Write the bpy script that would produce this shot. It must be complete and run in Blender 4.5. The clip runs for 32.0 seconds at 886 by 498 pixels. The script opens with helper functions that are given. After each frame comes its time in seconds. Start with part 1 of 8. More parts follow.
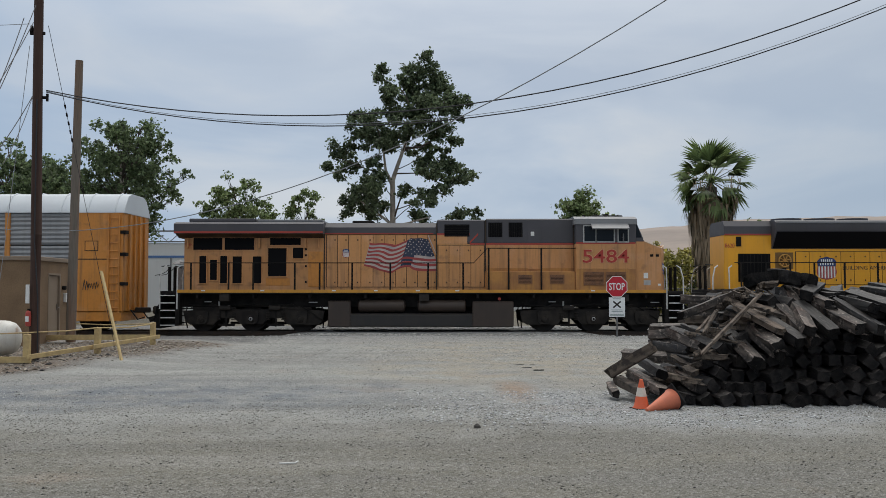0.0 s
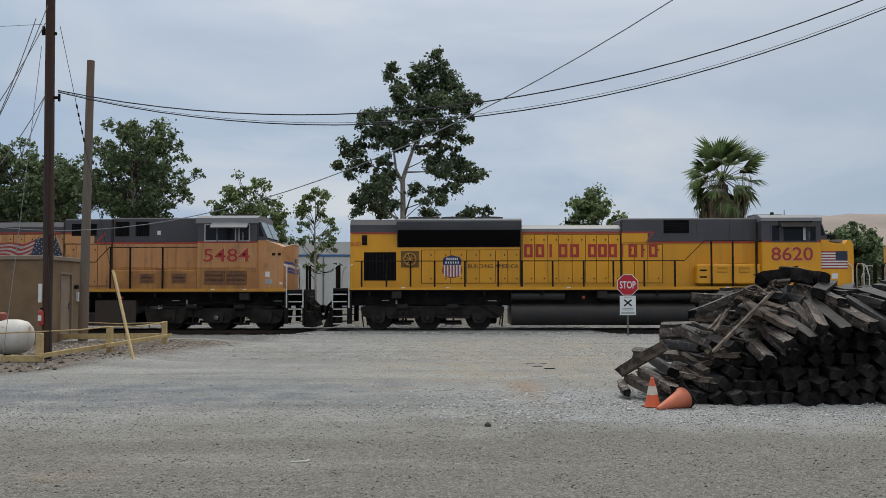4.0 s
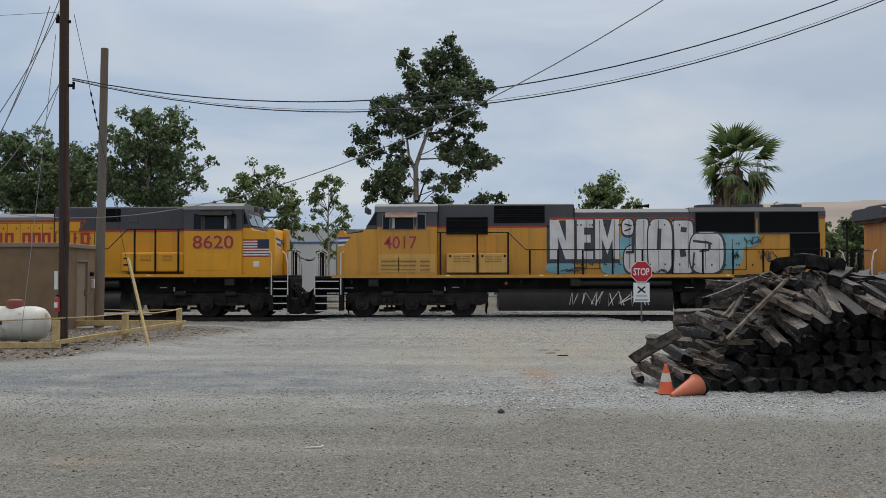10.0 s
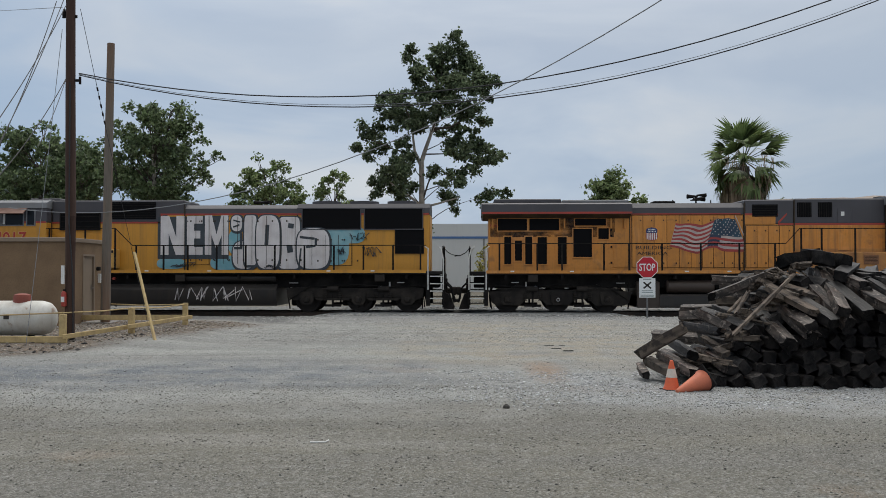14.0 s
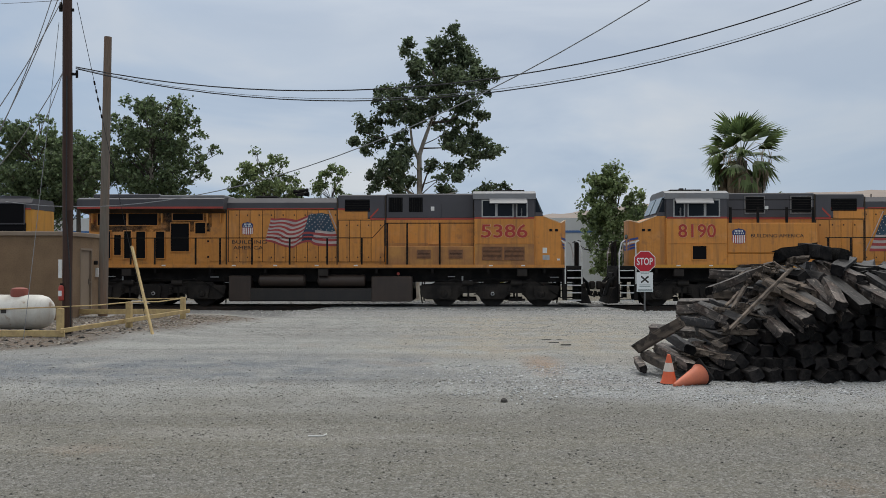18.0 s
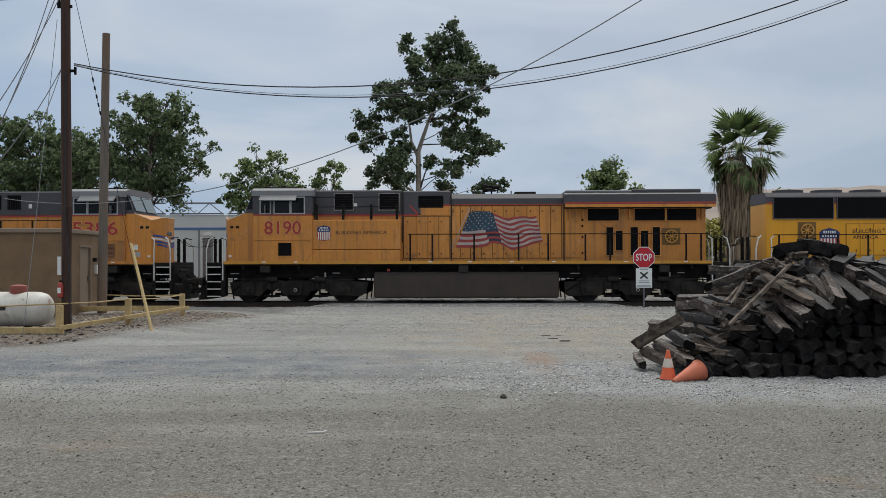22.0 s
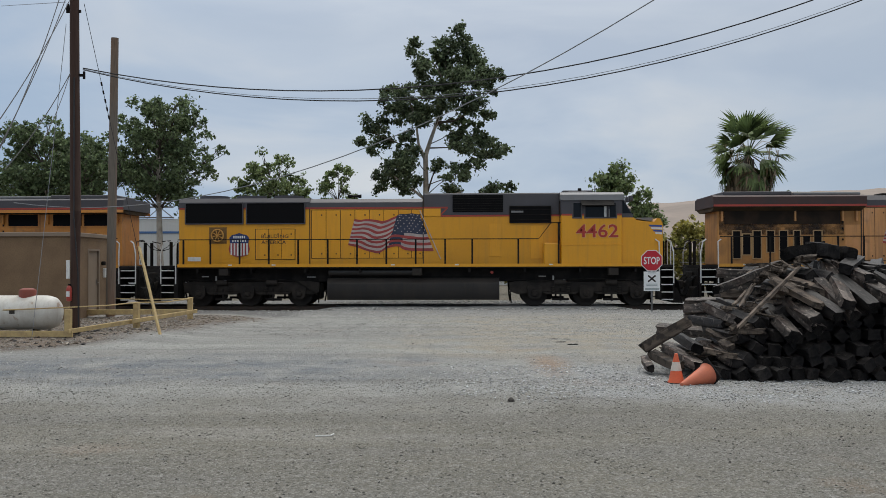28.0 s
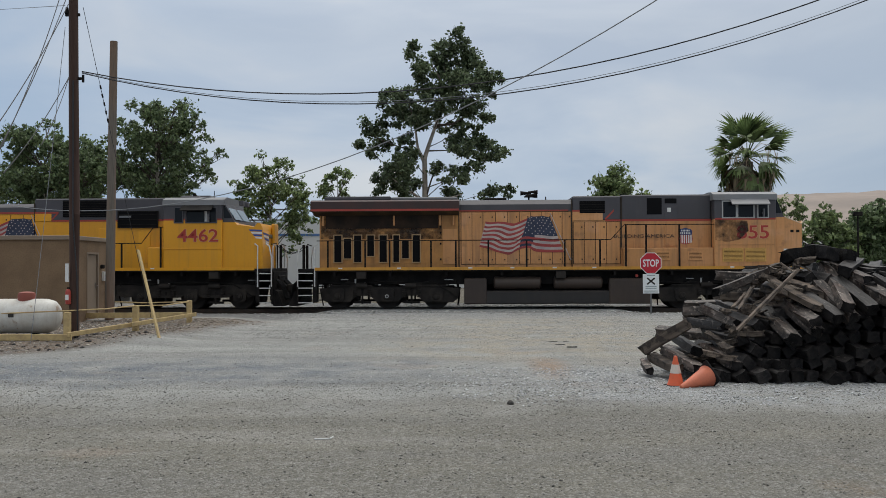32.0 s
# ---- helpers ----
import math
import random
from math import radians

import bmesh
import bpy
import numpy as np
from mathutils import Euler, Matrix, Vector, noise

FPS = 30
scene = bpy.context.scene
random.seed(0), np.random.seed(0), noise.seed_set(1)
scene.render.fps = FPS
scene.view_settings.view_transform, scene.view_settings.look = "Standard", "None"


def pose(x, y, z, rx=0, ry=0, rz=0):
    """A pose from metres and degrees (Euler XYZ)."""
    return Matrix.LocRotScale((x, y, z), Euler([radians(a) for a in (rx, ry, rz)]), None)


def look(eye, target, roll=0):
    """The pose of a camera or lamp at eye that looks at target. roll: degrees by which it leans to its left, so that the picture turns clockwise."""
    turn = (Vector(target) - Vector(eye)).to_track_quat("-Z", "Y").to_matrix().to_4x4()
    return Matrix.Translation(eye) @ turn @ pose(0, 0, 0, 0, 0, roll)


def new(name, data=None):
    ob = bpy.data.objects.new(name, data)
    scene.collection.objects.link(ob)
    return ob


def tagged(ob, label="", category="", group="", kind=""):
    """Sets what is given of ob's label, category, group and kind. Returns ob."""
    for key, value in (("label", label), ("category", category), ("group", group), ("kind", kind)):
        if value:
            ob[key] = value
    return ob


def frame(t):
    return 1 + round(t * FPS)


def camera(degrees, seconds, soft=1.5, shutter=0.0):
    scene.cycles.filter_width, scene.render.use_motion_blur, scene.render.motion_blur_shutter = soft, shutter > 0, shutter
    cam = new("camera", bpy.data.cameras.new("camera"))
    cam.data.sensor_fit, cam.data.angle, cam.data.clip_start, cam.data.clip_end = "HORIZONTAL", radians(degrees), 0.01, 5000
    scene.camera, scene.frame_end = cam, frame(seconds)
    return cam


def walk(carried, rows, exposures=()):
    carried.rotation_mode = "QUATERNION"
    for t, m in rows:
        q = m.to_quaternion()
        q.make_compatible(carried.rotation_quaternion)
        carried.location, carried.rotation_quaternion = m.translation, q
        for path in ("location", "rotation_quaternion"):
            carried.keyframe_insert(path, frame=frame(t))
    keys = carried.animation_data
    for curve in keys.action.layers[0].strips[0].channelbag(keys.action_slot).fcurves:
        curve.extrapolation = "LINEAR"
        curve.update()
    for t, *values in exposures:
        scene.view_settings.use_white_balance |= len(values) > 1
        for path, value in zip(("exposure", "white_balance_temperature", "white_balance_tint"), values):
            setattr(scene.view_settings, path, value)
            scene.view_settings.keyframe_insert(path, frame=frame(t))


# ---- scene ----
EYE = (0.0, 0.0, 1.85)
cam = camera(53.07, 32.0, soft=0.6)
# seconds, turn to the right, tilt up, lean, in degrees
PATH = (
    (0, 0.003, 2.441, 0.013),
    (0.5, 0.124, 2.381, -0.007),
    (1, 0.061, 2.326, -0.006),
    (1.5, -0.055, 2.324, 0.022),
    (2, -0.113, 2.323, 0.025),
    (2.5, -0.332, 2.462, -0.096),
    (3, -0.556, 2.426, -0.180),
    (3.5, -0.648, 2.405, -0.088),
    (5.5, -0.690, 2.059, -0.060),
    (6, -0.826, 1.991, -0.039),
    (6.5, -0.957, 1.909, -0.115),
    (7, -1.091, 1.865, -0.063),
    (7.5, -1.240, 1.794, -0.092),
    (8, -1.331, 1.770, -0.046),
    (8.5, -1.386, 1.678, -0.034),
    (9, -1.405, 1.572, -0.085),
    (9.5, -1.464, 1.516, -0.091),
    (10, -1.516, 1.507, -0.102),
    (10.5, -1.602, 1.494, -0.160),
    (11, -1.707, 1.479, -0.205),
    (11.5, -1.792, 1.462, -0.131),
    (12, -1.915, 1.431, -0.040),
    (12.5, -1.929, 1.372, -0.041),
    (13, -1.886, 1.318, -0.057),
    (13.5, -1.886, 1.227, -0.057),
    (14, -1.878, 1.199, -0.009),
    (14.5, -1.952, 1.188, -0.116),
    (16.5, -1.778, 1.116, 0.038),
    (17, -1.779, 1.021, 0.054),
    (17.5, -1.744, 0.911, 0.049),
    (18, -1.729, 0.820, 0.006),
    (18.5, -1.738, 0.781, -0.021),
    (19, -1.754, 0.660, -0.026),
    (19.5, -1.744, 0.636, 0.035),
    (20, -1.737, 0.582, 0.034),
    (20.5, -1.668, 0.580, 0.008),
    (21, -1.670, 0.535, -0.075),
    (21.5, -1.643, 0.490, -0.051),
    (22, -1.676, 0.581, -0.098),
    (22.5, -1.783, 0.623, -0.089),
    (23, -1.836, 0.659, -0.060),
    (23.5, -1.898, 0.677, -0.092),
    (24, -1.958, 0.823, -0.054),
    (24.5, -2.040, 0.868, -0.091),
    (25, -2.104, 0.856, -0.148),
    (25.5, -2.154, 0.799, -0.143),
    (27.5, -2.106, 0.801, -0.151),
    (28, -2.154, 0.799, -0.143),
    (28.5, -2.198, 0.769, -0.064),
    (29, -2.154, 0.793, -0.119),
    (29.5, -2.105, 0.799, -0.139),
    (30, -2.145, 0.821, -0.059),
    (30.5, -2.096, 0.911, -0.148),
    (31, -2.056, 0.934, -0.207),
    (31.5, -2.061, 0.967, -0.166),
    (32, -2.099, 0.981, -0.222),
)


def aimed(turn, tilt, lean):
    a, b = radians(turn), radians(tilt)
    way = Vector((math.sin(a) * math.cos(b), math.cos(a) * math.cos(b), math.sin(b)))
    return look(EYE, Vector(EYE) + way, lean)


walk(cam, [(t, aimed(a, b, c)) for t, a, b, c in PATH])

# the train's place along the track, in metres
TRAIN = (
    (0, -0.00),
    (0.5, -2.03),
    (1, -4.05),
    (1.5, -6.04),
    (2, -8.01),
    (2.5, -10.01),
    (3, -11.95),
    (3.5, -13.91),
    (5.5, -21.75),
    (6, -23.78),
    (6.5, -25.77),
    (7, -27.77),
    (7.5, -29.77),
    (8, -31.81),
    (8.5, -33.83),
    (9, -35.84),
    (9.5, -37.90),
    (10, -39.94),
    (10.5, -41.98),
    (11, -44.04),
    (11.5, -46.08),
    (12, -48.13),
    (12.5, -50.19),
    (13, -52.20),
    (13.5, -54.26),
    (14, -56.32),
    (14.5, -58.39),
    (16.5, -66.66),
    (17, -68.70),
    (17.5, -70.79),
    (18, -72.89),
    (18.5, -74.97),
    (19, -77.07),
    (19.5, -79.17),
    (20, -81.29),
    (20.5, -83.39),
    (21, -85.48),
    (21.5, -87.58),
    (22, -89.66),
    (22.5, -91.76),
    (23, -93.83),
    (23.5, -95.87),
    (24, -97.93),
    (24.5, -99.97),
    (25, -102.00),
    (25.5, -104.02),
    (27.5, -112.12),
    (28, -114.17),
    (28.5, -116.21),
    (29, -118.23),
    (29.5, -120.26),
    (30, -122.32),
    (30.5, -124.35),
    (31, -126.36),
    (31.5, -128.41),
    (32, -130.45),
)

# ---- light ----
world = bpy.data.worlds.new("world")
scene.world = world
world.use_nodes = True


def sky_world():
    nt = world.node_tree
    nt.nodes.clear()
    N, L = nt.nodes.new, nt.links.new
    out, bg = N("ShaderNodeOutputWorld"), N("ShaderNodeBackground")
    sky = N("ShaderNodeTexSky")
    sky.sky_type, sky.sun_disc = "NISHITA", False
    sky.sun_elevation, sky.sun_rotation = radians(62), radians(10)
    sky.air_density, sky.dust_density = 1.0, 2.0
    dim = N("ShaderNodeVectorMath")
    dim.operation = "SCALE"
    dim.inputs["Scale"].default_value = 0.10
    L(sky.outputs[0], dim.inputs[0])
    co = N("ShaderNodeTexCoord")
    mp = N("ShaderNodeMapping")
    mp.inputs["Scale"].default_value = (1.5, 1.5, 4.8)
    mp.inputs["Location"].default_value = (0.35, 0.1, 0.2)
    L(co.outputs["Generated"], mp.inputs[0])
    n1 = N("ShaderNodeTexNoise")
    n1.inputs["Scale"].default_value, n1.inputs["Detail"].default_value = 2.2, 6
    n1.inputs["Roughness"].default_value, n1.inputs["Distortion"].default_value = 0.5, 0.5
    L(mp.outputs[0], n1.inputs["Vector"])
    ramp = N("ShaderNodeValToRGB")
    ramp.color_ramp.elements[0].position, ramp.color_ramp.elements[0].color = 0.36, (0.31, 0.43, 0.61, 1)
    ramp.color_ramp.elements[1].position, ramp.color_ramp.elements[1].color = 0.68, (0.66, 0.705, 0.76, 1)
    e = ramp.color_ramp.elements.new(0.52)
    e.color = (0.455, 0.558, 0.70, 1)
    L(n1.outputs["Fac"], ramp.inputs[0])
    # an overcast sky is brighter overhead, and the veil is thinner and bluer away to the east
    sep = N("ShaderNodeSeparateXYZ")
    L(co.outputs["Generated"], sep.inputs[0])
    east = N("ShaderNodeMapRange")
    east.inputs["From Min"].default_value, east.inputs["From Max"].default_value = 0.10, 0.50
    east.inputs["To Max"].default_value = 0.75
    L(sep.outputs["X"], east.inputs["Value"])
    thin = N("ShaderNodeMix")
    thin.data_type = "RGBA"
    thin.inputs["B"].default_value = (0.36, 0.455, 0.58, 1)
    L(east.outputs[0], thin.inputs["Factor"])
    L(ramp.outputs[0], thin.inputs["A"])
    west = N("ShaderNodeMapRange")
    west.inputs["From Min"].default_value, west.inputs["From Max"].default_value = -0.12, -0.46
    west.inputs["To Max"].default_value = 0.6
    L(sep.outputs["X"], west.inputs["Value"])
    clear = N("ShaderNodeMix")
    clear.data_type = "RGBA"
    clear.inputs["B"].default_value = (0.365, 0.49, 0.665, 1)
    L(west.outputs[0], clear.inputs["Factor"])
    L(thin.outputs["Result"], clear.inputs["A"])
    up = N("ShaderNodeMapRange")
    up.inputs["From Min"].default_value, up.inputs["From Max"].default_value = 0.25, 1.0
    up.inputs["To Min"].default_value, up.inputs["To Max"].default_value = 0.93, 1.95
    L(sep.outputs["Z"], up.inputs["Value"])
    # high up the veil is thick and without colour
    high = N("ShaderNodeMapRange")
    high.inputs["From Min"].default_value, high.inputs["From Max"].default_value = 0.32, 0.62
    L(sep.outputs["Z"], high.inputs["Value"])
    veil = N("ShaderNodeMix")
    veil.data_type = "RGBA"
    veil.inputs["B"].default_value = (0.66, 0.655, 0.635, 1)
    L(high.outputs[0], veil.inputs["Factor"])
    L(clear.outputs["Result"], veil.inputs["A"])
    # the veil glows round the hidden sun
    sunward = N("ShaderNodeVectorMath")
    sunward.operation = "DOT_PRODUCT"
    sunward.inputs[1].default_value = Vector((5, 34, 56)).normalized()
    L(co.outputs["Generated"], sunward.inputs[0])
    near_sun = N("ShaderNodeMapRange")
    near_sun.inputs["From Min"].default_value, near_sun.inputs["From Max"].default_value = 0.55, 1.0
    L(sunward.outputs["Value"], near_sun.inputs["Value"])
    glow = N("ShaderNodeMix")
    glow.data_type = "RGBA"
    glow.inputs["B"].default_value = (0.77, 0.775, 0.78, 1)
    L(near_sun.outputs[0], glow.inputs["Factor"])
    L(veil.outputs["Result"], glow.inputs["A"])
    lift = N("ShaderNodeVectorMath")
    lift.operation = "SCALE"
    L(glow.outputs["Result"], lift.inputs[0])
    L(up.outputs[0], lift.inputs["Scale"])
    mix = N("ShaderNodeMix")
    mix.data_type = "RGBA"
    mix.inputs["Factor"].default_value = 0.9
    L(dim.outputs[0], mix.inputs["A"])
    L(lift.outputs[0], mix.inputs["B"])
    L(mix.outputs["Result"], bg.inputs["Color"])
    bg.inputs["Strength"].default_value = 1.0
    L(bg.outputs[0], out.inputs[0])


sky_world()
sun = new("sun", bpy.data.lights.new("sun", "SUN"))
sun.data.energy, sun.data.angle, sun.data.color = 1.3, radians(25), (1.0, 0.97, 0.92)
sun.matrix_world = look((5, 64, 56), (0, 30, 0))
scene.view_settings.exposure = 0.0

# ---- materials ----
def material(name, color, rough=0.7, metal=0.0, second=None, scale=3.0, amount=0.5, grain=40.0, grain_amount=0.12,
             bump=0.0, bump_scale=60.0, streak=None, streak_amount=0.5, per_object=0.0, island=0.0, spec=0.5, stretch=(1, 1, 1), blotches=()):
    m = bpy.data.materials.new(name)
    m.use_nodes = True
    nt = m.node_tree
    N, L = nt.nodes.new, nt.links.new
    p = nt.nodes["Principled BSDF"]
    p.inputs["Roughness"].default_value, p.inputs["Metallic"].default_value = rough, metal
    p.inputs["Specular IOR Level"].default_value = spec
    co = N("ShaderNodeTexCoord")
    mp = N("ShaderNodeMapping")
    mp.inputs["Scale"].default_value = stretch
    L(co.outputs["Object"], mp.inputs[0])

    def blot(sc, lo, hi, detail=4, vec=None):
        n = N("ShaderNodeTexNoise")
        n.inputs["Scale"].default_value, n.inputs["Detail"].default_value = sc, detail
        L((vec or mp).outputs[0], n.inputs["Vector"])
        r = N("ShaderNodeMapRange")
        r.inputs["From Min"].default_value, r.inputs["From Max"].default_value = lo, hi
        L(n.outputs["Fac"], r.inputs["Value"])
        return r

    def blend(fac, a, b, k):
        mx = N("ShaderNodeMix")
        mx.data_type = "RGBA"
        if k != 1.0:
            mu = N("ShaderNodeMath")
            mu.operation = "MULTIPLY"
            mu.inputs[1].default_value = k
            L(fac, mu.inputs[0])
            fac = mu.outputs[0]
        L(fac, mx.inputs["Factor"])
        L(a, mx.inputs["A"])
        L(b, mx.inputs["B"])
        return mx.outputs["Result"]

    def rgb(c):
        n = N("ShaderNodeRGB")
        n.outputs[0].default_value = (*c, 1)
        return n.outputs[0]

    c = rgb(color)
    if second:
        c = blend(blot(scale, 0.4, 0.65).outputs[0], c, rgb(second), amount)
    plain = N("ShaderNodeMapping")
    L(co.outputs["Object"], plain.inputs[0])
    for tone, sc, lo, hi, k in blotches:
        c = blend(blot(sc, lo, hi, 5, plain).outputs[0], c, rgb(tone), k)
    if streak:
        sm = N("ShaderNodeMapping")
        sm.inputs["Scale"].default_value = (5.5, 5.5, 0.38)
        L(co.outputs["Object"], sm.inputs[0])
        c = blend(blot(1.0, 0.52, 0.78, 7, sm).outputs[0], c, rgb(streak), streak_amount)
        fine = N("ShaderNodeMapping")
        fine.inputs["Scale"].default_value = (17.0, 17.0, 0.9)
        L(co.outputs["Object"], fine.inputs[0])
        c = blend(blot(1.0, 0.55, 0.76, 5, fine).outputs[0], c, rgb(tuple(x * 0.7 for x in streak)), streak_amount * 0.45)
    if grain_amount:
        dark = tuple(x * 0.35 for x in color)
        c = blend(blot(grain, 0.45, 0.75, 3).outputs[0], c, rgb(dark), grain_amount)
    for amount_of, socket in ((per_object, "Random"), (island, "Random Per Island")):
        if amount_of:
            src = N("ShaderNodeObjectInfo") if socket == "Random" else N("ShaderNodeNewGeometry")
            r = N("ShaderNodeMapRange")
            r.inputs["To Min"].default_value, r.inputs["To Max"].default_value = 1 - amount_of, 1 + amount_of
            L(src.outputs[socket], r.inputs["Value"])
            h = N("ShaderNodeVectorMath")
            h.operation = "SCALE"
            L(c, h.inputs[0])
            L(r.outputs[0], h.inputs["Scale"])
            c = h.outputs[0]
    L(c, p.inputs["Base Color"])
    if bump:
        b = N("ShaderNodeBump")
        b.inputs["Strength"].default_value, b.inputs["Distance"].default_value = bump, 0.02
        n = N("ShaderNodeTexNoise")
        n.inputs["Scale"].default_value, n.inputs["Detail"].default_value = bump_scale, 4
        L(mp.outputs[0], n.inputs["Vector"])
        L(n.outputs["Fac"], b.inputs["Height"])
        L(b.outputs[0], p.inputs["Normal"])
    return m


yellow_new = material("yellow_paint_clean", (0.74, 0.335, 0.010), 0.42, second=(0.63, 0.28, 0.012), scale=0.6, streak=(0.34, 0.19, 0.05), streak_amount=0.28, grain=14, grain_amount=0.06, per_object=0.06)
yellow_old = material("yellow_paint_faded", (0.58, 0.278, 0.105), 0.6, second=(0.48, 0.225, 0.068), scale=0.7, streak=(0.20, 0.115, 0.06), streak_amount=0.65, grain=10, grain_amount=0.12, per_object=0.08, blotches=(((0.24, 0.12, 0.06), 2.4, 0.60, 0.72, 0.5), ((0.66, 0.37, 0.22), 0.9, 0.55, 0.72, 0.45)))
yellow_mid = material("yellow_paint_worn", (0.60, 0.24, 0.040), 0.5, second=(0.46, 0.185, 0.035), scale=0.7, streak=(0.19, 0.10, 0.045), streak_amount=0.7, grain=9, grain_amount=0.14, per_object=0.08, blotches=(((0.21, 0.10, 0.045), 2.6, 0.60, 0.72, 0.55), ((0.66, 0.36, 0.16), 1.1, 0.56, 0.72, 0.35)))
yellow_road = material("yellow_paint_road_worn", (0.59, 0.275, 0.030), 0.5, second=(0.50, 0.23, 0.025), scale=0.7, streak=(0.22, 0.115, 0.04), streak_amount=0.5, grain=12, grain_amount=0.08, per_object=0.06)
yellow_rusty = material("yellow_paint_rust_stained", (0.46, 0.215, 0.055), 0.65, second=(0.30, 0.13, 0.05), scale=1.6, amount=0.8, streak=(0.20, 0.09, 0.04), streak_amount=0.7, grain=10, grain_amount=0.15)
yellow_scorched = material("scorched_yellow_paint", (0.50, 0.235, 0.065), 0.7, second=(0.30, 0.145, 0.05), scale=1.3, amount=0.8, streak=(0.12, 0.06, 0.03), streak_amount=0.6, grain=10, grain_amount=0.15)
yellow_locker = material("yellow_paint_pale", (0.60, 0.34, 0.085), 0.5, second=(0.52, 0.285, 0.065), scale=1.5, streak=(0.3, 0.17, 0.06), streak_amount=0.3)
grey_paint = material("grey_paint", (0.064, 0.061, 0.070), 0.55, second=(0.044, 0.042, 0.046), scale=0.8, streak=(0.10, 0.095, 0.09), streak_amount=0.18)
grey_light = material("light_grey_paint", (0.175, 0.18, 0.188), 0.5, second=(0.13, 0.13, 0.134), scale=1.2, streak=(0.15, 0.12, 0.1), streak_amount=0.4)
red_paint = material("red_paint", (0.38, 0.045, 0.028), 0.5, second=(0.22, 0.04, 0.03), scale=1.2)
number_red = material("number_red", (0.38, 0.032, 0.022), 0.5)
number_edge = material("number_edge", (0.62, 0.36, 0.20), 0.6)
black_iron = material("black_iron", (0.010, 0.0092, 0.009), 0.75, second=(0.030, 0.026, 0.023), scale=2.5, amount=0.6, grain=25, grain_amount=0.3, bump=0.3, spec=0.12)
tank_iron = material("tank_iron", (0.025, 0.023, 0.022), 0.42, second=(0.044, 0.036, 0.031), scale=1.4, streak=(0.05, 0.038, 0.028), streak_amount=0.4, spec=0.4)
brown_tank = material("brown_tank", (0.060, 0.043, 0.034), 0.45, second=(0.034, 0.028, 0.025), scale=1.2, streak=(0.07, 0.05, 0.037), streak_amount=0.5, spec=0.35)
wing_maroon = material("scorched_maroon_paint", (0.055, 0.026, 0.024), 0.7, second=(0.03, 0.024, 0.024), scale=1.0, amount=0.8)
truck_iron = material("truck_iron", (0.021, 0.0185, 0.017), 0.7, second=(0.050, 0.042, 0.035), scale=2.2, amount=0.7, grain=30, grain_amount=0.3, bump=0.3, spec=0.15)
wing_blue = material("wing_blue_paint", (0.03, 0.075, 0.30), 0.5)
nose_cream = material("cream_edge", (0.62, 0.47, 0.32), 0.6, second=(0.5, 0.33, 0.18), scale=4)
rusty_sheet = material("rusty_sheet", (0.22, 0.13, 0.10), 0.7, second=(0.15, 0.08, 0.055), scale=3, amount=0.8)
dusty_iron = material("dusty_iron", (0.036, 0.031, 0.027), 0.8, second=(0.018, 0.015, 0.014), scale=3, bump=0.3, spec=0.2)
grille_black = material("grille_black", (0.006, 0.006, 0.007), 0.8, spec=0.1)
white_rail = material("white_paint_rail", (0.62, 0.62, 0.60), 0.5, second=(0.4, 0.38, 0.35), scale=9)
white_paint = material("white_paint", (0.72, 0.72, 0.70), 0.5, second=(0.55, 0.54, 0.5), scale=6, amount=0.4)
blue_paint = material("blue_paint", (0.018, 0.035, 0.13), 0.5)
flag_red = material("flag_red", (0.36, 0.05, 0.045), 0.6, second=(0.17, 0.04, 0.04), scale=2)
flag_white = material("flag_white", (0.50, 0.42, 0.38), 0.6, second=(0.33, 0.28, 0.28), scale=1.8, amount=0.8)
flag_blue = material("flag_blue", (0.018, 0.026, 0.055), 0.6, second=(0.04, 0.05, 0.09), scale=2)
flag_teal = material("faded_flag_blue", (0.014, 0.040, 0.070), 0.6, second=(0.03, 0.10, 0.14), scale=1.6)
letter_black = material("letter_black", (0.03, 0.025, 0.02), 0.6)
seam_dark = material("seam_dark", (0.035, 0.024, 0.014), 0.8)
vent_frame = material("worn_vent_frame", (0.42, 0.27, 0.13), 0.65, second=(0.28, 0.16, 0.08), scale=4)
frame_pale = material("pale_window_frame", (0.40, 0.40, 0.39), 0.5, second=(0.28, 0.27, 0.26), scale=6)
# browned yellow, with the recess's shade put into the colour
niche_shade = material("shaded_yellow_paint", (0.20, 0.105, 0.025), 0.7, second=(0.12, 0.07, 0.03), scale=5)
wheel_yellow = material("yellow_wheel", (0.58, 0.30, 0.06), 0.6, second=(0.45, 0.2, 0.04), scale=6)
steel = material("worn_steel", (0.30, 0.28, 0.26), 0.35, 1.0, second=(0.16, 0.1, 0.07), scale=5)
rubber = material("black_rubber", (0.012, 0.012, 0.012), 0.8, spec=0.2)


def glass_material(name, tint):
    m = bpy.data.materials.new(name)
    m.use_nodes = True
    p = m.node_tree.nodes["Principled BSDF"]
    p.inputs["Base Color"].default_value = (*tint, 1)
    p.inputs["Roughness"].default_value = 0.06
    p.inputs["Specular IOR Level"].default_value = 0.16
    return m


cab_glass = glass_material("cab_glass", (0.010, 0.012, 0.015))
clear_glass = bpy.data.materials.new("windshield_glass")
clear_glass.use_nodes = True
clear_glass.node_tree.nodes["Principled BSDF"].inputs["Base Color"].default_value = (0.10, 0.14, 0.15, 1)
clear_glass.node_tree.nodes["Principled BSDF"].inputs["Roughness"].default_value = 0.05


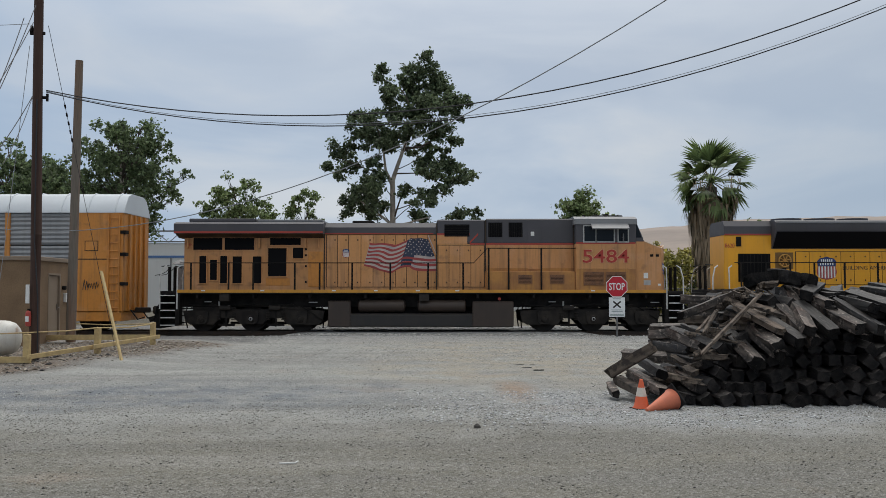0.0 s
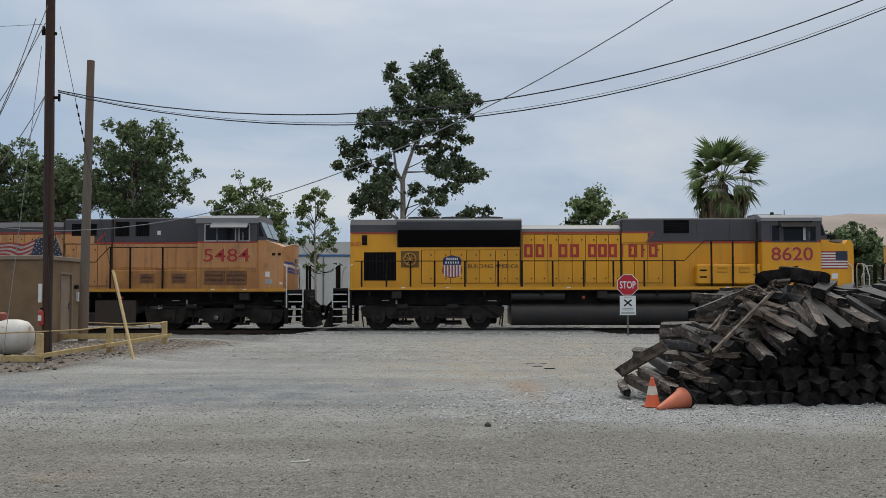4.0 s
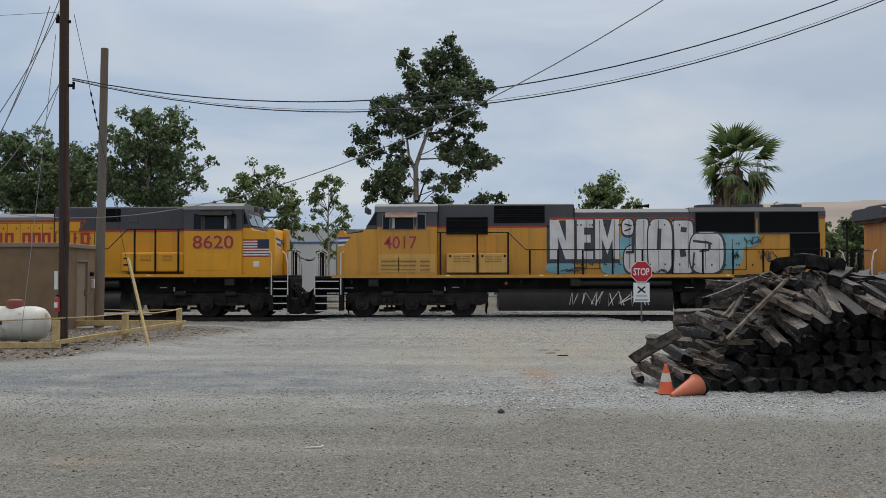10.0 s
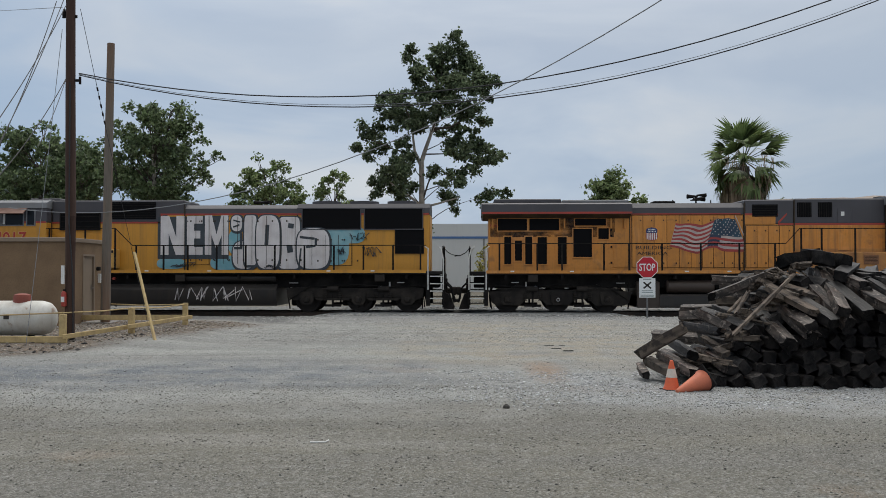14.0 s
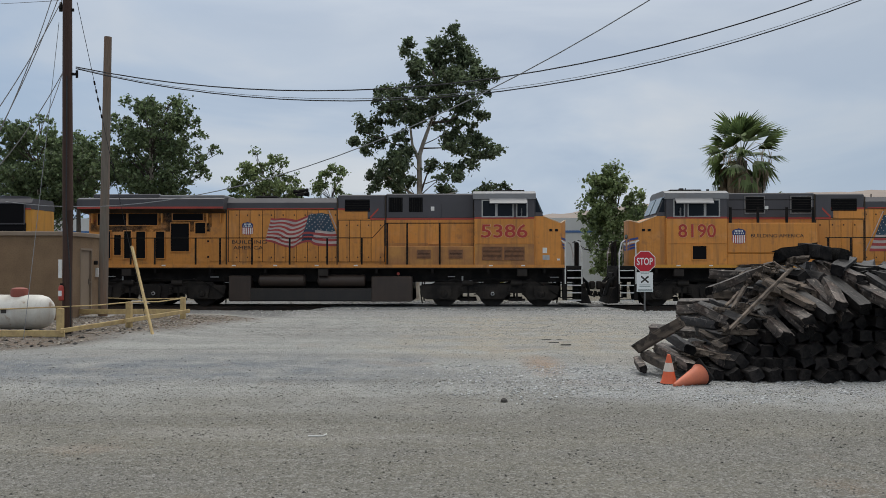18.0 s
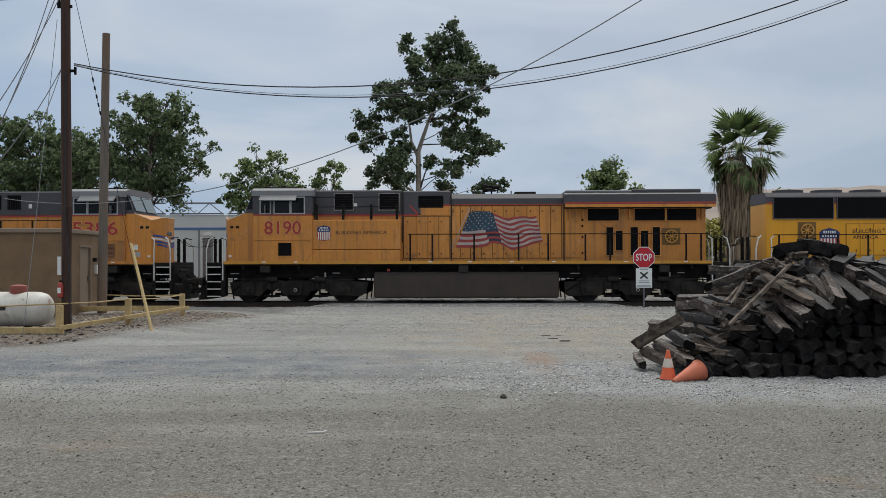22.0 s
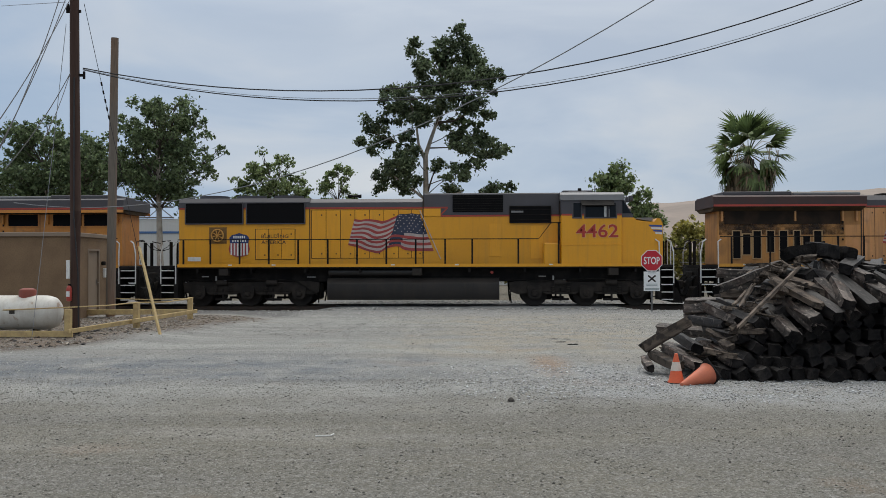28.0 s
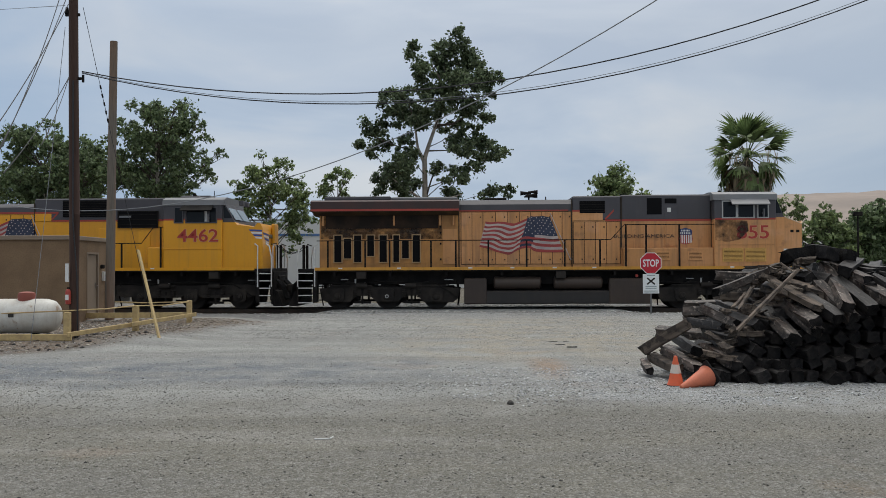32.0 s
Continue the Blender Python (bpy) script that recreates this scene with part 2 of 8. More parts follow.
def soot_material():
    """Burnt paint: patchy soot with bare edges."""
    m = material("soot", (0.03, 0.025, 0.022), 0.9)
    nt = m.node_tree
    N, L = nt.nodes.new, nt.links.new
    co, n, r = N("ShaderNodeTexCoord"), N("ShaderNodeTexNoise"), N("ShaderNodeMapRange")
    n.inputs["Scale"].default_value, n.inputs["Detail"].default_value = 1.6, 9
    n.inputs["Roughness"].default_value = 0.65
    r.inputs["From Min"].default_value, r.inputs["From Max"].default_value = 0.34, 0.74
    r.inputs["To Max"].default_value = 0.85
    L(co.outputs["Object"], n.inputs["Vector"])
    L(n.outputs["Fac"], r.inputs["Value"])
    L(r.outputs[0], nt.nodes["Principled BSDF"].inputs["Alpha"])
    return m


soot = soot_material()

# ---- mesh tools ----
class Shape:
    """Collects boxes, prisms, tubes and sheets into one mesh."""

    def __init__(self):
        self.v, self.f = [], []

    def add(self, verts, faces):
        n = len(self.v)
        self.v.extend(tuple(p) for p in verts)
        self.f.extend(tuple(i + n for i in q) for q in faces)
        return self

    def box(self, x0, x1, y0, y1, z0, z1, b=0.0):
        x0, x1, y0, y1, z0, z1 = min(x0, x1), max(x0, x1), min(y0, y1), max(y0, y1), min(z0, z1), max(z0, z1)
        b = min(b, (x1 - x0) * 0.45, (y1 - y0) * 0.45, (z1 - z0) * 0.45)
        if b <= 0:
            v = [(x, y, z) for x in (x0, x1) for y in (y0, y1) for z in (z0, z1)]
            return self.add(v, [(0, 1, 3, 2), (4, 6, 7, 5), (0, 4, 5, 1), (2, 3, 7, 6), (0, 2, 6, 4), (1, 5, 7, 3)])
        v, at = [], {}
        lo, hi = (x0, y0, z0), (x1, y1, z1)
        for s in [(a, c, d) for a in (0, 1) for c in (0, 1) for d in (0, 1)]:
            for ax in range(3):
                p = [(hi[k] - b if s[k] else lo[k] + b) for k in range(3)]
                p[ax] = hi[ax] if s[ax] else lo[ax]
                at[s, ax] = len(v)
                v.append(tuple(p))
        f = []
        for ax in range(3):
            o1, o2 = (ax + 1) % 3, (ax + 2) % 3
            for side in (0, 1):
                ring = []
                for a, c in ((0, 0), (1, 0), (1, 1), (0, 1)):
                    s = [0, 0, 0]
                    s[ax], s[o1], s[o2] = side, a, c
                    ring.append(at[tuple(s), ax])
                f.append(tuple(ring if side else ring[::-1]))
        for ax in range(3):
            o1, o2 = (ax + 1) % 3, (ax + 2) % 3
            for a in (0, 1):
                for c in (0, 1):
                    s0, s1 = [0, 0, 0], [0, 0, 0]
                    s0[o1] = s1[o1] = a
                    s0[o2] = s1[o2] = c
                    s1[ax] = 1
                    q = (at[tuple(s0), o1], at[tuple(s1), o1], at[tuple(s1), o2], at[tuple(s0), o2])
                    f.append(q if a == c else q[::-1])
        for s in [(a, c, d) for a in (0, 1) for c in (0, 1) for d in (0, 1)]:
            q = (at[s, 0], at[s, 1], at[s, 2])
            f.append(q if sum(s) % 2 else q[::-1])
        return self.add(v, f)

    def prism(self, outline, y0, y1, axis="y"):
        """outline: points of (x, z), pushed from y0 to y1 (axis x: points of (y, z))."""
        n = len(outline)
        put = (lambda p, d: (p[0], d, p[1])) if axis == "y" else (lambda p, d: (d, p[0], p[1]))
        v = [put(p, y0) for p in outline] + [put(p, y1) for p in outline]
        f = [tuple(range(n)), tuple(range(2 * n - 1, n - 1, -1))]
        f += [(i, i + n, (i + 1) % n + n, (i + 1) % n) for i in range(n)]
        return self.add(v, f)

    def cyl(self, a, b, r, r2=None, n=12, caps=True):
        a, b = Vector(a), Vector(b)
        r2 = r if r2 is None else r2
        q = (b - a).to_track_quat("Z", "Y").to_matrix()
        v = []
        for p, k in ((a, r), (b, r2)):
            v += [p + q @ Vector((math.cos(2 * math.pi * i / n) * k, math.sin(2 * math.pi * i / n) * k, 0)) for i in range(n)]
        f = [(i, (i + 1) % n, (i + 1) % n + n, i + n) for i in range(n)]
        if caps:
            f += [tuple(range(n - 1, -1, -1)), tuple(range(n, 2 * n))]
        return self.add(v, f)

    def tube(self, pts, r, n=6, r_end=None):
        pts = [Vector(p) for p in pts]
        v, f = [], []
        for i, p in enumerate(pts):
            w = (pts[min(i + 1, len(pts) - 1)] - pts[max(i - 1, 0)])
            q = w.to_track_quat("Z", "Y").to_matrix()
            k = r if r_end is None else r + (r_end - r) * i / (len(pts) - 1)
            v += [p + q @ Vector((math.cos(2 * math.pi * j / n) * k, math.sin(2 * math.pi * j / n) * k, 0)) for j in range(n)]
        for i in range(len(pts) - 1):
            f += [(i * n + j, i * n + (j + 1) % n, (i + 1) * n + (j + 1) % n, (i + 1) * n + j) for j in range(n)]
        f += [tuple(range(n - 1, -1, -1)), tuple(range((len(pts) - 1) * n, len(pts) * n))]
        return self.add(v, f)

    def lathe(self, profile, n=20):
        """profile: points of (radius, z) round the z axis."""
        v = [(r * math.cos(2 * math.pi * j / n), r * math.sin(2 * math.pi * j / n), z) for r, z in profile for j in range(n)]
        m = len(profile)
        f = [(i * n + j, i * n + (j + 1) % n, (i + 1) * n + (j + 1) % n, (i + 1) * n + j) for i in range(m - 1) for j in range(n)]
        f += [tuple(range(n - 1, -1, -1)), tuple(range((m - 1) * n, m * n))]
        return self.add(v, f)

    def moved(self, m):
        self.v = [tuple(m @ Vector(p)) for p in self.v]
        return self

    def flip_x(self, length):
        self.v = [(length - x, y, z) for x, y, z in self.v]
        self.f = [q[::-1] for q in self.f]
        return self

    def mesh(self, name, smooth=35):
        me = bpy.data.meshes.new(name)
        me.from_pydata(self.v, [], self.f)
        me.update()
        if smooth:
            me.shade_smooth()
            me.set_sharp_from_angle(angle=radians(smooth))
        return me


def link(name, shape, mat, parent=None, label="", m=None):
    me = shape if isinstance(shape, bpy.types.Mesh) else shape.mesh(name)
    if not me.materials:
        me.materials.append(mat)
    ob = new(name, me)
    if parent:
        ob.parent = parent
    if m is not None:
        ob.matrix_basis = m
    if label:
        ob["label"] = label
    return ob


part = link


def thing(name, label, category, group="", m=None, kind=""):
    ob = new(name)
    ob.empty_display_size = 0.3
    if m is not None:
        ob.matrix_basis = m
    return tagged(ob, label, category, group, kind)


def words(text, size, depth=0.004, offset=0.0):
    """A flat mesh of the words, facing -y, with its lower left corner at the origin; size is the height of a capital."""
    cu = bpy.data.curves.new("words", "FONT")
    cu.body, cu.size, cu.extrude, cu.resolution_u, cu.offset = text, size / 0.69, depth, 3, offset
    ob = bpy.data.objects.new("words", cu)
    scene.collection.objects.link(ob)
    me = bpy.data.meshes.new_from_object(ob.evaluated_get(bpy.context.evaluated_depsgraph_get()))
    bpy.data.objects.remove(ob)
    bpy.data.curves.remove(cu)
    me.transform(Matrix.Rotation(radians(90), 4, "X"))
    me.materials.clear()
    return me


def width_of(me):
    xs = [v.co.x for v in me.vertices]
    return min(xs), max(xs)


def fit_words(text, x0, x1, z0, z1, y, mat, parent, name="lettering", bold=0.0, depth=0.004):
    me = words(text, z1 - z0, depth, bold)
    a, b = width_of(me)
    k = (x1 - x0) / (b - a)
    me.transform(Matrix.Translation((x0, y, z0)) @ Matrix.Diagonal((k, 1, 1, 1)) @ Matrix.Translation((-a, 0, 0)))
    return link(name, me, mat, parent)

# ---- ground and setting ----
def smooth(a, b, v):
    k = np.clip((v - a) / (b - a), 0, 1)
    return k * k * (3 - 2 * k)


def ground_height(x, y):
    bank = smooth(-6.2, -8.5, x) * smooth(19.0, 21.5, y) * (1 - smooth(30.0, 32.5, y)) * 0.14
    crossing = smooth(-7.6, -5.6, x) * (1 - smooth(5.6, 7.2, x))
    dip = smooth(33.4, 34.8, y) * (1 - smooth(40.2, 41.4, y)) * (1 - crossing) * 0.26
    low = smooth(41.5, 46, y) * 0.15
    return bank - dip - low


def ground_sheet():
    xs = np.unique(np.concatenate([np.linspace(-3500, -80, 8), np.linspace(-80, -24, 15), np.linspace(-24, 24, 121), np.linspace(24, 80, 15), np.linspace(80, 3500, 8)]))
    ys = np.unique(np.concatenate([np.linspace(-1500, -20, 6), np.linspace(-20, 4, 9), np.linspace(4, 44, 134), np.linspace(44, 90, 16), np.linspace(90, 4000, 10)]))
    gx, gy = np.meshgrid(xs, ys)
    gz = ground_height(gx, gy)
    near = (np.abs(gx) < 24) & (gy > 4) & (gy < 44)
    ruts = np.array([[noise.noise(Vector((x * 0.22, y * 0.5, 3.0))) * 0.035 + noise.noise(Vector((x * 1.3, y * 1.3, 7.0))) * 0.012 for x in xs] for y in ys])
    gz = gz + np.where(near, ruts, 0)
    n, m = len(xs), len(ys)
    v = np.stack([gx, gy, gz], -1).reshape(-1, 3)
    f = [(j * n + i, j * n + i + 1, (j + 1) * n + i + 1, (j + 1) * n + i) for j in range(m - 1) for i in range(n - 1)]
    me = bpy.data.meshes.new("ground")
    me.from_pydata(v.tolist(), [], f)
    me.shade_smooth()
    return me


def ground_material():
    m = bpy.data.materials.new("gravel_yard")
    m.use_nodes = True
    nt = m.node_tree
    N, L = nt.nodes.new, nt.links.new
    p = nt.nodes["Principled BSDF"]
    p.inputs["Roughness"].default_value = 0.95
    p.inputs["Specular IOR Level"].default_value = 0.2
    co = N("ShaderNodeTexCoord")
    sep = N("ShaderNodeSeparateXYZ")
    L(co.outputs["Object"], sep.inputs[0])

    def nz(sc, detail=4, rough=0.55, vec=None):
        n = N("ShaderNodeTexNoise")
        n.inputs["Scale"].default_value, n.inputs["Detail"].default_value, n.inputs["Roughness"].default_value = sc, detail, rough
        L(vec or co.outputs["Object"], n.inputs["Vector"])
        return n.outputs["Fac"]

    def turned(deg, sx, sy):
        mp = N("ShaderNodeMapping")
        mp.inputs["Rotation"].default_value = (0, 0, radians(deg))
        mp.inputs["Scale"].default_value = (sx, sy, 1)
        L(co.outputs["Object"], mp.inputs[0])
        return mp.outputs[0]

    def rng(src, a, b, c=0.0, d=1.0):
        r = N("ShaderNodeMapRange")
        for k, val in zip(("From Min", "From Max", "To Min", "To Max"), (a, b, c, d)):
            r.inputs[k].default_value = val
        L(src, r.inputs["Value"])
        return r.outputs[0]

    def math2(op, a, b):
        n = N("ShaderNodeMath")
        n.operation = op
        for s, val in zip(n.inputs, (a, b)):
            if isinstance(val, (int, float)):
                s.default_value = val
            else:
                L(val, s)
        return n.outputs[0]

    def mix(fac, a, b, kind="MIX"):
        n = N("ShaderNodeMix")
        n.data_type, n.blend_type = "RGBA", kind
        L(fac, n.inputs["Factor"])
        for s, val in (("A", a), ("B", b)):
            if isinstance(val, tuple):
                n.inputs[s].default_value = (*val, 1)
            else:
                L(val, n.inputs[s])
        return n.outputs["Result"]

    wav = math2("MULTIPLY", math2("SUBTRACT", nz(0.35), 0.5), 5.0)
    yy = math2("ADD", sep.outputs["Y"], wav)
    xx = math2("ADD", sep.outputs["X"], wav)
    flat = N("ShaderNodeMapping")
    flat.inputs["Scale"].default_value = (0.12, 0.9, 1)
    L(co.outputs["Object"], flat.inputs[0])
    tyre = nz(1.0, 5, 0.6, flat.outputs[0])
    dirt = mix(rng(nz(0.5), 0.35, 0.65), (0.195, 0.185, 0.15), (0.16, 0.155, 0.13))
    gravel = mix(rng(nz(0.8), 0.35, 0.7), (0.285, 0.295, 0.283), (0.37, 0.372, 0.35))
    c = mix(rng(yy, 10.6, 12.6), dirt, gravel)
    near = rng(yy, 19.0, 14.0, 0.25, 1.0)
    c = mix(math2("MULTIPLY", math2("MULTIPLY", rng(tyre, 0.46, 0.62), near), 0.62), c, (0.17, 0.165, 0.15))
    c = mix(math2("MULTIPLY", math2("MULTIPLY", rng(tyre, 0.44, 0.30), near), 0.3), c, (0.40, 0.395, 0.37))
    # wheel tracks that swing away towards the crossing
    swing = nz(1.0, 5, 0.62, turned(-38, 0.10, 1.1))
    far = rng(yy, 13.0, 16.0)
    c = mix(math2("MULTIPLY", math2("MULTIPLY", rng(swing, 0.50, 0.64), far), 0.6), c, (0.19, 0.19, 0.18))
    c = mix(math2("MULTIPLY", math2("MULTIPLY", rng(swing, 0.46, 0.34), far), 0.5), c, (0.43, 0.43, 0.41))
    # a cooler band of fresh stone to the left
    band = math2("MULTIPLY", rng(xx, 0.5, -3.0), math2("MULTIPLY", rng(yy, 12.6, 14.2), rng(yy, 18.2, 16.2)))
    c = mix(math2("MULTIPLY", math2("MULTIPLY", band, rng(nz(1.1, 6, 0.65), 0.36, 0.60, 0.15, 1.0)), 0.9), c, (0.125, 0.148, 0.180))
    # trodden buff earth along the middle of the drive
    buff = math2("MULTIPLY", math2("MULTIPLY", rng(xx, -3.0, 0.0), rng(xx, 6.0, 3.5)), math2("MULTIPLY", rng(yy, 15.5, 19.0), rng(yy, 32.0, 29.0)))
    c = mix(math2("MULTIPLY", math2("MULTIPLY", buff, rng(nz(0.9, 5), 0.36, 0.58)), 0.75), c, (0.37, 0.325, 0.245))
    # clean white crushed stone by the tie heap
    white = math2("MULTIPLY", math2("MULTIPLY", rng(xx, 0.0, 2.0), rng(yy, 11.4, 12.6)), rng(yy, 17.5, 15.0))
    c = mix(math2("MULTIPLY", math2("MULTIPLY", white, rng(nz(1.3, 4), 0.34, 0.55)), 0.7), c, (0.36, 0.375, 0.385))
    # a spilt patch of rusty earth
    drawn = N("ShaderNodeMapping")
    drawn.inputs["Scale"].default_value = (2.2, 0.5, 1)
    L(co.outputs["Object"], drawn.inputs[0])
    spot = N("ShaderNodeVectorMath")
    spot.operation = "DISTANCE"
    L(drawn.outputs[0], spot.inputs[0])
    spot.inputs[1].default_value = (2.86, 8.0, 0.0)
    c = mix(math2("MULTIPLY", rng(math2("ADD", spot.outputs["Value"], math2("MULTIPLY", nz(3.0, 4), 1.0)), 1.55, 0.7), 0.75), c, (0.33, 0.215, 0.135))
    # a scuffed patch of orange earth close by
    spill = N("ShaderNodeVectorMath")
    spill.operation = "DISTANCE"
    L(co.outputs["Object"], spill.inputs[0])
    spill.inputs[1].default_value = (-2.15, 6.45, 0.0)
    c = mix(math2("MULTIPLY", rng(math2("ADD", spill.outputs["Value"], math2("MULTIPLY", nz(2.5, 4), 0.5)), 0.85, 0.5), 0.7), c, (0.34, 0.20, 0.10))
    # earth round the fence
    earth = math2("MULTIPLY", rng(math2("ADD", math2("ADD", sep.outputs["X"], math2("MULTIPLY", sep.outputs["Y"], -0.2)), math2("MULTIPLY", wav, 0.25)), -11.9, -12.8), math2("MULTIPLY", rng(math2("ADD", math2("ADD", sep.outputs["Y"], math2("MULTIPLY", sep.outputs["X"], -1.09)), math2("MULTIPLY", wav, 0.25)), 28.4, 29.4), rng(yy, 29.2, 27.6)))
    c = mix(math2("MULTIPLY", earth, 0.9), c, mix(rng(nz(1.7), 0.4, 0.62), (0.165, 0.112, 0.072), (0.085, 0.067, 0.054)))
    # ballast by the rails
    c = mix(rng(yy, 29.5, 33.5), c, (0.235, 0.245, 0.25))
    # dark ballast between the bank and the rails, the ditch's shade painted in
    ditch_shade = math2("MULTIPLY", rng(math2("ADD", sep.outputs["X"], math2("MULTIPLY", wav, 0.25)), -5.6, -6.8), math2("MULTIPLY", rng(math2("ADD", sep.outputs["Y"], math2("MULTIPLY", wav, 0.25)), 28.6, 29.4), rng(sep.outputs["Y"], 36.0, 35.0)))
    c = mix(math2("MULTIPLY", ditch_shade, 0.85), c, (0.065, 0.067, 0.071))
    # oil-soaked ballast between and beside the rails, dip shadow painted in, clean over crossing
    dip_shade = math2("MULTIPLY", math2("MULTIPLY", rng(sep.outputs["Y"], 34.6, 35.3), rng(sep.outputs["Y"], 40.0, 39.2)), math2("MAXIMUM", rng(sep.outputs["X"], -5.2, -6.6), rng(sep.outputs["X"], 5.8, 7.0)))
    c = mix(math2("MULTIPLY", dip_shade, 0.85), c, (0.045, 0.042, 0.038))
    c = mix(rng(yy, 41, 45), c, (0.125, 0.11, 0.075))
    rust = math2("MULTIPLY", rng(nz(0.42, 4), 0.60, 0.72), 0.3)
    c = mix(rust, c, (0.30, 0.19, 0.11))
    # mottling of coarse and fine patches
    c = mix(rng(nz(3.5, 6, 0.72), 0.52, 0.68, 0.0, 0.38), c, (0.12, 0.118, 0.11))
    c = mix(rng(nz(7.0, 6, 0.75), 0.54, 0.68, 0.0, 0.38), c, (0.46, 0.46, 0.44))
    c = mix(rng(nz(16.0, 5, 0.75), 0.54, 0.66, 0.0, 0.45), c, (0.10, 0.098, 0.093))
    # single stones and grit
    vor = N("ShaderNodeTexVoronoi")
    vor.inputs["Scale"].default_value = 48
    L(co.outputs["Object"], vor.inputs["Vector"])
    sx = N("ShaderNodeSeparateColor")
    L(vor.outputs["Color"], sx.inputs[0])
    c = mix(rng(sx.outputs[0], 0.0, 1.0, 0.0, 0.42), c, mix(rng(sx.outputs[1], 0.4, 0.6), (0.11, 0.108, 0.10), (0.43, 0.42, 0.40)))
    c = mix(rng(nz(90, 2), 0.55, 0.8, 0, 0.5), c, (0.06, 0.058, 0.055))
    L(c, p.inputs["Base Color"])
    b = N("ShaderNodeBump")
    b.inputs["Strength"].default_value, b.inputs["Distance"].default_value = 0.7, 0.03
    L(math2("ADD", math2("MULTIPLY", vor.outputs["Distance"], -1.0), nz(60, 3)), b.inputs["Height"])
    L(b.outputs[0], p.inputs["Normal"])
    return m


gravel_mat = ground_material()
ground = tagged(link("ground", ground_sheet(), gravel_mat), "grey gravel and packed dirt yard", "ground", kind="structure")

stone_mat = material("loose_stone", (0.33, 0.33, 0.315), 0.9, second=(0.24, 0.235, 0.215), scale=4, island=0.55, grain=50, grain_amount=0.2)


def scatter_stones(name, count, y0, y1, lo, hi, seed, label, half=0.60, x_range=None, mat=None, lift=0.25, fade=0.0, bank=False):
    """Loose stones on the ground; with fade they thin out towards the low x and the edges of y."""
    rng = np.random.default_rng(seed)
    y = np.sqrt(rng.uniform(y0 * y0, y1 * y1, count))
    x = rng.uniform(-1, 1, count) * (half * y + 0.5) if x_range is None else rng.uniform(*x_range, count)
    if fade:
        k = smooth(x_range[0], x_range[0] + fade, x) * smooth(y0 - 0.1, y0 + 1.0, y + 0.35 * np.sin(x * 2.1)) * (0.45 + 0.55 * smooth(-0.4, 0.5, np.sin(x * 3.1 + y * 2.3) + np.sin(y * 5.7 - x * 1.3)))
        keep = rng.random(count) < k
        x, y = x[keep], y[keep]
        count = len(x)
    if bank:
        keep = (x - 0.2 * y < -12.5 + rng.normal(0, 0.25, count)) & (y - 1.09 * x > 29.1 + rng.normal(0, 0.3, count))
        x, y = x[keep], y[keep]
        count = len(x)
    s = lo + (hi - lo) * rng.random(count) ** 3
    z = ground_height(x, y)
    near = (np.abs(x) < 24) & (y < 44)
    for i in np.nonzero(near)[0]:
        z[i] += noise.noise(Vector((x[i] * 0.22, y[i] * 0.5, 3.0))) * 0.035 + noise.noise(Vector((x[i] * 1.3, y[i] * 1.3, 7.0))) * 0.012
    base = np.array([(1, 0, 0), (0.3, 0.95, 0), (-0.8, 0.6, 0), (-0.8, -0.6, 0), (0.3, -0.95, 0), (0.1, 0.1, 0.5), (0, 0, -0.6)])
    tri = [(i, (i + 1) % 5, 5) for i in range(5)] + [((i + 1) % 5, i, 6) for i in range(5)]
    a = rng.uniform(0, 6.28, count)
    ca, sa = np.cos(a), np.sin(a)
    jit = rng.uniform(0.65, 1.25, (count, 7, 3))
    v = base[None] * jit * s[:, None, None]
    w = np.stack([v[..., 0] * ca[:, None] - v[..., 1] * sa[:, None], v[..., 0] * sa[:, None] + v[..., 1] * ca[:, None], v[..., 2]], -1)
    w += np.stack([x, y, z + s * lift], -1)[:, None]
    f = (np.array(tri)[None] + 7 * np.arange(count)[:, None, None]).reshape(-1, 3)
    me = bpy.data.meshes.new(name)
    me.from_pydata(w.reshape(-1, 3).tolist(), [], f.tolist())
    return tagged(link(name, me, mat or stone_mat), label, "gravel", kind="stuff")


scatter_stones("loose_gravel", 30000, 6.5, 14.0, 0.004, 0.016, 3, "loose grey gravel strewn over the packed yard",
               mat=material("yard_grit", (0.19, 0.183, 0.16), 0.9, second=(0.12, 0.115, 0.10), scale=9, amount=0.9, island=0.55))
dark_stone = material("dark_stone", (0.032, 0.030, 0.029), 0.9, island=0.5)
scatter_stones("dark_stones", 1500, 6.3, 17.0, 0.004, 0.022, 9, "scattered dark stones on the packed dirt", mat=dark_stone, lift=0.1)
scatter_stones("dark_chips", 200, 12.5, 26.0, 0.007, 0.022, 10, "scattered dark timber chips and stones on the drive", mat=dark_stone)
scatter_stones("coarse_gravel", 30000, 12.0, 26.0, 0.006, 0.019, 4, "coarse pale crushed stone of the drive")
scatter_stones("far_gravel", 26000, 22.0, 34.0, 0.008, 0.030, 14, "grey and white gravel of the drive near the crossing", x_range=(-7.5, 12.0), lift=0.1,
               mat=material("drive_gravel", (0.32, 0.32, 0.305), 0.9, second=(0.2, 0.197, 0.185), scale=6, amount=0.8, island=0.6))
scatter_stones("white_stone", 14000, 11.6, 15.8, 0.008, 0.028, 12, "clean white crushed stone by the tie heap", x_range=(-1.5, 9.5), fade=2.5,
               mat=material("white_stone", (0.40, 0.41, 0.415), 0.9, second=(0.28, 0.285, 0.29), scale=5, island=0.5))
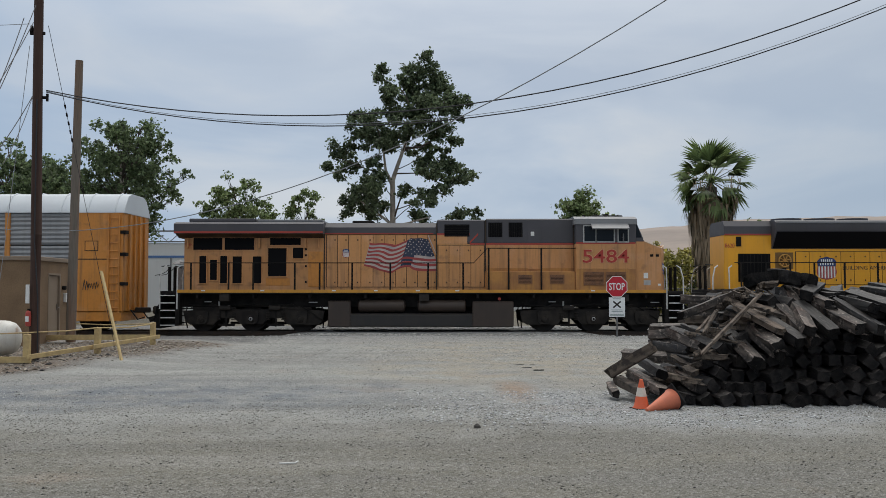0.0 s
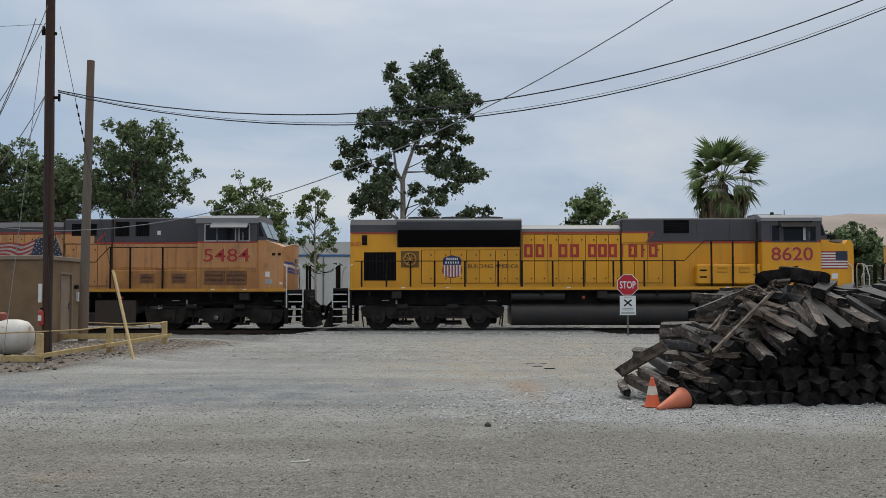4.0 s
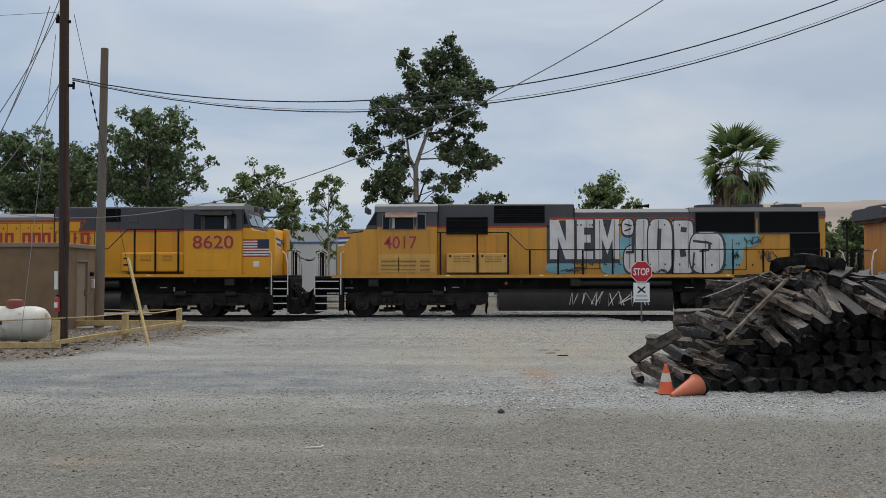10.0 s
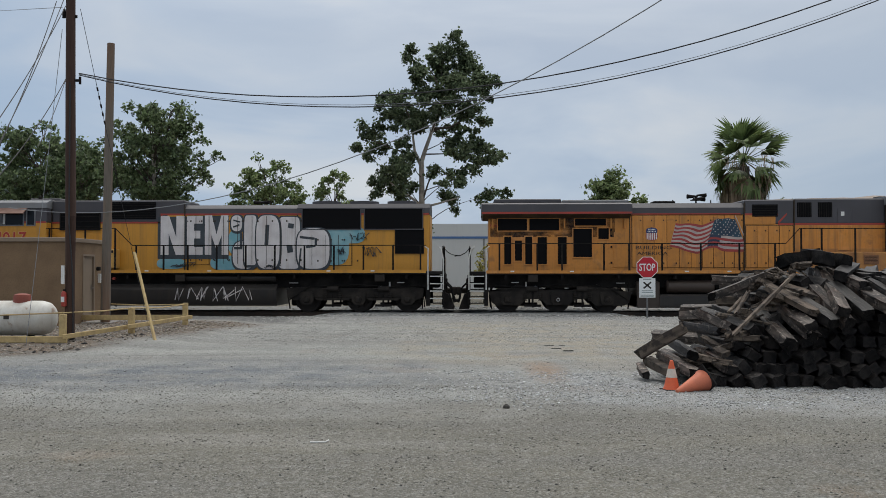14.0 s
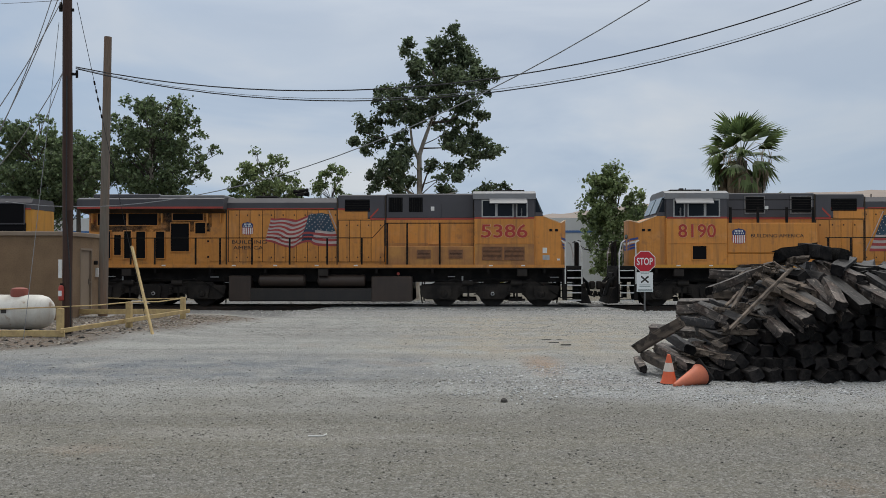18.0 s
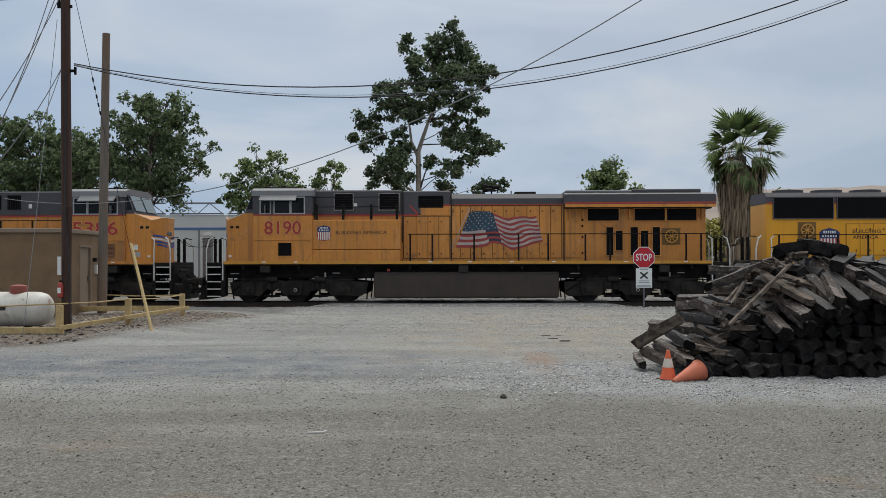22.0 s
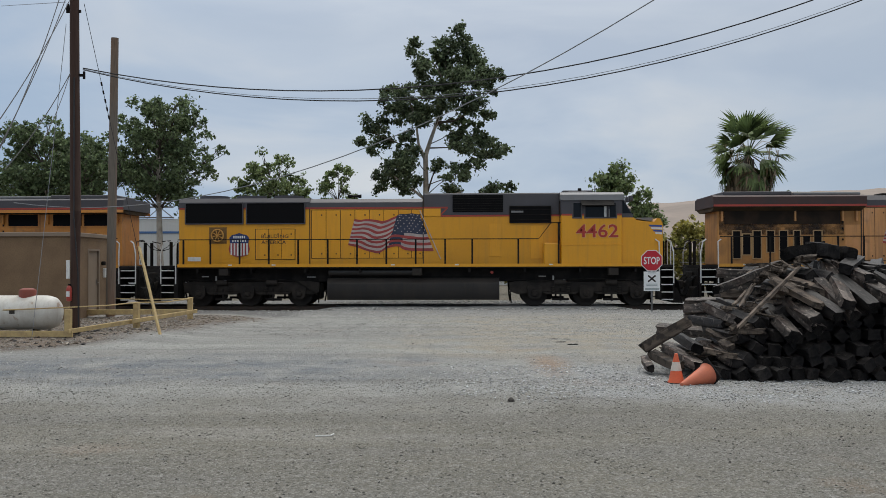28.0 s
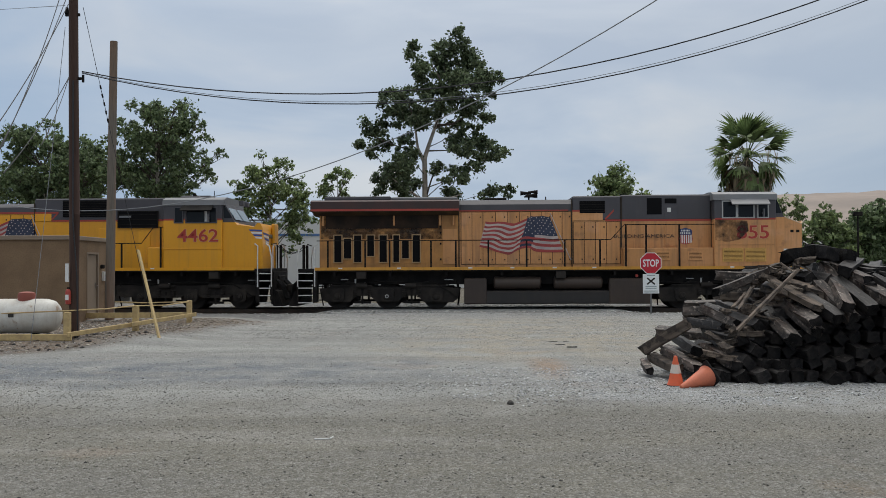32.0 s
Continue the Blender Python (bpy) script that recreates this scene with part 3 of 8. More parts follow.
scatter_stones("dark_clods", 420, 18.9, 22.5, 0.015, 0.075, 18, "dark clods and charred bits along the bank", x_range=(-14, -6.0), lift=0.25, bank=True, mat=dark_stone)
scatter_stones("ballast", 6000, 33.6, 35.0, 0.02, 0.06, 5, "grey track ballast beside the rails", x_range=(-24, 24), lift=0.3)
scatter_stones("far_ballast", 5000, 38.6, 41.0, 0.03, 0.07, 6, "grey track ballast behind the rails", x_range=(-24, 26), lift=0.4)
scatter_stones("bank_rubble", 6500, 18.9, 28.2, 0.012, 0.055, 8, "brown earth clods and broken stone round the fence", x_range=(-14, -5.4), lift=0.2, bank=True,
               mat=material("rubble", (0.10, 0.074, 0.053), 0.95, second=(0.32, 0.29, 0.24), scale=7, amount=0.9, island=0.55))

# ---- track ----
TRACK_Y = 37.55
tie_wood = material("tie_wood", (0.055, 0.043, 0.036), 0.9, second=(0.11, 0.085, 0.066), scale=3, amount=0.8, grain=30, grain_amount=0.5, bump=0.6, bump_scale=25, per_object=0.35, stretch=(1, 0.25, 1))
rail_steel = material("rail_steel", (0.05, 0.038, 0.03), 0.6, 0.3, second=(0.09, 0.05, 0.03), scale=4)


def railway():
    track = thing("railway_track", "rusty steel rails on dark timber ties in ballast", "track", kind="structure")
    profile = [(-0.07, -0.17), (0.07, -0.17), (0.07, -0.155), (0.012, -0.13), (0.012, -0.04), (0.036, -0.03), (0.036, 0.0), (-0.036, 0.0), (-0.036, -0.03), (-0.012, -0.04), (-0.012, -0.13), (-0.07, -0.155)]
    for y in (TRACK_Y - 0.755, TRACK_Y + 0.755):
        part("rail", Shape().prism([(y + a, b + 0.012) for a, b in profile], -160, 160, axis="x"), rail_steel, track)
    sleeper = Shape().box(-0.115, 0.115, -1.3, 1.3, -0.30, -0.155, 0.01).mesh("sleeper")
    x = -27.0
    while x < 27:
        part("sleeper", sleeper, tie_wood, track, m=pose(x + random.uniform(-0.03, 0.03), TRACK_Y, 0, 0, 0, random.uniform(-1, 1)))
        x += 0.5


railway()

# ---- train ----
# sooty soffit colour, darkened to paint in the shade under the wing
soffit_shade = material("shaded_sooty_yellow", (0.055, 0.040, 0.026), 0.8, second=(0.11, 0.07, 0.035), scale=2.0, amount=0.7, spec=0.2)
vent_rust = material("rusted_vent_paint", (0.22, 0.10, 0.045), 0.7, second=(0.12, 0.06, 0.035), scale=5, amount=0.8)
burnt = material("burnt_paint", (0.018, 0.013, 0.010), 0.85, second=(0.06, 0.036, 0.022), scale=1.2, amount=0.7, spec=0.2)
WHEEL_R = 0.53
MOVING, WHEELS = [], []


def wheelset_mesh():
    s = Shape()
    for y in (-0.755, 0.755):
        k = 1 if y > 0 else -1
        s.cyl((0, y - 0.065, 0), (0, y + 0.065, 0), WHEEL_R, n=28)
        s.cyl((0, y - k * 0.10, 0), (0, y - k * 0.065, 0), WHEEL_R + 0.025, n=28)
        s.cyl((0, y + k * 0.06, 0), (0, y + k * 0.09, 0), 0.17, 0.13, n=14)
        for i in range(4):
            a = i * math.pi / 2
            s.cyl((0.3 * math.cos(a), y + k * 0.05, 0.3 * math.sin(a)), (0.3 * math.cos(a), y + k * 0.072, 0.3 * math.sin(a)), 0.06, n=8)
    s.cyl((0, -1.05, 0), (0, 1.05, 0), 0.09, n=10)
    return s.mesh("wheelset")


wheelset_me = wheelset_mesh()


class Loco:
    """Builds a locomotive on an Empty; x runs from the rear coupler to the front, near side at -y."""

    def __init__(self, label, left, length, facing, paint, group="locomotives of the train"):
        self.L, self.d, self.paint = length, facing, paint
        self.root = thing("locomotive", label, "locomotive", group, m=pose(left, TRACK_Y, 0))
        MOVING.append((self.root, left))

    def put(self, name, shape, mat, parent=None, label=""):
        if self.d < 0:
            shape.flip_x(self.L)
        return part(name, shape, mat, parent or self.root, label)

    def box(self, name, x0, x1, y0, y1, z0, z1, mat, b=0.015, parent=None, label=""):
        return self.put(name, Shape().box(x0, x1, y0, y1, z0, z1, b), mat, parent, label)

    def sx(self, x):
        return x if self.d > 0 else self.L - x

    def both(self, name, x0, x1, y0, y1, z0, z1, mat, b=0.01, parent=None, label=""):
        """The same piece on both sides; y0, y1 are distances from the middle."""
        p = self.box(name, x0, x1, -y1, -y0, z0, z1, mat, b, parent, label)
        self.box(name, x0, x1, y0, y1, z0, z1, mat, b, parent, label)
        return p

    def text(self, s, x0, x1, z0, z1, y, mat, bold=0.0, name="lettering"):
        a, b = sorted((self.sx(x0), self.sx(x1)))
        return fit_words(s, a, b, z0, z1, y, mat, self.root, name, bold)

    def number(self, s, x0, x1, z0, z1, y=-1.512):
        self.text(s, x0, x1, z0, z1, y, number_edge, 0.022, "number_outline")
        self.text(s, x0, x1, z0, z1, y - 0.005, number_red, 0.008, "road_number")

    # -- running gear --
    def truck(self, axles, x0, x1, emd):
        t = Shape().box(axles[0] + 0.7, axles[2] - 0.7, -0.6, 0.6, 0.55, 0.95)
        tr = self.put("truck", t, black_iron, None, "black cast steel truck")
        for side in (-1, 1):
            t = Shape()
            ya, yb = side * 0.98, side * 1.12
            if emd:
                out = [(x0, 0.98), (x0 + 0.05, 0.60), (x0 + 0.35, 0.50), (axles[0] + 0.35, 0.62), (axles[1] - 0.35, 0.62), (axles[1], 0.5), (axles[1] + 0.35, 0.62), (axles[2] - 0.35, 0.62), (x1 - 0.35, 0.50), (x1 - 0.05, 0.60), (x1, 0.98), (x1 - 0.4, 1.04), (axles[1], 1.0), (x0 + 0.4, 1.04)]
            else:
                out = [(x0, 0.86), (x0 + 0.1, 0.42), (x0 + 0.3, 0.3), (axles[0] + 0.5, 0.3), (axles[0] + 0.75, 0.56), (axles[1] - 0.7, 0.56), (axles[1] - 0.45, 0.32), (axles[1] + 0.45, 0.32), (axles[1] + 0.7, 0.56), (axles[2] - 0.75, 0.56), (axles[2] - 0.5, 0.3), (x1 - 0.3, 0.3), (x1 - 0.1, 0.42), (x1, 0.86),
                       (x1 - 0.7, 0.92), (axles[2] - 0.4, 1.16), (axles[1] + 0.5, 0.92), (axles[1] - 0.5, 0.92), (axles[0] + 0.4, 1.16), (x0 + 0.7, 0.92)]
            t.prism(out, ya, yb)
            sf = self.put("side_frame", t, truck_iron, tr)
            if not emd:
                for xa in ((axles[0] + axles[1]) / 2, (axles[1] + axles[2]) / 2):
                    self.put("boss", Shape().cyl((xa, yb, 0.80), (xa, yb + side * 0.03, 0.80), 0.06, n=10), black_iron, sf)
                for a in (axles[0], axles[2]):
                    self.put("side_rib", Shape().prism([(a - 0.5, 0.95), (a + 0.5, 0.95), (a + 0.4, 1.01), (a - 0.4, 1.01)], yb, yb + side * 0.05), truck_iron, sf)
        for k, a in enumerate(axles):
            w = part("wheelset", wheelset_me, dusty_iron, tr, m=pose(self.sx(a), 0, WHEEL_R + 0.012))
            WHEELS.append((w, self.sx(a)))
            for side in (-1, 1):
                s = Shape()
                y = side * 1.12
                s.prism([(a - 0.30, 0.80), (a - 0.27, 0.45), (a - 0.17, 0.33), (a + 0.17, 0.33), (a + 0.27, 0.45), (a + 0.30, 0.80), (a + 0.18, 0.86), (a - 0.18, 0.86)], y, y + side * 0.08)
                s.cyl((a, y + side * 0.08, 0.54), (a, y + side * 0.14, 0.54), 0.15, 0.12, 16)
                ab = self.put("axle_box", s, truck_iron, tr)
                cap = self.put("bearing_cap", Shape().cyl((a, y + side * 0.14, 0.54), (a, y + side * 0.17, 0.54), 0.08, 0.06, n=12), frame_pale if k == 1 and not emd else dusty_iron, tr)
                if k == 1 and not emd:
                    self.put("cap_centre", Shape().cyl((a, y + side * 0.17, 0.54), (a, y + side * 0.175, 0.54), 0.045, n=8), black_iron, cap)
            self.box("traction_motor", a + 0.05, a + 0.75, -0.62, 0.62, 0.26, 0.95, black_iron, 0.06, tr)
        for xa in ((axles[0] + axles[1]) / 2, (axles[1] + axles[2]) / 2):
            for side in (-1, 1):
                s = Shape().cyl((xa - 0.25, side * 1.2, 0.98), (xa + 0.2, side * 1.2, 0.98), 0.11, n=12).cyl((xa + 0.2, side * 1.2, 0.98), (xa + 0.42, side * 1.2, 0.98), 0.03, n=6)
                self.put("brake_cylinder", s, dusty_iron, tr)
                for q in (-0.3, 0.3):
                    sp = Shape()
                    for zz in range(5):
                        sp.cyl((xa + q, side * 1.15, 0.50 + zz * 0.07), (xa + q, side * 1.15, 0.54 + zz * 0.07), 0.085, n=10)
                    self.put("coil_spring", sp, dusty_iron, tr)
                self.put("brake_hanger", Shape().box(xa - 0.04, xa + 0.04, side * 1.08, side * 1.14, 0.22, 0.75, 0.01).box(xa - 0.35, xa + 0.35, side * 1.05, side * 1.10, 0.24, 0.34, 0.02), black_iron, tr)
        for side in (-1, 1):
            for xa, w, z in ((axles[0] + 0.15, 0.30, 1.22), (axles[2] + 0.35, 0.36, 1.20), (axles[1] - 0.95, 0.10, 1.06)):
                self.put("pipe_union", Shape().box(xa, xa + w, side * 1.19, side * 1.22, z, z + 0.035, 0.008), frame_pale, tr)
            self.put("sand_valve", Shape().cyl((axles[0] + 0.75, side * 1.2, 1.08), (axles[0] + 0.75, side * 1.2, 1.26), 0.035, n=8), frame_pale, tr)
            self.put("equaliser", Shape().prism([(axles[0] + 0.3, 0.60), (axles[1] - 0.3, 0.60), (axles[1] - 0.45, 0.50), (axles[0] + 0.45, 0.50)], side * 1.10, side * 1.15).prism([(axles[1] + 0.3, 0.60), (axles[2] - 0.3, 0.60), (axles[2] - 0.45, 0.50), (axles[1] + 0.45, 0.50)], side * 1.10, side * 1.15), dusty_iron, tr) if emd else None
            s = Shape()
            s.tube([(x0 + 0.2, side * 1.16, 1.12), (x0 + 1.2, side * 1.18, 1.05), (axles[1], side * 1.16, 1.15), (x1 - 1.0, side * 1.18, 1.08), (x1 - 0.1, side * 1.16, 0.5)], 0.025, 5)
            self.put("brake_hose", s, black_iron, tr)
            self.put("sand_pipe", Shape().tube([(x1 - 0.15, side * 1.0, 1.2), (x1 - 0.05, side * 0.95, 0.6), (x1 - 0.1, side * 0.8, 0.15)], 0.03, 5), black_iron, tr)
            self.put("sand_pipe", Shape().tube([(x0 + 0.15, side * 1.0, 1.2), (x0 + 0.05, side * 0.95, 0.6), (x0 + 0.1, side * 0.8, 0.15)], 0.03, 5), black_iron, tr)

    def chassis(self, x0, x1, sill, stripe=None):
        r = self.root
        self.box("underframe", x0 + 0.2, x1 - 0.2, -1.0, 1.0, 1.02, sill - 0.13, black_iron)
        self.box("walkway", x0, x1, -1.54, 1.54, sill - 0.13, sill, black_iron)
        self.both("sill_stripe", x0 + 0.7, x1 - 0.7, 1.542, 1.556, sill - 0.07, sill + 0.05, stripe or self.paint, 0.003)
        for k in range(9):
            x = x0 + 1.5 + (x1 - x0 - 3) * k / 8
            self.both("bracket", x - 0.05, x + 0.05, 1.0, 1.5, sill - 0.30, sill - 0.13, black_iron, 0.01)
        for k in range(3):
            x = x0 + 2.6 + (x1 - x0 - 5) * k / 2
            self.box("jacking_pad", x - 0.2, x + 0.2, -1.53, -1.1, sill - 0.42, sill - 0.13, dusty_iron, 0.02)
        for x, s in ((x0, -1), (x1, 1)):
            self.box("pilot", x - 0.06, x + 0.06, -1.3, 1.3, 0.22, sill - 0.13, black_iron, 0.01)
            self.put("plow", Shape().prism([(x, 0.16), (x + s * 0.42, 0.14), (x + s * 0.2, 0.75), (x, 0.85)], -1.25, 1.25), black_iron)
            c = self.box("coupler", x, x + s * 0.62, -0.10, 0.10, 0.76, 0.98, dusty_iron, 0.04)
            self.put("knuckle", Shape().box(x + s * 0.50, x + s * 0.72, -0.2, 0.16, 0.70, 1.04, 0.05), dusty_iron, c)
            for y in (-0.95, -0.75, -0.55, -0.35, 0.35, 0.55, 0.8, 1.0):
                self.put("air_hose", Shape().tube([(x + s * 0.05, y, 1.25), (x + s * 0.3, y, 1.0), (x + s * 0.42, y * 0.9, 0.5), (x + s * 0.62, y * 0.8, 0.42), (x + s * 0.68, y * 0.8, 0.6)], 0.035, 6), rubber)
            self.box("draft_box", x, x + s * 0.12, -0.55, 0.55, 0.45, 1.4, black_iron, 0.03)

    def steps(self, x0, x1, sill, front):
        """Stairwells at one end, from x0 (body side) to x1 (outer edge)."""
        s = 1 if x1 > x0 else -1
        for side in (-1, 1):
            y0, y1 = side * 1.05, side * 1.53
            sp = self.put("step_well", Shape().prism([(x0 - s * 0.12, 1.62), (x0 + s * 0.04, 1.62), (x0 + s * 0.06, 0.3), (x0 - s * 0.10, 0.3)], y0, y1), black_iron)
            self.box("step_side", x1 - 0.02, x1 + 0.02, y0, y1, 0.35, 1.6, black_iron, 0.004, sp)
            for k in range(5):
                z = 0.28 + k * 0.30
                st = self.box("tread", x0 + s * 0.05, x1, y0, y1, z, z + 0.035, black_iron, 0.005, sp)
                self.box("tread_edge", x0 + s * 0.06, x1 - s * 0.03, y1 + side * 0.002, y1 + side * 0.012, z - 0.006, z + 0.036, white_rail, 0.002, sp, "white painted tread edge")
            for xx, lean in ((x0 - s * 0.02, 0.0), (x1, 0.10)):
                self.put("grab_rail", Shape().tube([(xx, y1, 0.95), (xx, y1, 2.2), (xx - s * lean, y1 - side * 0.05, 2.62), (xx - s * (lean + 0.14), y1 - side * 0.1, 2.72)], 0.028, 6), white_rail, None, "white grab rail")
        for y in (-0.45, -0.3, 0.3, 0.45):
            self.put("end_post", Shape().cyl((x1 - s * 0.03, y, sill), (x1 - s * 0.03, y, sill + 1.0), 0.045, n=8), black_iron)
        for y in (-0.3, 0.3):
            self.put("safety_chain", Shape().tube([(x1 - s * 0.03, y, sill + 0.98), (x1 + s * 0.14, y, sill + 0.80), (x1 + s * 0.34, y, sill + 0.69), (x1 + s * 0.61, y, sill + 0.65)], 0.014, 5), black_iron)
        for y in (-1, 1):
            self.put("end_rail", Shape().tube([(x1 - s * 0.03, y * 1.4, sill + 1.0), (x1 - s * 0.03, y * 0.45, sill + 1.05)], 0.022, 6), black_iron)

    def handrail(self, path, posts, sill):
        for side in (-1, 1):
            self.put("handrail", Shape().tube([(x, side * 1.49, z) for x, z in path], 0.021, 6), black_iron)
            for x in posts:
                z = next((a[1] + (b[1] - a[1]) * (x - a[0]) / (b[0] - a[0]) for a, b in zip(path, path[1:]) if a[0] <= x <= b[0]), path[-1][1])
                self.put("stanchion", Shape().box(x - 0.035, x + 0.035, side * 1.49 - 0.02, side * 1.49 + 0.02, sill, z, 0.004), black_iron)

    # -- bodywork --
    def doors(self, xs, z0, z1, y, mat):
        """Upright access doors with seams, hinges and latches on both sides."""
        self.both("seam_backing", xs[0] - 0.02, xs[-1] + 0.02, y - 0.01, y + 0.003, z0 - 0.02, z1 + 0.02, seam_dark, 0.0)
        for a, b in zip(xs, xs[1:]):
            for side in (-1, 1):
                d = self.box("hood_door", a + 0.011, b - 0.011, side * y, side * (y + 0.022), z0, z1, mat, 0.004)
                if side < 0:
                    for z in (z0 + 0.18, z1 - 0.2):
                        self.box("latch", (a + b) / 2 + 0.1, (a + b) / 2 + 0.145, -y - 0.045, -y - 0.022, z - 0.03, z + 0.03, seam_dark, 0.006, d)

    def grille(self, x0, x1, z0, z1, y, slats=0, upright=False, edging=None, name="grille", slat_mat=None):
        g = self.both(name, x0, x1, y - 0.03, y + 0.012, z0, z1, grille_black, 0.004)
        for side in (-1, 1) if edging else ():
            s = Shape()
            ya, yb = side * (y - 0.02), side * (y + 0.035)
            s.box(x0 - 0.04, x0, ya, yb, z0 - 0.04, z1 + 0.04).box(x1, x1 + 0.04, ya, yb, z0 - 0.04, z1 + 0.04).box(x0, x1, ya, yb, z0 - 0.04, z0).box(x0, x1, ya, yb, z1, z1 + 0.04)
            self.put("grille_frame", s, edging, g)
        h = 0.012 if slat_mat is None else (z1 - z0) / slats * 0.36
        for k in range(slats):
            if upright:
                x = x0 + (x1 - x0) * (k + 0.5) / slats
                self.put("slat", Shape().box(x - 0.012, x + 0.012, -y - 0.03, -y - 0.012, z0, z1), black_iron, g)
            else:
                z = z0 + (z1 - z0) * (k + 0.5) / slats
                self.put("slat", Shape().box(x0, x1, -y - 0.03, -y - 0.012, z - h, z + h), slat_mat or black_iron, g)
        return g

    def stripe(self, pts, y, h=0.075, mat=None, name="red_stripe"):
        """A painted band along (x, z) on both sides."""
        for side in (-1, 1):
            for (xa, za), (xb, zb) in zip(pts, pts[1:]):
                self.put(name, Shape().prism([(xa, za), (xb, zb), (xb, zb + h), (xa, za + h)], side * y, side * (y + 0.004)), mat or red_paint)

    def handbrake(self, x, z, y):
        w = Shape()
        ring = [(x + 0.25 * math.cos(a), -y - 0.09, z + 0.25 * math.sin(a)) for a in np.linspace(0, 2 * math.pi, 21)]
        w.tube(ring, 0.028, 6)
        for k in range(8):
            a = k * math.pi / 4 + 0.3
            w.cyl((x, -y - 0.09, z), (x + 0.25 * math.cos(a), -y - 0.09, z + 0.25 * math.sin(a)), 0.02, n=6)
        w.cyl((x, -y, z), (x, -y - 0.13, z), 0.05, n=10)
        n = self.box("brake_niche", x - 0.37, x + 0.37, -y - 0.012, -y + 0.01, z - 0.34, z + 0.34, niche_shade, 0.004)
        self.put("hand_brake_wheel", w, wheel_yellow, n, "yellow hand brake wheel")

    def flag(self, x0, x1, z0, z1, y, canton=None):
        """A painted flag streaming from a slanted pole that stands towards the front of the locomotive."""
        h, w = z1 - z0, x1 - x0
        n = 40
        top = ((0.0, 0.25, 0.45, 0.55, 1.0), (0.07, 0.27, 0.47, 0.55, 0.79), (0.14, 0.17, 0.19, 0.03, 0.05))
        low = ((0.0, 0.18, 0.42, 0.53, 0.72, 1.0), (0.0, 0.15, 0.36, 0.49, 0.64, 0.95), (0.69, 0.77, 0.92, 0.68, 0.83, 0.83))

        def edge(rows, p):
            near = [min(1.0, max(0.0, p + d)) for d in (-0.07, -0.035, 0.0, 0.035, 0.07)]
            return [sum(np.interp(v, rows[0], rows[k]) for v in near) / 5 for k in (1, 2)]

        def at(p, q):
            (xa, za), (xb, zb) = edge(top, p), edge(low, p)
            sway = 0.024 * math.sin(p * 21 + q * 2.2) * math.sin(math.pi * min(1, q * 0.8 + 0.2)) * (1.1 - p * 0.6)
            drift = 0.016 * math.sin(p * 26 + q * 5)
            return x0 + w * (xa + (xb - xa) * q + drift * math.sin(math.pi * p)), z1 - h * (za + (zb - za) * q + sway)

        def strip(q0, q1, p0, p1, yy, shape):
            for i in range(n):
                a, b = p0 + (p1 - p0) * i / n, p0 + (p1 - p0) * (i + 1) / n
                pts = [at(a, q0), at(b, q0), at(b, q1), at(a, q1)]
                shape.add([(px, yy, pz) for px, pz in pts], [(3, 2, 1, 0)] if self.d > 0 else [(0, 1, 2, 3)])
        white, blue, stars = Shape(), Shape(), Shape()
        strip(0, 1, 0, 1, -y, white)
        f = self.put("flag_decal", white, flag_white, None, "faded painted flag with wavy red and white stripes")
        for k in range(7):
            red = Shape()
            strip(2 * k / 13, (2 * k + 1) / 13, 0, 1, -y - 0.003, red)
            self.put("red_stripe", red, flag_red, f)
        strip(0, 7 / 13, 0.52, 1, -y - 0.006, blue)
        for r in range(7):
            for c in range(6):
                p, q = 0.56 + 0.075 * c + (0.037 if r % 2 else 0), (r + 0.5) / 13
                if p < 0.985:
                    cx, cz = at(p, q)
                    ring = [(cx + 0.034 * (1 if j % 2 == 0 else 0.45) * math.sin(j * math.pi / 5), -y - 0.009, cz + 0.034 * (1 if j % 2 == 0 else 0.45) * math.cos(j * math.pi / 5)) for j in range(10)]
                    stars.add(ring, [tuple(range(10))])
        self.put("blue_canton", blue, canton or flag_blue, f)
        # the fold's shade is painted on as dark strips
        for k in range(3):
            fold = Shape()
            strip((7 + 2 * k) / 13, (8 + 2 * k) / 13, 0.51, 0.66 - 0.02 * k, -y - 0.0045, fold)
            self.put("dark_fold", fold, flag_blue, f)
        self.put("stars", stars, flag_white, f)
        self.put("flag_pole", Shape().cyl((x0 + w * 0.78, -y, z1 + 0.03 * h), (x1, -y, z0), 0.02, n=5), flag_white, f)

    def shield(self, x0, x1, z0, z1, y):
        """A striped shield emblem with plain bars for its wording."""
        a, b = sorted((self.sx(x0), self.sx(x1)))
        w, h = b - a, z1 - z0
        X, Z = (lambda p: a + w * p), (lambda q: z0 + h * q)
        out = [(0.5, 0.0), (0.2, 0.06), (0.04, 0.2), (0.0, 0.35), (0.06, 0.58), (0.03, 0.8), (0.16, 0.92), (0.34, 0.95), (0.5, 1.0), (0.66, 0.95), (0.84, 0.92), (0.97, 0.8), (0.94, 0.58), (1.0, 0.35), (0.96, 0.2), (0.8, 0.06)]
        s = part("shield_emblem", Shape().prism([(X(p), Z(q)) for p, q in out], -y - 0.004, -y), flag_red, self.root, "blue, red and white shield emblem")
        part("blue_field", Shape().prism([(X(p), Z(q)) for p, q in ((0.06, 0.58), (0.03, 0.8), (0.16, 0.92), (0.34, 0.95), (0.5, 1.0), (0.66, 0.95), (0.84, 0.92), (0.97, 0.8), (0.94, 0.58))], -y - 0.008, -y - 0.004), blue_paint, s)
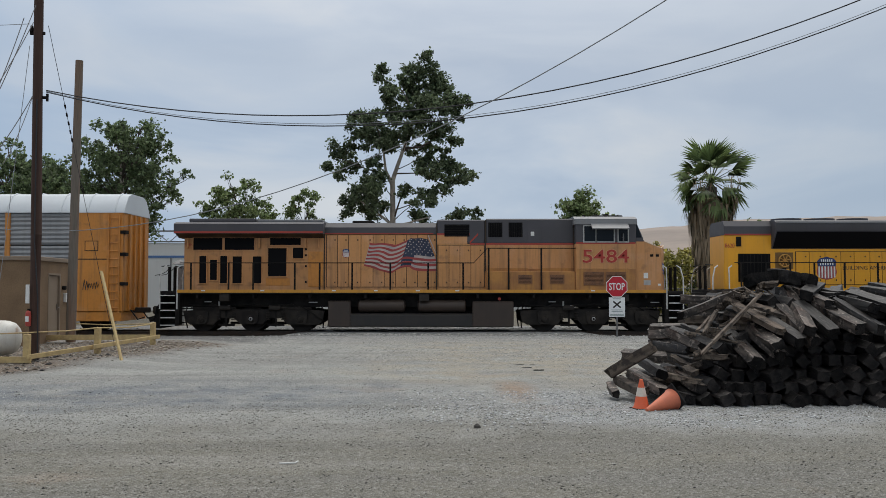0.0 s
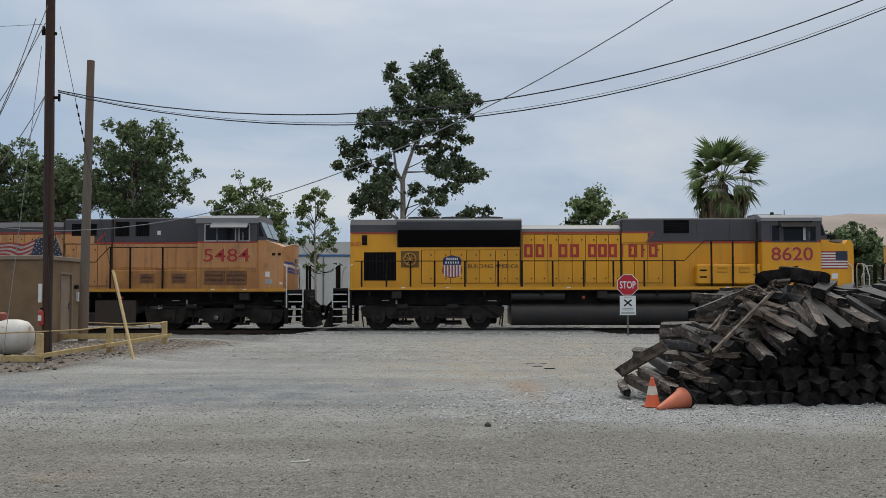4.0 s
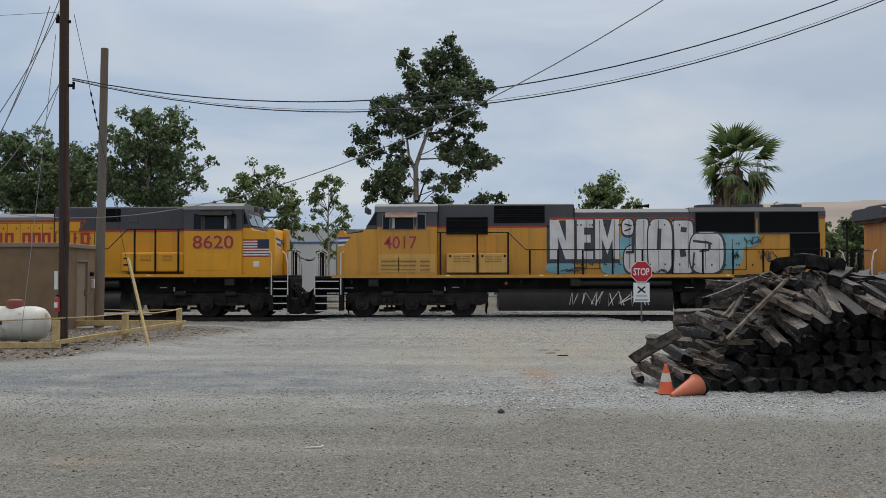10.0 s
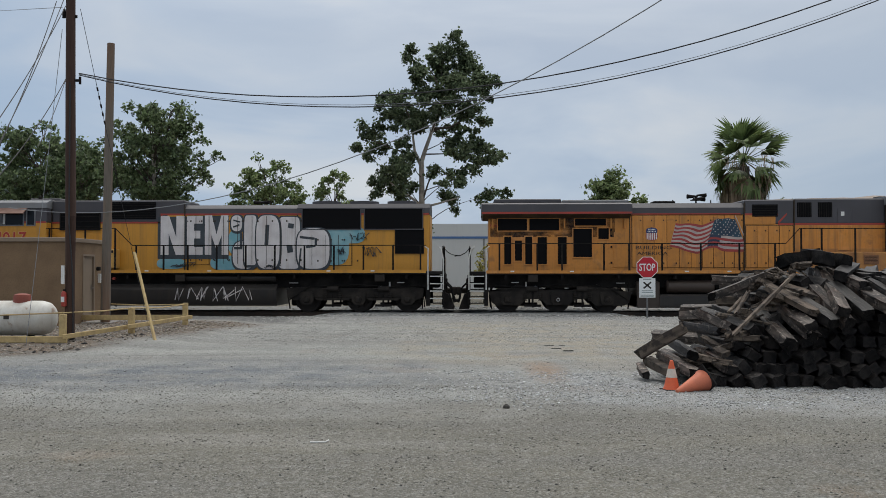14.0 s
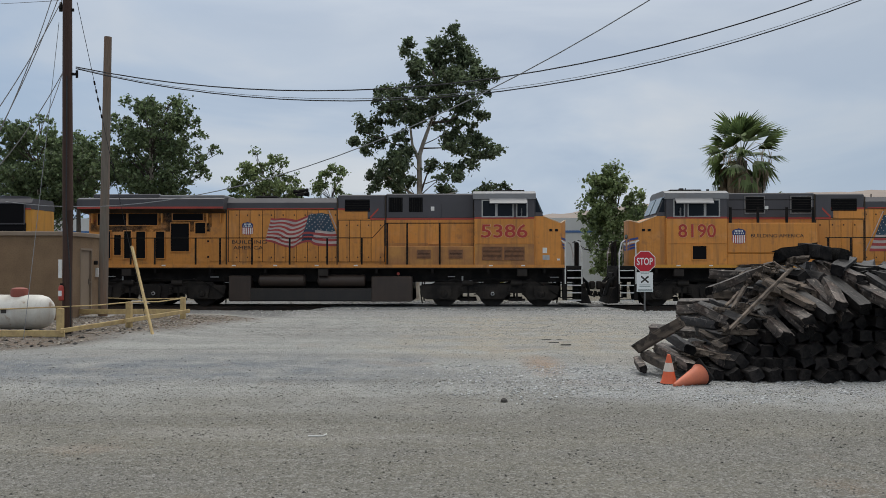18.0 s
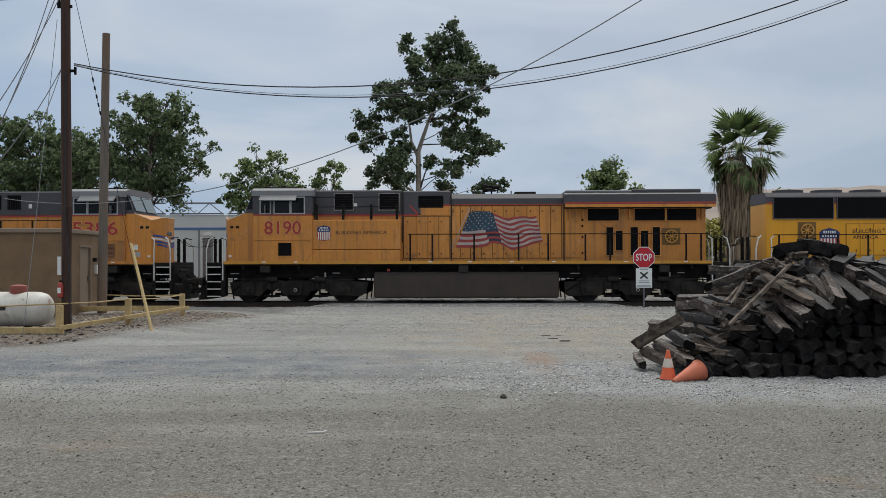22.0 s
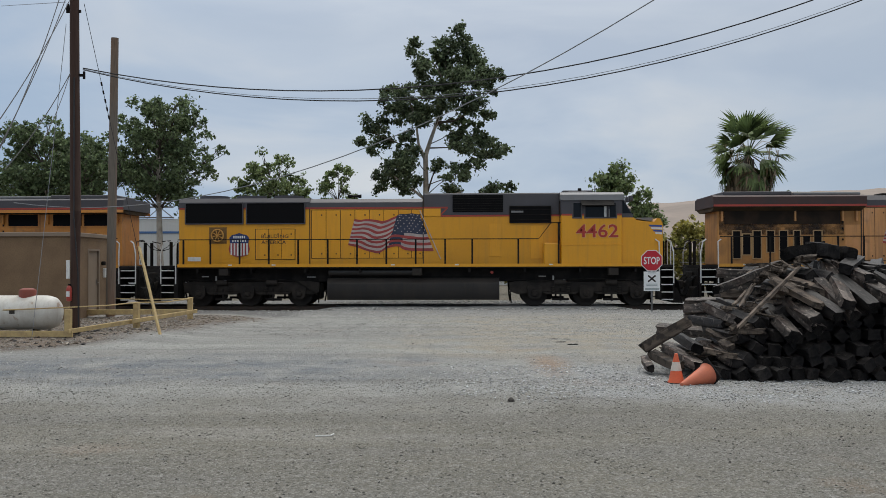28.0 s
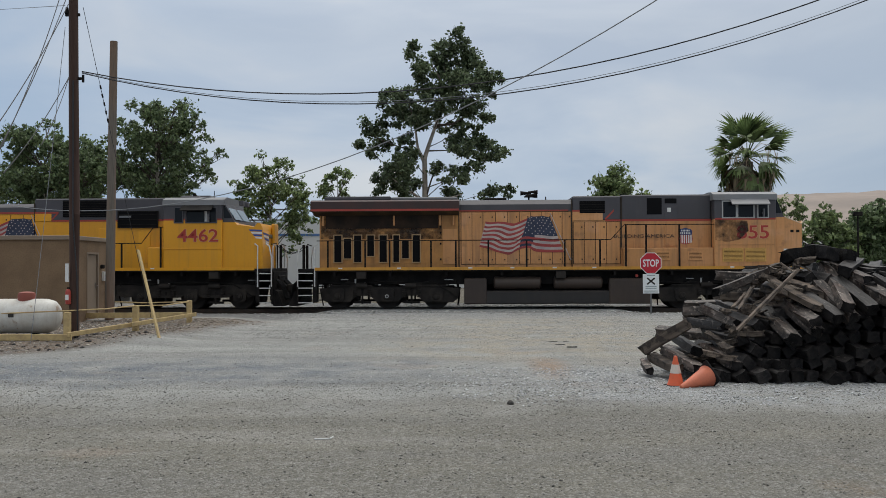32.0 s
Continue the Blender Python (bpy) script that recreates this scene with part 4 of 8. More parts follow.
        for k in range(6):
            p = 0.09 + k * 0.15
            e = 0.06 + 0.2 * abs(p + 0.035 - 0.5) ** 1.5
            part("white_stripe", Shape().box(X(p), X(p + 0.075), -y - 0.008, -y - 0.004, Z(e), Z(0.575)), white_paint, s)
        for q, l in ((0.83, 0.30), (0.68, 0.36)):
            for k in range(6):
                c = 0.5 + (k - 2.5) / 3 * l
                part("text_bar", Shape().box(X(c - 0.03), X(c + 0.03), -y - 0.011, -y - 0.008, Z(q - 0.05), Z(q + 0.05)), white_paint, s)

    def awning(self, x0, x1, z, mat, label):
        for side in (-1, 1):
            self.put("awning", Shape().prism([(side * 1.5, z), (side * 1.5, z - 0.05), (side * 1.85, z - 0.29), (side * 1.87, z - 0.25)], x0, x1, axis="x"), mat, None, label)


def wide_nose(lo, x_cab, x_ws, x_nose, z_ws, z_tip, sill, paint, top_z, emd):
    """The cab front with its raked windscreen and the nose ahead of it."""
    # cab front wedge
    lo.put("cab_front", Shape().prism([(x_cab, z_ws - 0.05), (x_ws, z_ws - 0.05), (x_cab + (0.06 if emd else 0.0), top_z - 0.12), (x_cab, top_z - 0.12)], -1.36, 1.36), grey_paint)
    dx, dz = (x_cab - x_ws), (top_z - 0.12 - z_ws)
    for ya, yb in ((-1.2, -0.08), (0.08, 1.2)):
        s = Shape()
        p = lambda t, o: (x_ws + 0.02 + dx * t + o, z_ws - 0.02 + dz * t)
        s.prism([p(0.12, 0.0), p(0.86, 0.0), p(0.86, 0.03), p(0.12, 0.03)], ya, yb)
        lo.put("windscreen", s, clear_glass, None, "raked windscreen pane")
    side = Shape().prism([(x_cab + 0.04, z_ws + 0.12), (x_ws - 0.10, z_ws + 0.12), (x_cab + 0.05, top_z - 0.22)], -1.365, 1.365)
    lo.put("side_light", side, cab_glass)
    if emd:
        out = [(x_cab, sill), (x_nose, sill), (x_nose, z_tip - 0.18), (x_nose - 0.10, z_tip), (x_nose - 0.22, z_tip + 0.02), (x_nose - 0.35, z_tip - 0.14), (x_ws + 0.1, z_ws - 0.16), (x_ws, z_ws - 0.05), (x_cab, z_ws - 0.05)]
        n = lo.put("nose", Shape().prism(out, -1.38, 1.38), paint)
        lo.put("nose_door", Shape().box(x_nose, x_nose + 0.14, 0.2, 0.95, sill, z_tip + 0.05, 0.03), paint, n)
        lo.put("nose_top", Shape().prism([(x_ws + 0.12, z_ws - 0.10), (x_nose - 0.36, z_tip - 0.10), (x_nose - 0.36, z_tip + 0.06), (x_ws + 0.12, z_ws - 0.06)], -1.2, 1.2), grey_light, n)
        for y in (-0.55, 0.2):
            lo.put("number_light", Shape().box(x_ws - 0.05, x_ws + 0.12, y, y + 0.35, top_z - 0.2, top_z + 0.02, 0.02), grey_paint, n)
    else:
        # the front corners are cut back, and the top rises to the middle
        xc = x_nose - 0.27
        plan = [(x_cab, -1.38, z_ws - 0.04), (x_ws, -1.38, z_ws - 0.04), (xc, -1.38, z_tip + 0.02), (x_nose, -0.66, z_tip + 0.16), (x_nose, 0.66, z_tip + 0.16), (xc, 1.38, z_tip + 0.02), (x_ws, 1.38, z_ws - 0.04), (x_cab, 1.38, z_ws - 0.04)]
        body = [(x, y, sill) for x, y, _ in plan] + plan + [(x_nose - 0.2, 0.0, z_tip - 0.03), (x_ws, 0.0, z_ws - 0.04)]
        walls = [(i, (i + 1) % 8, (i + 1) % 8 + 8, i + 8) for i in range(8)]
        tops = [(8, 9, 17), (9, 10, 16, 17), (10, 11, 16), (11, 12, 16), (12, 13, 16), (13, 14, 17, 16), (14, 15, 17), (15, 8, 17)]
        n = lo.put("nose", Shape().add(body, walls + tops + [tuple(range(7, -1, -1))]), paint)
        rim = [(x, y * 0.995, z + 0.004) for x, y, z in plan[1:7]]
        lo.put("nose_edge", Shape().tube(rim, 0.022, 6), nose_cream, n, "pale nose edge")
        for k in range(4):
            for s in (-1, 1):
                a, b = 0.12 + 0.10 * k, 0.97
                low, high = 2.72 - k * 0.125, 2.80 - k * 0.125
                spot = lambda f, z: (xc + (x_nose - xc) * f + 0.008, s * (1.38 - 0.72 * f) + s * 0.006, z)
                lo.put("wing_bar", Shape().add([spot(a, low + 0.05), spot(b, low), spot(b, high), spot(a, high + 0.05)], [(0, 1, 2, 3)]), wing_blue if k != 1 else white_paint, n)
    # wing emblem and headlights on the nose
    for y in (-0.14, 0.14):
        lo.put("headlight", Shape().cyl((x_nose, y, z_tip - 0.5), (x_nose + 0.05, y, z_tip - 0.5), 0.09, n=12), clear_glass, n)
    for k in range(4 if not emd else 0):
        for s in (-1, 1):
            lo.put("wing_bar", Shape().prism([(s * 0.22, 2.66 - k * 0.12), (s * 0.64, 2.70 - k * 0.12), (s * 0.64, 2.79 - k * 0.12), (s * 0.22, 2.75 - k * 0.12)], x_nose + 0.002, x_nose + 0.008, axis="x"), wing_blue if k != 1 else white_paint, n)
    for k in range(4 if emd else 0):
        lo.put("wing_bar", Shape().prism([(-0.30, z_tip - 0.50 - k * 0.11), (-1.28 + k * 0.14, z_tip - 0.44 - k * 0.11), (-1.33 + k * 0.14, z_tip - 0.36 - k * 0.11), (-0.30, z_tip - 0.42 - k * 0.11)], x_nose + 0.002, x_nose + 0.008, axis="x"), wing_blue if k % 2 == 0 else white_paint, n)
    for k in range(4 if emd and x_nose < 21.5 else 0):
        a, z = x_nose - 0.52 + 0.08 * k, z_tip - 0.34 - 0.10 * k
        lo.put("wing_bar", Shape().prism([(a, z + 0.02), (x_nose - 0.02, z), (x_nose - 0.02, z + 0.075), (a - 0.04, z + 0.095)], -1.386, -1.381), wing_blue if k % 2 == 0 else white_paint, n)
    lo.put("mirror", Shape().box(x_cab - 0.55, x_cab - 0.52, -1.72, -1.56, z_ws - 0.05, z_ws + 0.28, 0.01).box(x_cab - 0.56, x_cab - 0.5, -1.58, -1.49, z_ws + 0.1, z_ws + 0.14), grey_light, n)


def side_windows(lo, spans, z0, z1, y=1.5, edging=None, bright=None):
    for k, (a, b) in enumerate(spans):
        w = lo.both("cab_window", a, b, y - 0.02, y + 0.006, z0, z1, cab_glass, 0.004, None, "dark cab side window")
        for side in (-1, 1):
            s = Shape()
            ya, yb = side * (y - 0.01), side * (y + 0.02)
            s.box(a - 0.05, a, ya, yb, z0 - 0.05, z1 + 0.05).box(b, b + 0.05, ya, yb, z0 - 0.05, z1 + 0.05).box(a, b, ya, yb, z0 - 0.05, z0).box(a, b, ya, yb, z1, z1 + 0.05)
            lo.put("window_frame", s, edging or frame_pale, w)
        if bright == k:
            lo.both("sliding_pane", b - 0.12, b - 0.02, y + 0.007, y + 0.012, z0 + 0.02, z1 - 0.02, white_paint, 0.002, w)


def ge_locomotive(label, left, facing, paint, digits, variant):
    """Six-axle locomotive with a winged radiator roof and a tapered nose."""
    L = 22.45
    lo = Loco(label, left, L, facing, paint)
    sill = 1.68
    lo.chassis(0.62, 21.85, sill, None if variant == "5386" else yellow_road)
    lo.truck((2.2, 4.25, 6.26), 1.45, 7.25, False)
    lo.truck((16.27, 18.25, 20.24), 15.25, 21.0, False)
    vent_paint = vent_rust if variant in ("5484", "5386") else paint
    # radiator end
    body = lo.box("rear_hood", 1.43, 7.2, -1.0, 1.0, sill, 4.3, yellow_scorched if variant == "855" else paint, 0.03)
    wing = [(-1.5, 4.02), (1.5, 4.02), (1.5, 4.42), (1.2, 4.5), (-1.2, 4.5), (-1.5, 4.42)]
    lo.put("radiator_wing", Shape().prism(wing, 1.14, 7.23, axis="x"), wing_maroon if variant == "855" else grey_paint, None, "overhanging grey radiator roof")
    lo.both("red_band", 1.15, 7.22, 1.5, 1.506, 4.03, 4.11, red_paint, 0.002)
    lo.put("wing_soffit", Shape().prism([(-1.48, 4.02), (-1.0, 3.86), (1.0, 3.86), (1.48, 4.02)], 1.2, 7.2, axis="x"), soffit_shade)
    if variant == "8190":
        lo.both("yellow_band", 1.15, 7.22, 1.5, 1.506, 3.90, 4.018, paint, 0.002)
    lo.box("radiator_top", 1.65, 4.4, -1.1, 1.1, 4.5, 4.66, grey_paint, 0.03)
    lo.box("radiator_top", 4.45, 7.15, -1.1, 1.1, 4.5, 4.62, grey_light, 0.03)
    for a, b in ((1.81, 3.01), (3.10, 4.33), (4.97, 6.24)):
        low = 3.57 if a > 4.9 and variant in ("5484", "5386") else 3.37
        lo.grille(a, b, low, 3.86, 1.0, 0, edging=paint, name="intake")
    for a in (1.56, 4.5, 6.4, 6.95):
        lo.both("soffit_gusset", a, a + 0.07, 1.0, 1.12, 3.45, 3.86, paint, 0.01)
    if variant == "855":
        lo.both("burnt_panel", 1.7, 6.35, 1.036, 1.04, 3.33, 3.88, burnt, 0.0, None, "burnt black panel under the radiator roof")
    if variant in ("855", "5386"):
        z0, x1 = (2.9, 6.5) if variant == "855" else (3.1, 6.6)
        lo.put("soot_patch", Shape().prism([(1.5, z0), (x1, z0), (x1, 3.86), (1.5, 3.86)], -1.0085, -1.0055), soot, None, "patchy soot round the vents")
    if variant in ("5484", "5386"):
        vents = ((2.07, 2.36, 1.99, 3.12), (2.51, 2.80, 2.13, 2.96), (2.93, 3.22, 1.99, 3.12), (3.44, 3.82, 1.99, 3.1), (4.27, 4.63, 1.99, 3.1), (4.90, 5.66, 2.28, 3.44), (5.92, 6.35, 3.02, 3.46))
    elif variant == "8190":
        vents = ((3.3, 3.6, 1.95, 3.1), (3.77, 4.08, 2.15, 2.95), (4.2, 4.5, 1.95, 3.1), (4.82, 5.1, 2.15, 2.95), (5.2, 5.48, 1.95, 3.1))
        lo.handbrake(2.84, 2.72, 1.0)
    else:
        vents = ((2.05, 2.35, 1.95, 3.05), (2.45, 2.75, 2.1, 2.92), (2.87, 3.17, 1.95, 3.05), (3.42, 3.70, 2.2, 3.05), (3.93, 4.23, 1.95, 3.05), (4.50, 4.74, 1.95, 3.05), (4.86, 5.14, 2.1, 2.82), (5.30, 5.60, 1.95, 3.05))
    for a, b, c, d in vents:
        lo.grille(a, b, c, d, 1.012, 0, edging=vent_frame if variant == "855" else paint, name="vent")
    lo.box("rear_panel", 6.55, 7.15, -1.02, -1.0, 1.85, 3.3, yellow_mid if variant == "5484" else paint, 0.008)
    for z in (2.05, 2.7, 3.15, 3.4):
        lo.box("latch", 6.42, 6.49, -1.03, -1.0, z - 0.04, z + 0.04, black_iron, 0.006)
    if variant == "5484":
        lo.box("lower_panel", 4.80, 5.80, -1.008, -1.0, 1.90, 2.20, yellow_mid, 0.004)
    lo.both("red_stripe", 7.23, 11.7, 0.98, 0.985, 4.02, 4.07, red_paint, 0.001)
    if digits != "855":
        lo.text(digits, 1.48, 1.78, 3.52, 3.64, -1.004, number_red)
    # engine hood
    hood = lo.box("engine_hood", 7.2, 11.85, -0.96, 0.96, sill, 4.02, paint, 0.02)
    lo.put("hood_roof", Shape().prism([(-0.98, 4.02), (0.98, 4.02), (0.98, 4.3), (0.75, 4.5), (-0.75, 4.5), (-0.98, 4.3)], 7.23, 11.85, axis="x"), grey_paint)
    lo.doors([7.3, 7.75, 8.2, 8.72, 9.22, 9.7, 10.15, 10.6, 11.05, 11.45, 11.82], 1.85, 3.98, 0.96, paint)
    lo.box("exhaust_pipe", 8.3, 9.2, -0.4, 0.4, 4.5, 4.62, black_iron, 0.03)
    # braking and blower section
    lo.box("blower_section", 11.85, 13.85, -1.02, 1.02, sill, 3.62, paint, 0.02)
    lo.box("blower_top", 11.85, 13.85, -1.03, 1.03, 3.62, 4.62, grey_paint, 0.05)
    lo.both("yellow_corner", 11.86, 13.1, 1.03, 1.036, 3.62, 3.98, paint, 0.001)
    lo.stripe([(11.86, 3.98), (13.2, 3.98)], 1.036)
    lo.stripe([(13.55, 3.98), (13.2, 3.62)], 1.031, 0.09)
    lo.stripe([(13.2, 3.58), (13.84, 3.58)], 1.031)
    lo.doors([11.9, 12.35, 12.8, 13.25, 13.8], 1.85, 3.55, 1.02, paint)
    lo.grille(12.16, 13.19, 3.92, 4.42, 1.03, 5, name="blower_grille")
    # auxiliary cab
    lo.box("control_section", 13.85, 17.5, -1.02, 1.02, sill, 3.62, paint, 0.02)
    lo.box("control_top", 13.85, 17.5, -1.03, 1.03, 3.62, 4.66, grey_paint, 0.05)
    lo.stripe([(13.86, 3.58), (17.5, 3.58)], 1.031)
    if variant == "8190":
        lo.both("equipment_panel", 13.9, 17.5, 1.02, 1.45, 2.2, 3.42, paint, 0.03)
        lo.both("lower_locker", 13.9, 17.5, 1.02, 1.45, sill, 2.18, paint, 0.02)
        for a, b in ((14.0, 14.8), (15.9, 16.65)):
            lo.grille(a, b, 3.85, 4.5, 1.04, 7, edging=steel, name="control_grille")
        for x in (14.05, 15.1, 16.25, 17.35):
            lo.both("deck_post", x - 0.05, x + 0.05, 1.35, 1.41, 3.4, 4.05, black_iron, 0.005)
        for z in (3.95, 4.35):
            for y in (-1.38, 1.38):
                lo.put("deck_rail", Shape().tube([(14.0, y, z), (17.4, y, z)], 0.02, 6), black_iron)
        lo.shield(16.75, 17.33, 2.55, 3.2, 1.45)
        lo.text("BUILDING AMERICA", 16.55, 14.45, 2.83, 2.97, -1.452, letter_black)
    else:
        lo.both("lower_locker", 13.9, 17.5, 1.02, 1.42, sill, 2.48, yellow_rusty if variant in ("5484", "5386") else paint, 0.03)
        for a, b in ((15.2, 15.7), (16.5, 17.0)):
            lo.grille(a, b, 2.02, 2.3, 1.42, 5, edging=vent_paint, name="locker_vent", slat_mat=vent_paint)
        if variant == "855":
            lo.grille(14.9, 15.5, 3.85, 4.52, 1.03, 0, name="control_grille")
            lo.grille(15.62, 16.1, 4.3, 4.5, 1.03, 0, name="control_grille")
            lo.text("BUILDING AMERICA", 13.55, 16.0, 2.9, 3.04, -1.047, letter_black)
            lo.shield(16.15, 16.75, 2.62, 3.3, 1.02)
        else:
            for a, b in ((13.97, 14.55), (14.81, 15.38)):
                lo.grille(a, b, 3.9, 4.5, 1.03, 6, upright=True, name="control_grille")
        lo.both("control_door", 15.6, 16.15, 1.02, 1.045, 2.56, 3.56, paint, 0.006)
        lo.both("control_door_top", 15.6, 16.15, 1.03, 1.05, 3.66, 4.23, grey_paint, 0.006)
    # cab
    c = lo.box("cab", 17.5, 19.95, -1.5, 1.5, sill, 3.62, paint, 0.03)
    lo.box("cab_upper", 17.5, 19.95, -1.5, 1.5, 3.62, 4.62, grey_paint, 0.03)
    lo.stripe([(17.52, 3.59), (19.93, 3.59)], 1.5)
    lo.put("cab_roof", Shape().prism([(-1.55, 4.39), (1.55, 4.39), (1.51, 4.62), (1.1, 4.74), (-1.1, 4.74), (-1.51, 4.62)], 17.45, 20.0, axis="x"), grey_light, None, "pale cab roof edge")
    lo.box("roof_box", 18.3, 19.6, -0.6, 0.6, 4.73, 4.84, black_iron, 0.03)
    lo.put("roof_aerial", Shape().cyl((18.0, -0.4, 4.7), (18.0, -0.4, 4.86), 0.08, 0.06, 10).cyl((19.0, 0.0, 4.84), (19.0, 0.0, 4.93), 0.12, 0.10, 10).box(17.6, 18.1, -0.2, 0.3, 4.72, 4.80, 0.02), black_iron)
    side_windows(lo, ((17.85, 18.35), (18.45, 19.05), (19.25, 19.62)) if variant != "5484" else ((17.85, 18.3), (18.36, 19.05), (19.25, 19.62)), 3.70, 4.32, bright=None)
    lo.awning(18.12, 19.62, 4.46, grey_light, "pale grey metal window awning")
    for a, b in ((17.85, 18.6), (18.75, 19.5)):
        lo.grille(a, b, 1.95, 2.42, 1.5, 9, edging=yellow_locker if variant == "855" else vent_paint, name="cab_vent", slat_mat=yellow_locker if variant == "855" else vent_paint) if variant != "8190" else None
    if variant == "8190":
        lo.grille(18.35, 18.9, 1.95, 2.48, 1.5, 0, edging=paint, name="cab_vent")
    if variant in ("5484", "5386"):
        lo.both("stained_skirt", 17.53, 19.93, 1.5, 1.504, 1.70, 2.56, yellow_rusty, 0.001)
        lo.both("stained_skirt", 13.9, 17.48, 1.02, 1.024, 2.49, 2.62, yellow_rusty, 0.001)
    lo.both("belt_ledge", 17.55, 19.9, 1.5, 1.52, 2.58, 2.62, paint, 0.004)
    wide_nose(lo, 19.95, 20.32, 21.28, 3.74, 3.40, sill, paint, 4.72, False)
    if variant != "8190":
        lo.both("nose_plate", 20.28, 20.46, 1.38, 1.386, 2.2, 2.42, white_paint, 0.002)
        lo.both("nose_plate", 20.28, 20.56, 1.38, 1.386, 1.92, 2.12, frame_pale, 0.002)
    lo.both("nose_tag", 20.86, 20.98, 1.38, 1.386, 1.9, 1.98, white_paint, 0.002)
    for x in (20.55, 20.78):
        lo.both("nose_light", x, x + 0.13, 1.38, 1.39, 3.08, 3.18, black_iron, 0.004)
    if digits:
        lo.number(digits, {"8190": 17.97, "855": 18.38}.get(digits, 17.78), 19.47 if digits == "8190" else 19.66, 2.84, 3.36)
    for x, half, low, high in ((7.21, 0.985, 1.72, 4.3), (11.84, 1.035, 1.72, 4.5), (13.85, 1.035, 2.5, 4.6), (17.5, 1.06, 2.5, 4.6)):
        lo.both("body_joint", x - 0.022, x + 0.022, half - 0.02, half + 0.012, low, high, seam_dark, 0.0)
    for x in (2.3, 4.7, 7.6, 9.3, 11.0, 12.6, 18.1, 19.4):
        lo.both("sill_plate", x, x + 0.16, 1.557, 1.562, sill - 0.01, sill + 0.04, white_paint, 0.001)
    lo.both("notice", 15.72, 15.86, 1.05, 1.054, 3.95, 4.12, white_paint, 0.001)
    for x in (9.3, 10.9, 18.7):
        lo.put("aerial", Shape().cyl((x, 0.5, 4.5), (x, 0.5, 4.98 if x > 18 else 4.72), 0.025, n=6), black_iron)
    # decals
    y = 0.99
    if variant == "8190":
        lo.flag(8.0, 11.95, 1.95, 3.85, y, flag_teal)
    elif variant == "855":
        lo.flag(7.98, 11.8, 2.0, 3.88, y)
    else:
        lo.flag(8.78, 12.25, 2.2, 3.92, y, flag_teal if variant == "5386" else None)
    if variant == "5484":
        lo.shield(7.95, 8.25, 3.05, 3.42, y)
    if variant == "5386":
        lo.shield(7.85, 8.35, 2.95, 3.5, y)
        lo.text("BUILDING", 7.45, 8.9, 2.60, 2.74, -y, letter_black)
        lo.text("AMERICA", 7.5, 8.75, 2.36, 2.50, -y, letter_black)
    # tanks below
    if variant == "8190":
        t = lo.box("fuel_tank", 7.45, 15.0, -1.42, 1.42, 0.22, 1.28, brown_tank, 0.06)
        lo.box("tank_lip", 7.5, 14.95, -1.45, -1.42, 1.2, 1.26, tank_iron, 0.005, t)
    else:
        t = lo.box("fuel_tank", 7.42, 14.98, -1.35, 1.35, 0.22, 0.76, tank_iron, 0.05)
        lo.box("tank_end", 7.42, 8.34, -1.4, 1.4, 0.22, 1.28, brown_tank, 0.04, t)
        lo.box("tank_end", 13.3, 14.98, -1.4, 1.4, 0.22, 1.26, brown_tank, 0.04, t)
        lo.box("tank_core", 8.34, 13.3, -0.7, 0.7, 0.7, 1.45, black_iron, 0.02, t)
        for a, b in ((8.69, 10.5), (11.13, 12.98)):
            for side in (-1, 1):
                lo.put("air_reservoir", Shape().cyl((a, side * 1.12, 1.08), (b, side * 1.12, 1.08), 0.26, n=20).cyl((a - 0.06, side * 1.12, 1.08), (a, side * 1.12, 1.08), 0.18, 0.26, 20).cyl((b, side * 1.12, 1.08), (b + 0.06, side * 1.12, 1.08), 0.26, 0.18, 20), brown_tank, t)
    lo.put("red_valve", Shape().cyl((14.4, -1.3, 1.36), (14.4, -1.42, 1.36), 0.06, n=10), red_paint)
    if variant == "855":
        blot = [(17.53, 2.78), (18.0, 2.7), (18.5, 2.8), (18.85, 3.15), (18.8, 3.55), (17.9, 3.6), (17.53, 3.6)]
        lo.put("soot_patch", Shape().prism(blot, -1.524, -1.521), soot, None, "burnt sooty patch on the cab side")
    if variant != "5484":
        lo.put("horn", Shape().cyl((10.0, -0.1, 4.72), (10.5, -0.1, 4.72), 0.035, 0.11, 10).cyl((10.25, 0.1, 4.84), (9.8, 0.1, 4.84), 0.035, 0.10, 10).cyl((10.1, -0.3, 4.86), (10.5, -0.3, 4.86), 0.03, 0.09, 10).box(9.95, 10.3, -0.35, 0.15, 4.66, 4.70).cyl((10.15, 0, 4.4), (10.15, 0, 4.85), 0.035), black_iron)
    lo.steps(1.3, 0.62, sill, False)
    lo.steps(21.2, 21.85, sill, True)
    if variant == "8190":
        lo.handrail([(1.4, 2.82), (13.6, 2.82)], (1.75, 2.35, 4.0, 5.4, 6.4, 7.9, 9.1, 10.9, 12.6, 13.5), sill)
    else:
        lo.handrail([(1.4, 2.82), (13.35, 2.82), (13.9, 3.42), (17.5, 3.42)], (1.86, 3.39, 4.39, 6.08, 7.09, 8.41, 9.96, 11.5, 12.92, 13.96, 14.77, 16.1), sill)
    return lo


